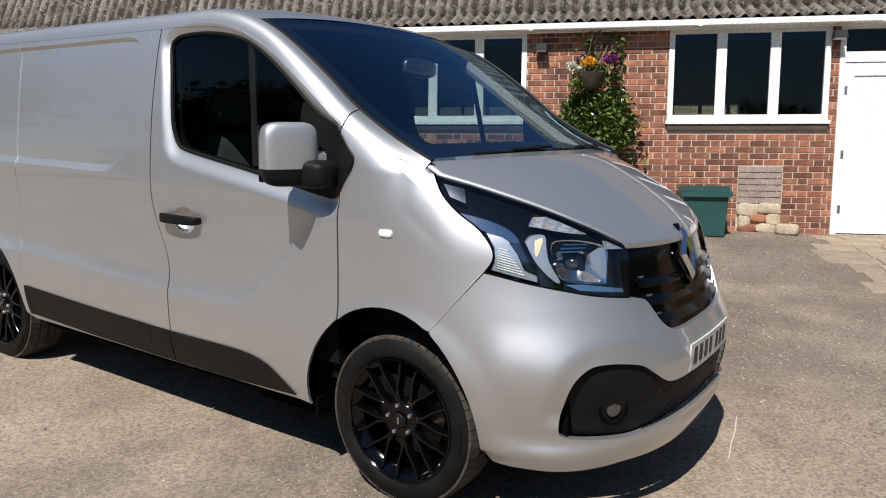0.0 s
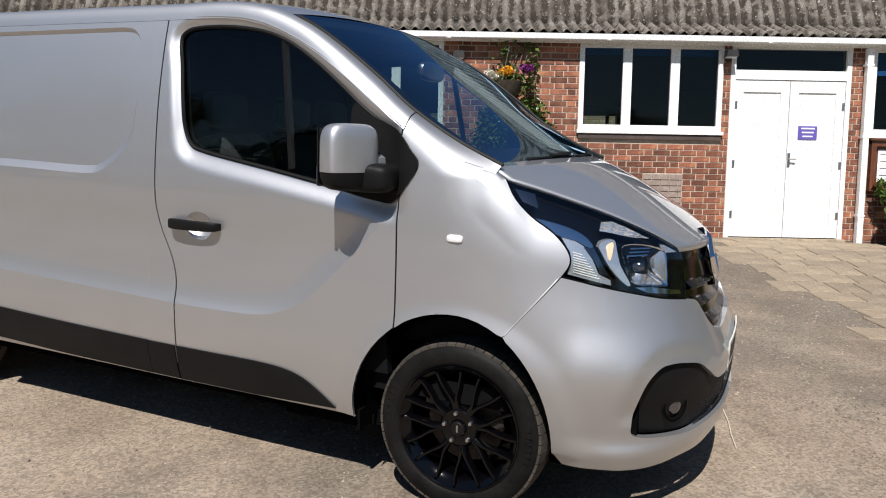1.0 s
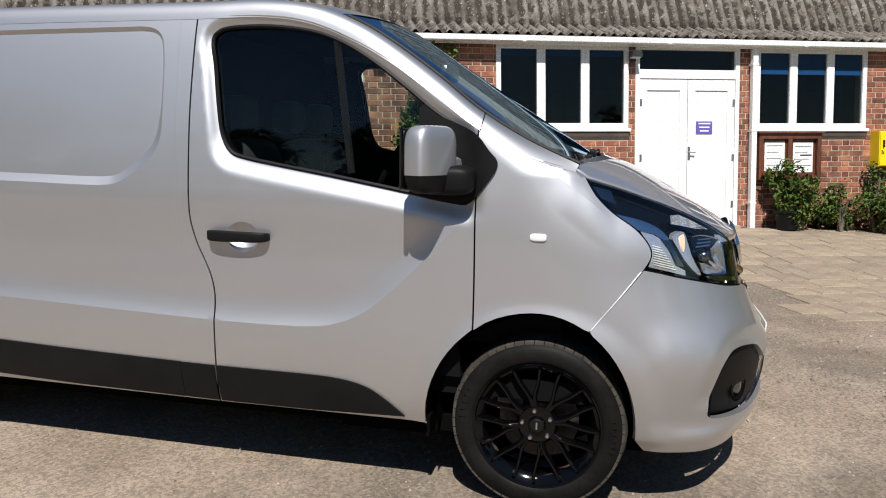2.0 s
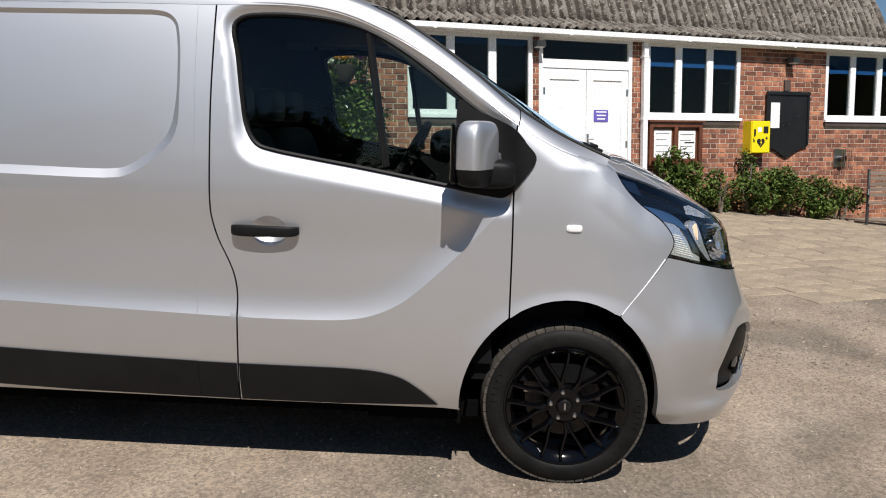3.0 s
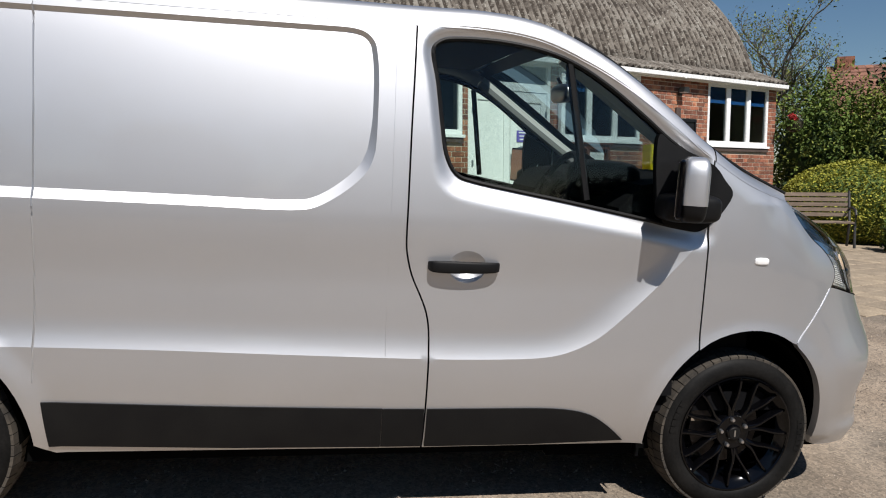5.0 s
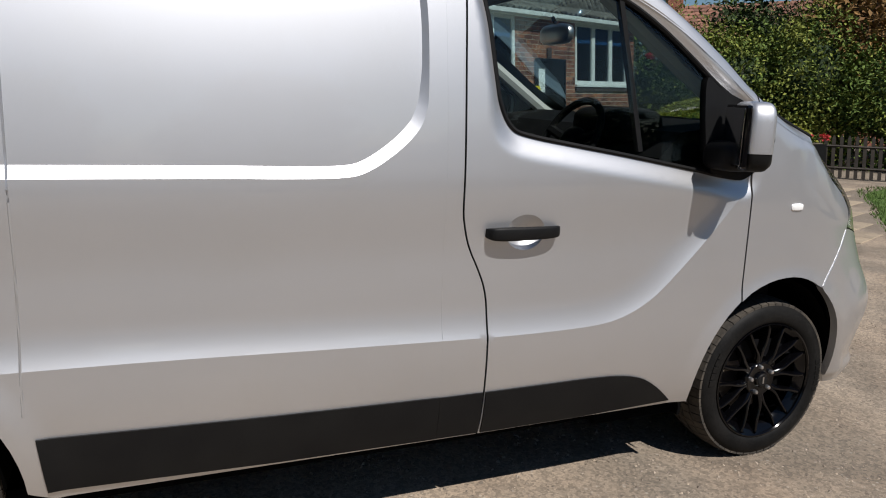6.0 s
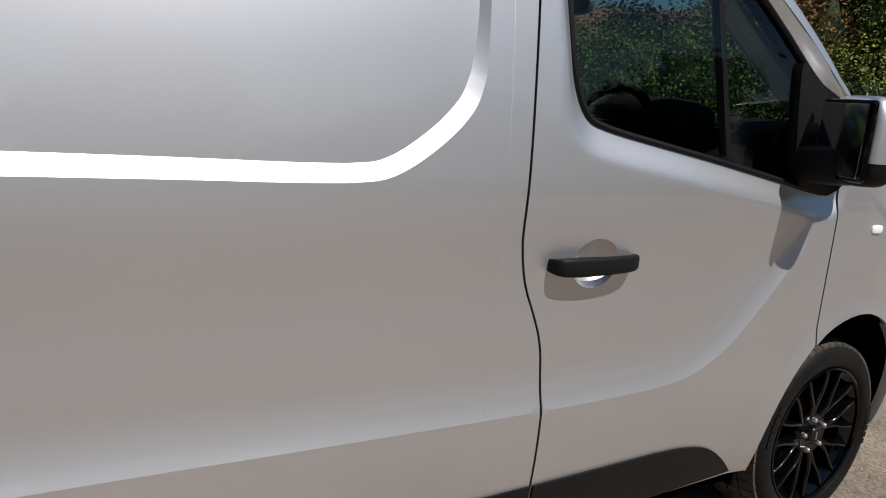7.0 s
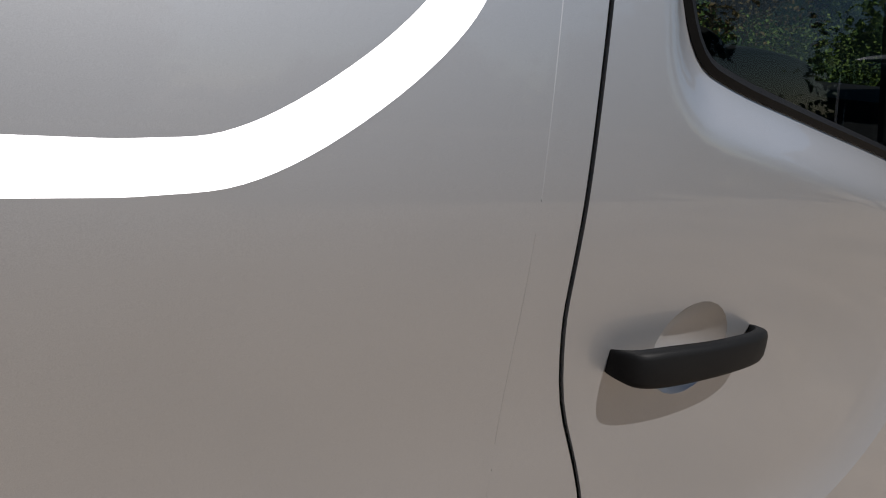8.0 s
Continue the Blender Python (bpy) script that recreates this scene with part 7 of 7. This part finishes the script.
def cottage():
    c = thing("distant_house", pose(19.4, 15.2, 0.45, 0, 0, -30), "house with a terracotta tiled roof behind the hedge", "house")
    part("wall", boxes((-5, 2, 0, 6, -2, 2.6)), BRICK_FIELD, c)
    rows = []
    verts, faces = [], []
    for i in range(16):
        y0, y1 = -0.4 + 3.4 * i / 16, -0.4 + 3.4 * (i + 1.15) / 16
        z0, z1 = 2.5 + 2.3 * i / 16 + 0.04, 2.5 + 2.3 * (i + 1.15) / 16
        for j in range(30):
            x0 = -5.4 + 10.8 * j / 44
            k = len(verts)
            verts += [(x0, y0, z0), (x0 + 0.235, y0, z0), (x0 + 0.235, y1, z1), (x0, y1, z1), (x0, y0, z0 - 0.03), (x0 + 0.235, y0, z0 - 0.03)]
            faces += [(k, k + 1, k + 2, k + 3), (k + 4, k + 5, k + 1, k)]
    tagged(raw("roof_tiles", verts, faces, TERRACOTTA, c, "weathered terracotta tiles"), kind="stuff")
    bm = bmesh.new()
    prism(bm, [(-0.38, 2.46), (3.0, 4.78), (6.4, 2.46)], -5.35, 1.9)
    bmesh.ops.transform(bm, matrix=pose(0, 0, 0, 0, 0, 90) @ Matrix.Scale(-1, 4, (0, 1, 0)), verts=bm.verts)
    part("roof", bm, TERRACOTTA, c)
    part("chimney", boxes((-5.1, -4.55, 2.7, 3.3, 4.2, 5.1)), BRICK_FIELD, c, "", bevel=0.02)


cottage()
tree("budding_tree", (9.6, 14.9), 7.8, 1.0, 6000, 0.035, LEAF_LIGHT, "nearly bare tree in first yellow-green leaf", 101, bare=0.6, trunk=0.10, taper=0.6)
tree("budding_tree", (13.2, 16.5), 6.9, 0.95, 3600, 0.035, LEAF_LIGHT, "slender tree in first leaf behind the hedge", 102, bare=0.6, trunk=0.10, taper=0.6)
tree("budding_tree", (15.6, 14.6), 6.4, 0.95, 3600, 0.035, LEAF_LIGHT, "slender tree in first leaf by the far house", 106, bare=0.6, trunk=0.10, taper=0.6)
tree("dark_tree", (18.5, 9.6), 6.8, 0.8, 6500, 0.13, LEAF_DARK, "dark spreading tree behind the garden", 103, trunk=0.2)
tree("rusty_tree", (16.6, 12.4), 6.6, 0.9, 9000, 0.09, LEAF_RUST, "broad tree with rust-brown young leaves", 107, trunk=0.18)
tree("dark_tree", (15.0, 13.5), 6.0, 0.8, 7000, 0.09, LEAF_DARK, "dark leafy tree beside the far house", 108, trunk=0.16)
tree("rusty_tree", (13.6, 10.4), 6.6, 0.9, 9000, 0.08, LEAF_RUST, "broad tree with rust-brown leaves in the hedge", 109, trunk=0.16)
tree("dark_tree", (16.2, 9.6), 7.2, 0.9, 8000, 0.10, LEAF_DARK, "tall dark tree behind the hedge", 121, trunk=0.18)
tree("dark_tree", (20.5, 21.0), 7.4, 1.0, 8000, 0.13, LEAF, "green tree beyond the tiled roof", 122, trunk=0.2)
tree("rusty_tree", (18.6, 5.6), 5.2, 0.9, 6000, 0.10, LEAF_RUST, "tree with rust-brown young leaves", 104, trunk=0.16)
tree("dark_tree", (20.5, 1.5), 7.0, 0.8, 6500, 0.14, LEAF_DARK, "dark spreading tree at the end of the garden", 105, trunk=0.2)
# unseen trees, hedge and low wall added across the lane to shape what glass and paint reflect
for k, (x, y, h) in enumerate(((-15, -13, 9.0), (-9.5, -15, 6.6), (-4, -14, 6.0), (1.5, -15.5, 6.8), (7, -14, 6.2), (12.5, -13, 7.5), (17, -8, 8.0), (-18, -6, 9.5), (-17, -1, 9.0))):
    tree("lane_tree", (x, y), h, 0.85, 8000, 0.18, LEAF_DARK if k % 2 else LEAF, "unseen leafy tree added across the lane for reflections", 110 + k, trunk=0.24, group="trees across the lane", fork=0.3)
for k in range(9):
    bush("lane_hedge", (-17 + 4.2 * k, -12.0 + (k % 3) * 0.5), (2.4, 1.2, 1.5), 2600, 0.16, LEAF_DARK if k % 2 else LEAF, "unseen hedge added across the lane for reflections", "hedge", seed=130 + k, lumps=14, group="hedge across the lane")
nb = thing("neighbour_wall", HALL, "sunlit buff brick wall beyond the back windows", "wall")
part("wall", boxes((-14.0, 8.0, 13.6, 13.9, -0.5, 4.6)), BUFF_BRICK, nb)
wallb = thing("boundary_wall", None, "unseen low pale brick wall added for reflections", "wall")
part("wall", boxes((-8.0, 9.0, -9.2, -8.95, -0.9, 0.62)), PALE_BRICK, wallb)
part("coping", boxes((-8.05, 9.05, -9.26, -8.89, 0.625, 0.69)), STONE, wallb, "", bevel=0.01)


# ---- litter on the ground ----
def straw():
    s = thing("dry_straw", None, "thin pale dry straw lying on the gravel", "straw")
    bm = bmesh.new()
    pts = [(0.86, 0.80), (0.90, 0.60), (0.92, 0.44), (0.95, 0.28)]
    tube(bm, [(a, b, ground_z(a, b) + 0.006) for a, b in pts], 0.0035, 5)
    part("stalk", bm, STRAW, s)


straw()
# ---- bricks of the hall front, in Flemish bond ----
def brick_mesh(length):
    bm = bmesh.new()
    box(bm, 0.0, length, 0.0015, 0.03, 0.0, 0.0655)
    for v in bm.verts:
        if v.co.y < 0.01:
            v.co.x += 0.0025 if v.co.x < length / 2 else -0.0025
            v.co.z += 0.0025 if v.co.z < 0.03 else -0.0025
    me = bpy.data.meshes.new("brick")
    bm.to_mesh(me)
    bm.free()
    me.materials.append(BRICK)
    return me


def lay_bricks():
    rng = random.Random(11)
    holes = [(a - 0.004, b + 0.004, SILL_Z - 0.10, HEAD_Z) for a, b in BAYS.values()] + [(DOOR[0] - 0.004, DOOR[1] + 0.004, 0.0, HEAD_Z), (0.86, 1.37, 0.3, 1.40)]
    near, rest = [], []
    course = 0
    z = 0.14
    while z < EAVE_Z - 0.05:
        u, head = WALL_START + (0.0 if course % 2 else 0.05625), course % 2 == 0
        while u < WALL_END - 0.02:
            length = 0.1025 if head else 0.215
            pieces = [(u, min(u + length, WALL_END))]
            for a, b, lo, hi in holes:
                if z + 0.06 > lo and z < hi:
                    cut = []
                    for p, q in pieces:
                        if q <= a or p >= b:
                            cut.append((p, q))
                        else:
                            if p < a - 0.025:
                                cut.append((p, a))
                            if q > b + 0.025:
                                cut.append((b, q))
                    pieces = cut
            for p, q in pieces:
                ok = 0.02 < q - p
                if ok and -0.3 < p < 1.9 and 0.45 < z < 1.9 and abs(q - p - length) < 1e-6 and len(near) < 300:
                    near.append((p, z, length))
                elif ok:
                    rest.append((p, q, z))
            u += length + 0.01
            head = not head
        z += 0.075
        course += 1
    verts, faces = [], []
    for p, q, z in rest:
        d = rng.uniform(0.0, 0.003)
        t = rng.uniform(-0.0012, 0.0012)
        k = len(verts)
        for y, e in ((d, 0.0025), (0.02, 0.0)):
            verts += [(p + e, y, z + e + t), (q - e, y, z + e), (q - e, y, z + 0.0655 - e), (p + e, y, z + 0.0655 - e + t)]
        faces += [(k, k + 1, k + 2, k + 3), (k + 4, k, k + 3, k + 7), (k + 1, k + 5, k + 6, k + 2), (k + 3, k + 2, k + 6, k + 7), (k + 4, k + 5, k + 1, k)]
    # the end wall round the corner
    z, course = 0.14, 0
    while z < EAVE_Z - 0.05:
        v = 0.02 + (0.11 if course % 2 else 0.0)
        while v < 7.9:
            length = 0.215
            k = len(verts)
            x = WALL_END
            verts += [(x, v, z), (x, v + length, z), (x, v + length, z + 0.0655), (x, v, z + 0.0655)]
            verts += [(x - 0.02, v, z), (x - 0.02, v + length, z), (x - 0.02, v + length, z + 0.0655), (x - 0.02, v, z + 0.0655)]
            faces += [(k, k + 1, k + 2, k + 3), (k + 4, k, k + 3, k + 7), (k + 1, k + 5, k + 6, k + 2), (k + 3, k + 2, k + 6, k + 7), (k + 4, k + 5, k + 1, k)]
            v += length + 0.01
        z += 0.075
        course += 1
    tagged(raw("brickwork", verts, faces, BRICK_FIELD, hall, "red and brown facing bricks"), kind="stuff")
    meshes = {length: brick_mesh(length) for length in (0.215, 0.1025)}
    for p, z, length in near:
        ob = new("brick", meshes[length])
        ob.parent = hall
        ob.location = (p, rng.uniform(-0.0015, 0.001), z)


lay_bricks()
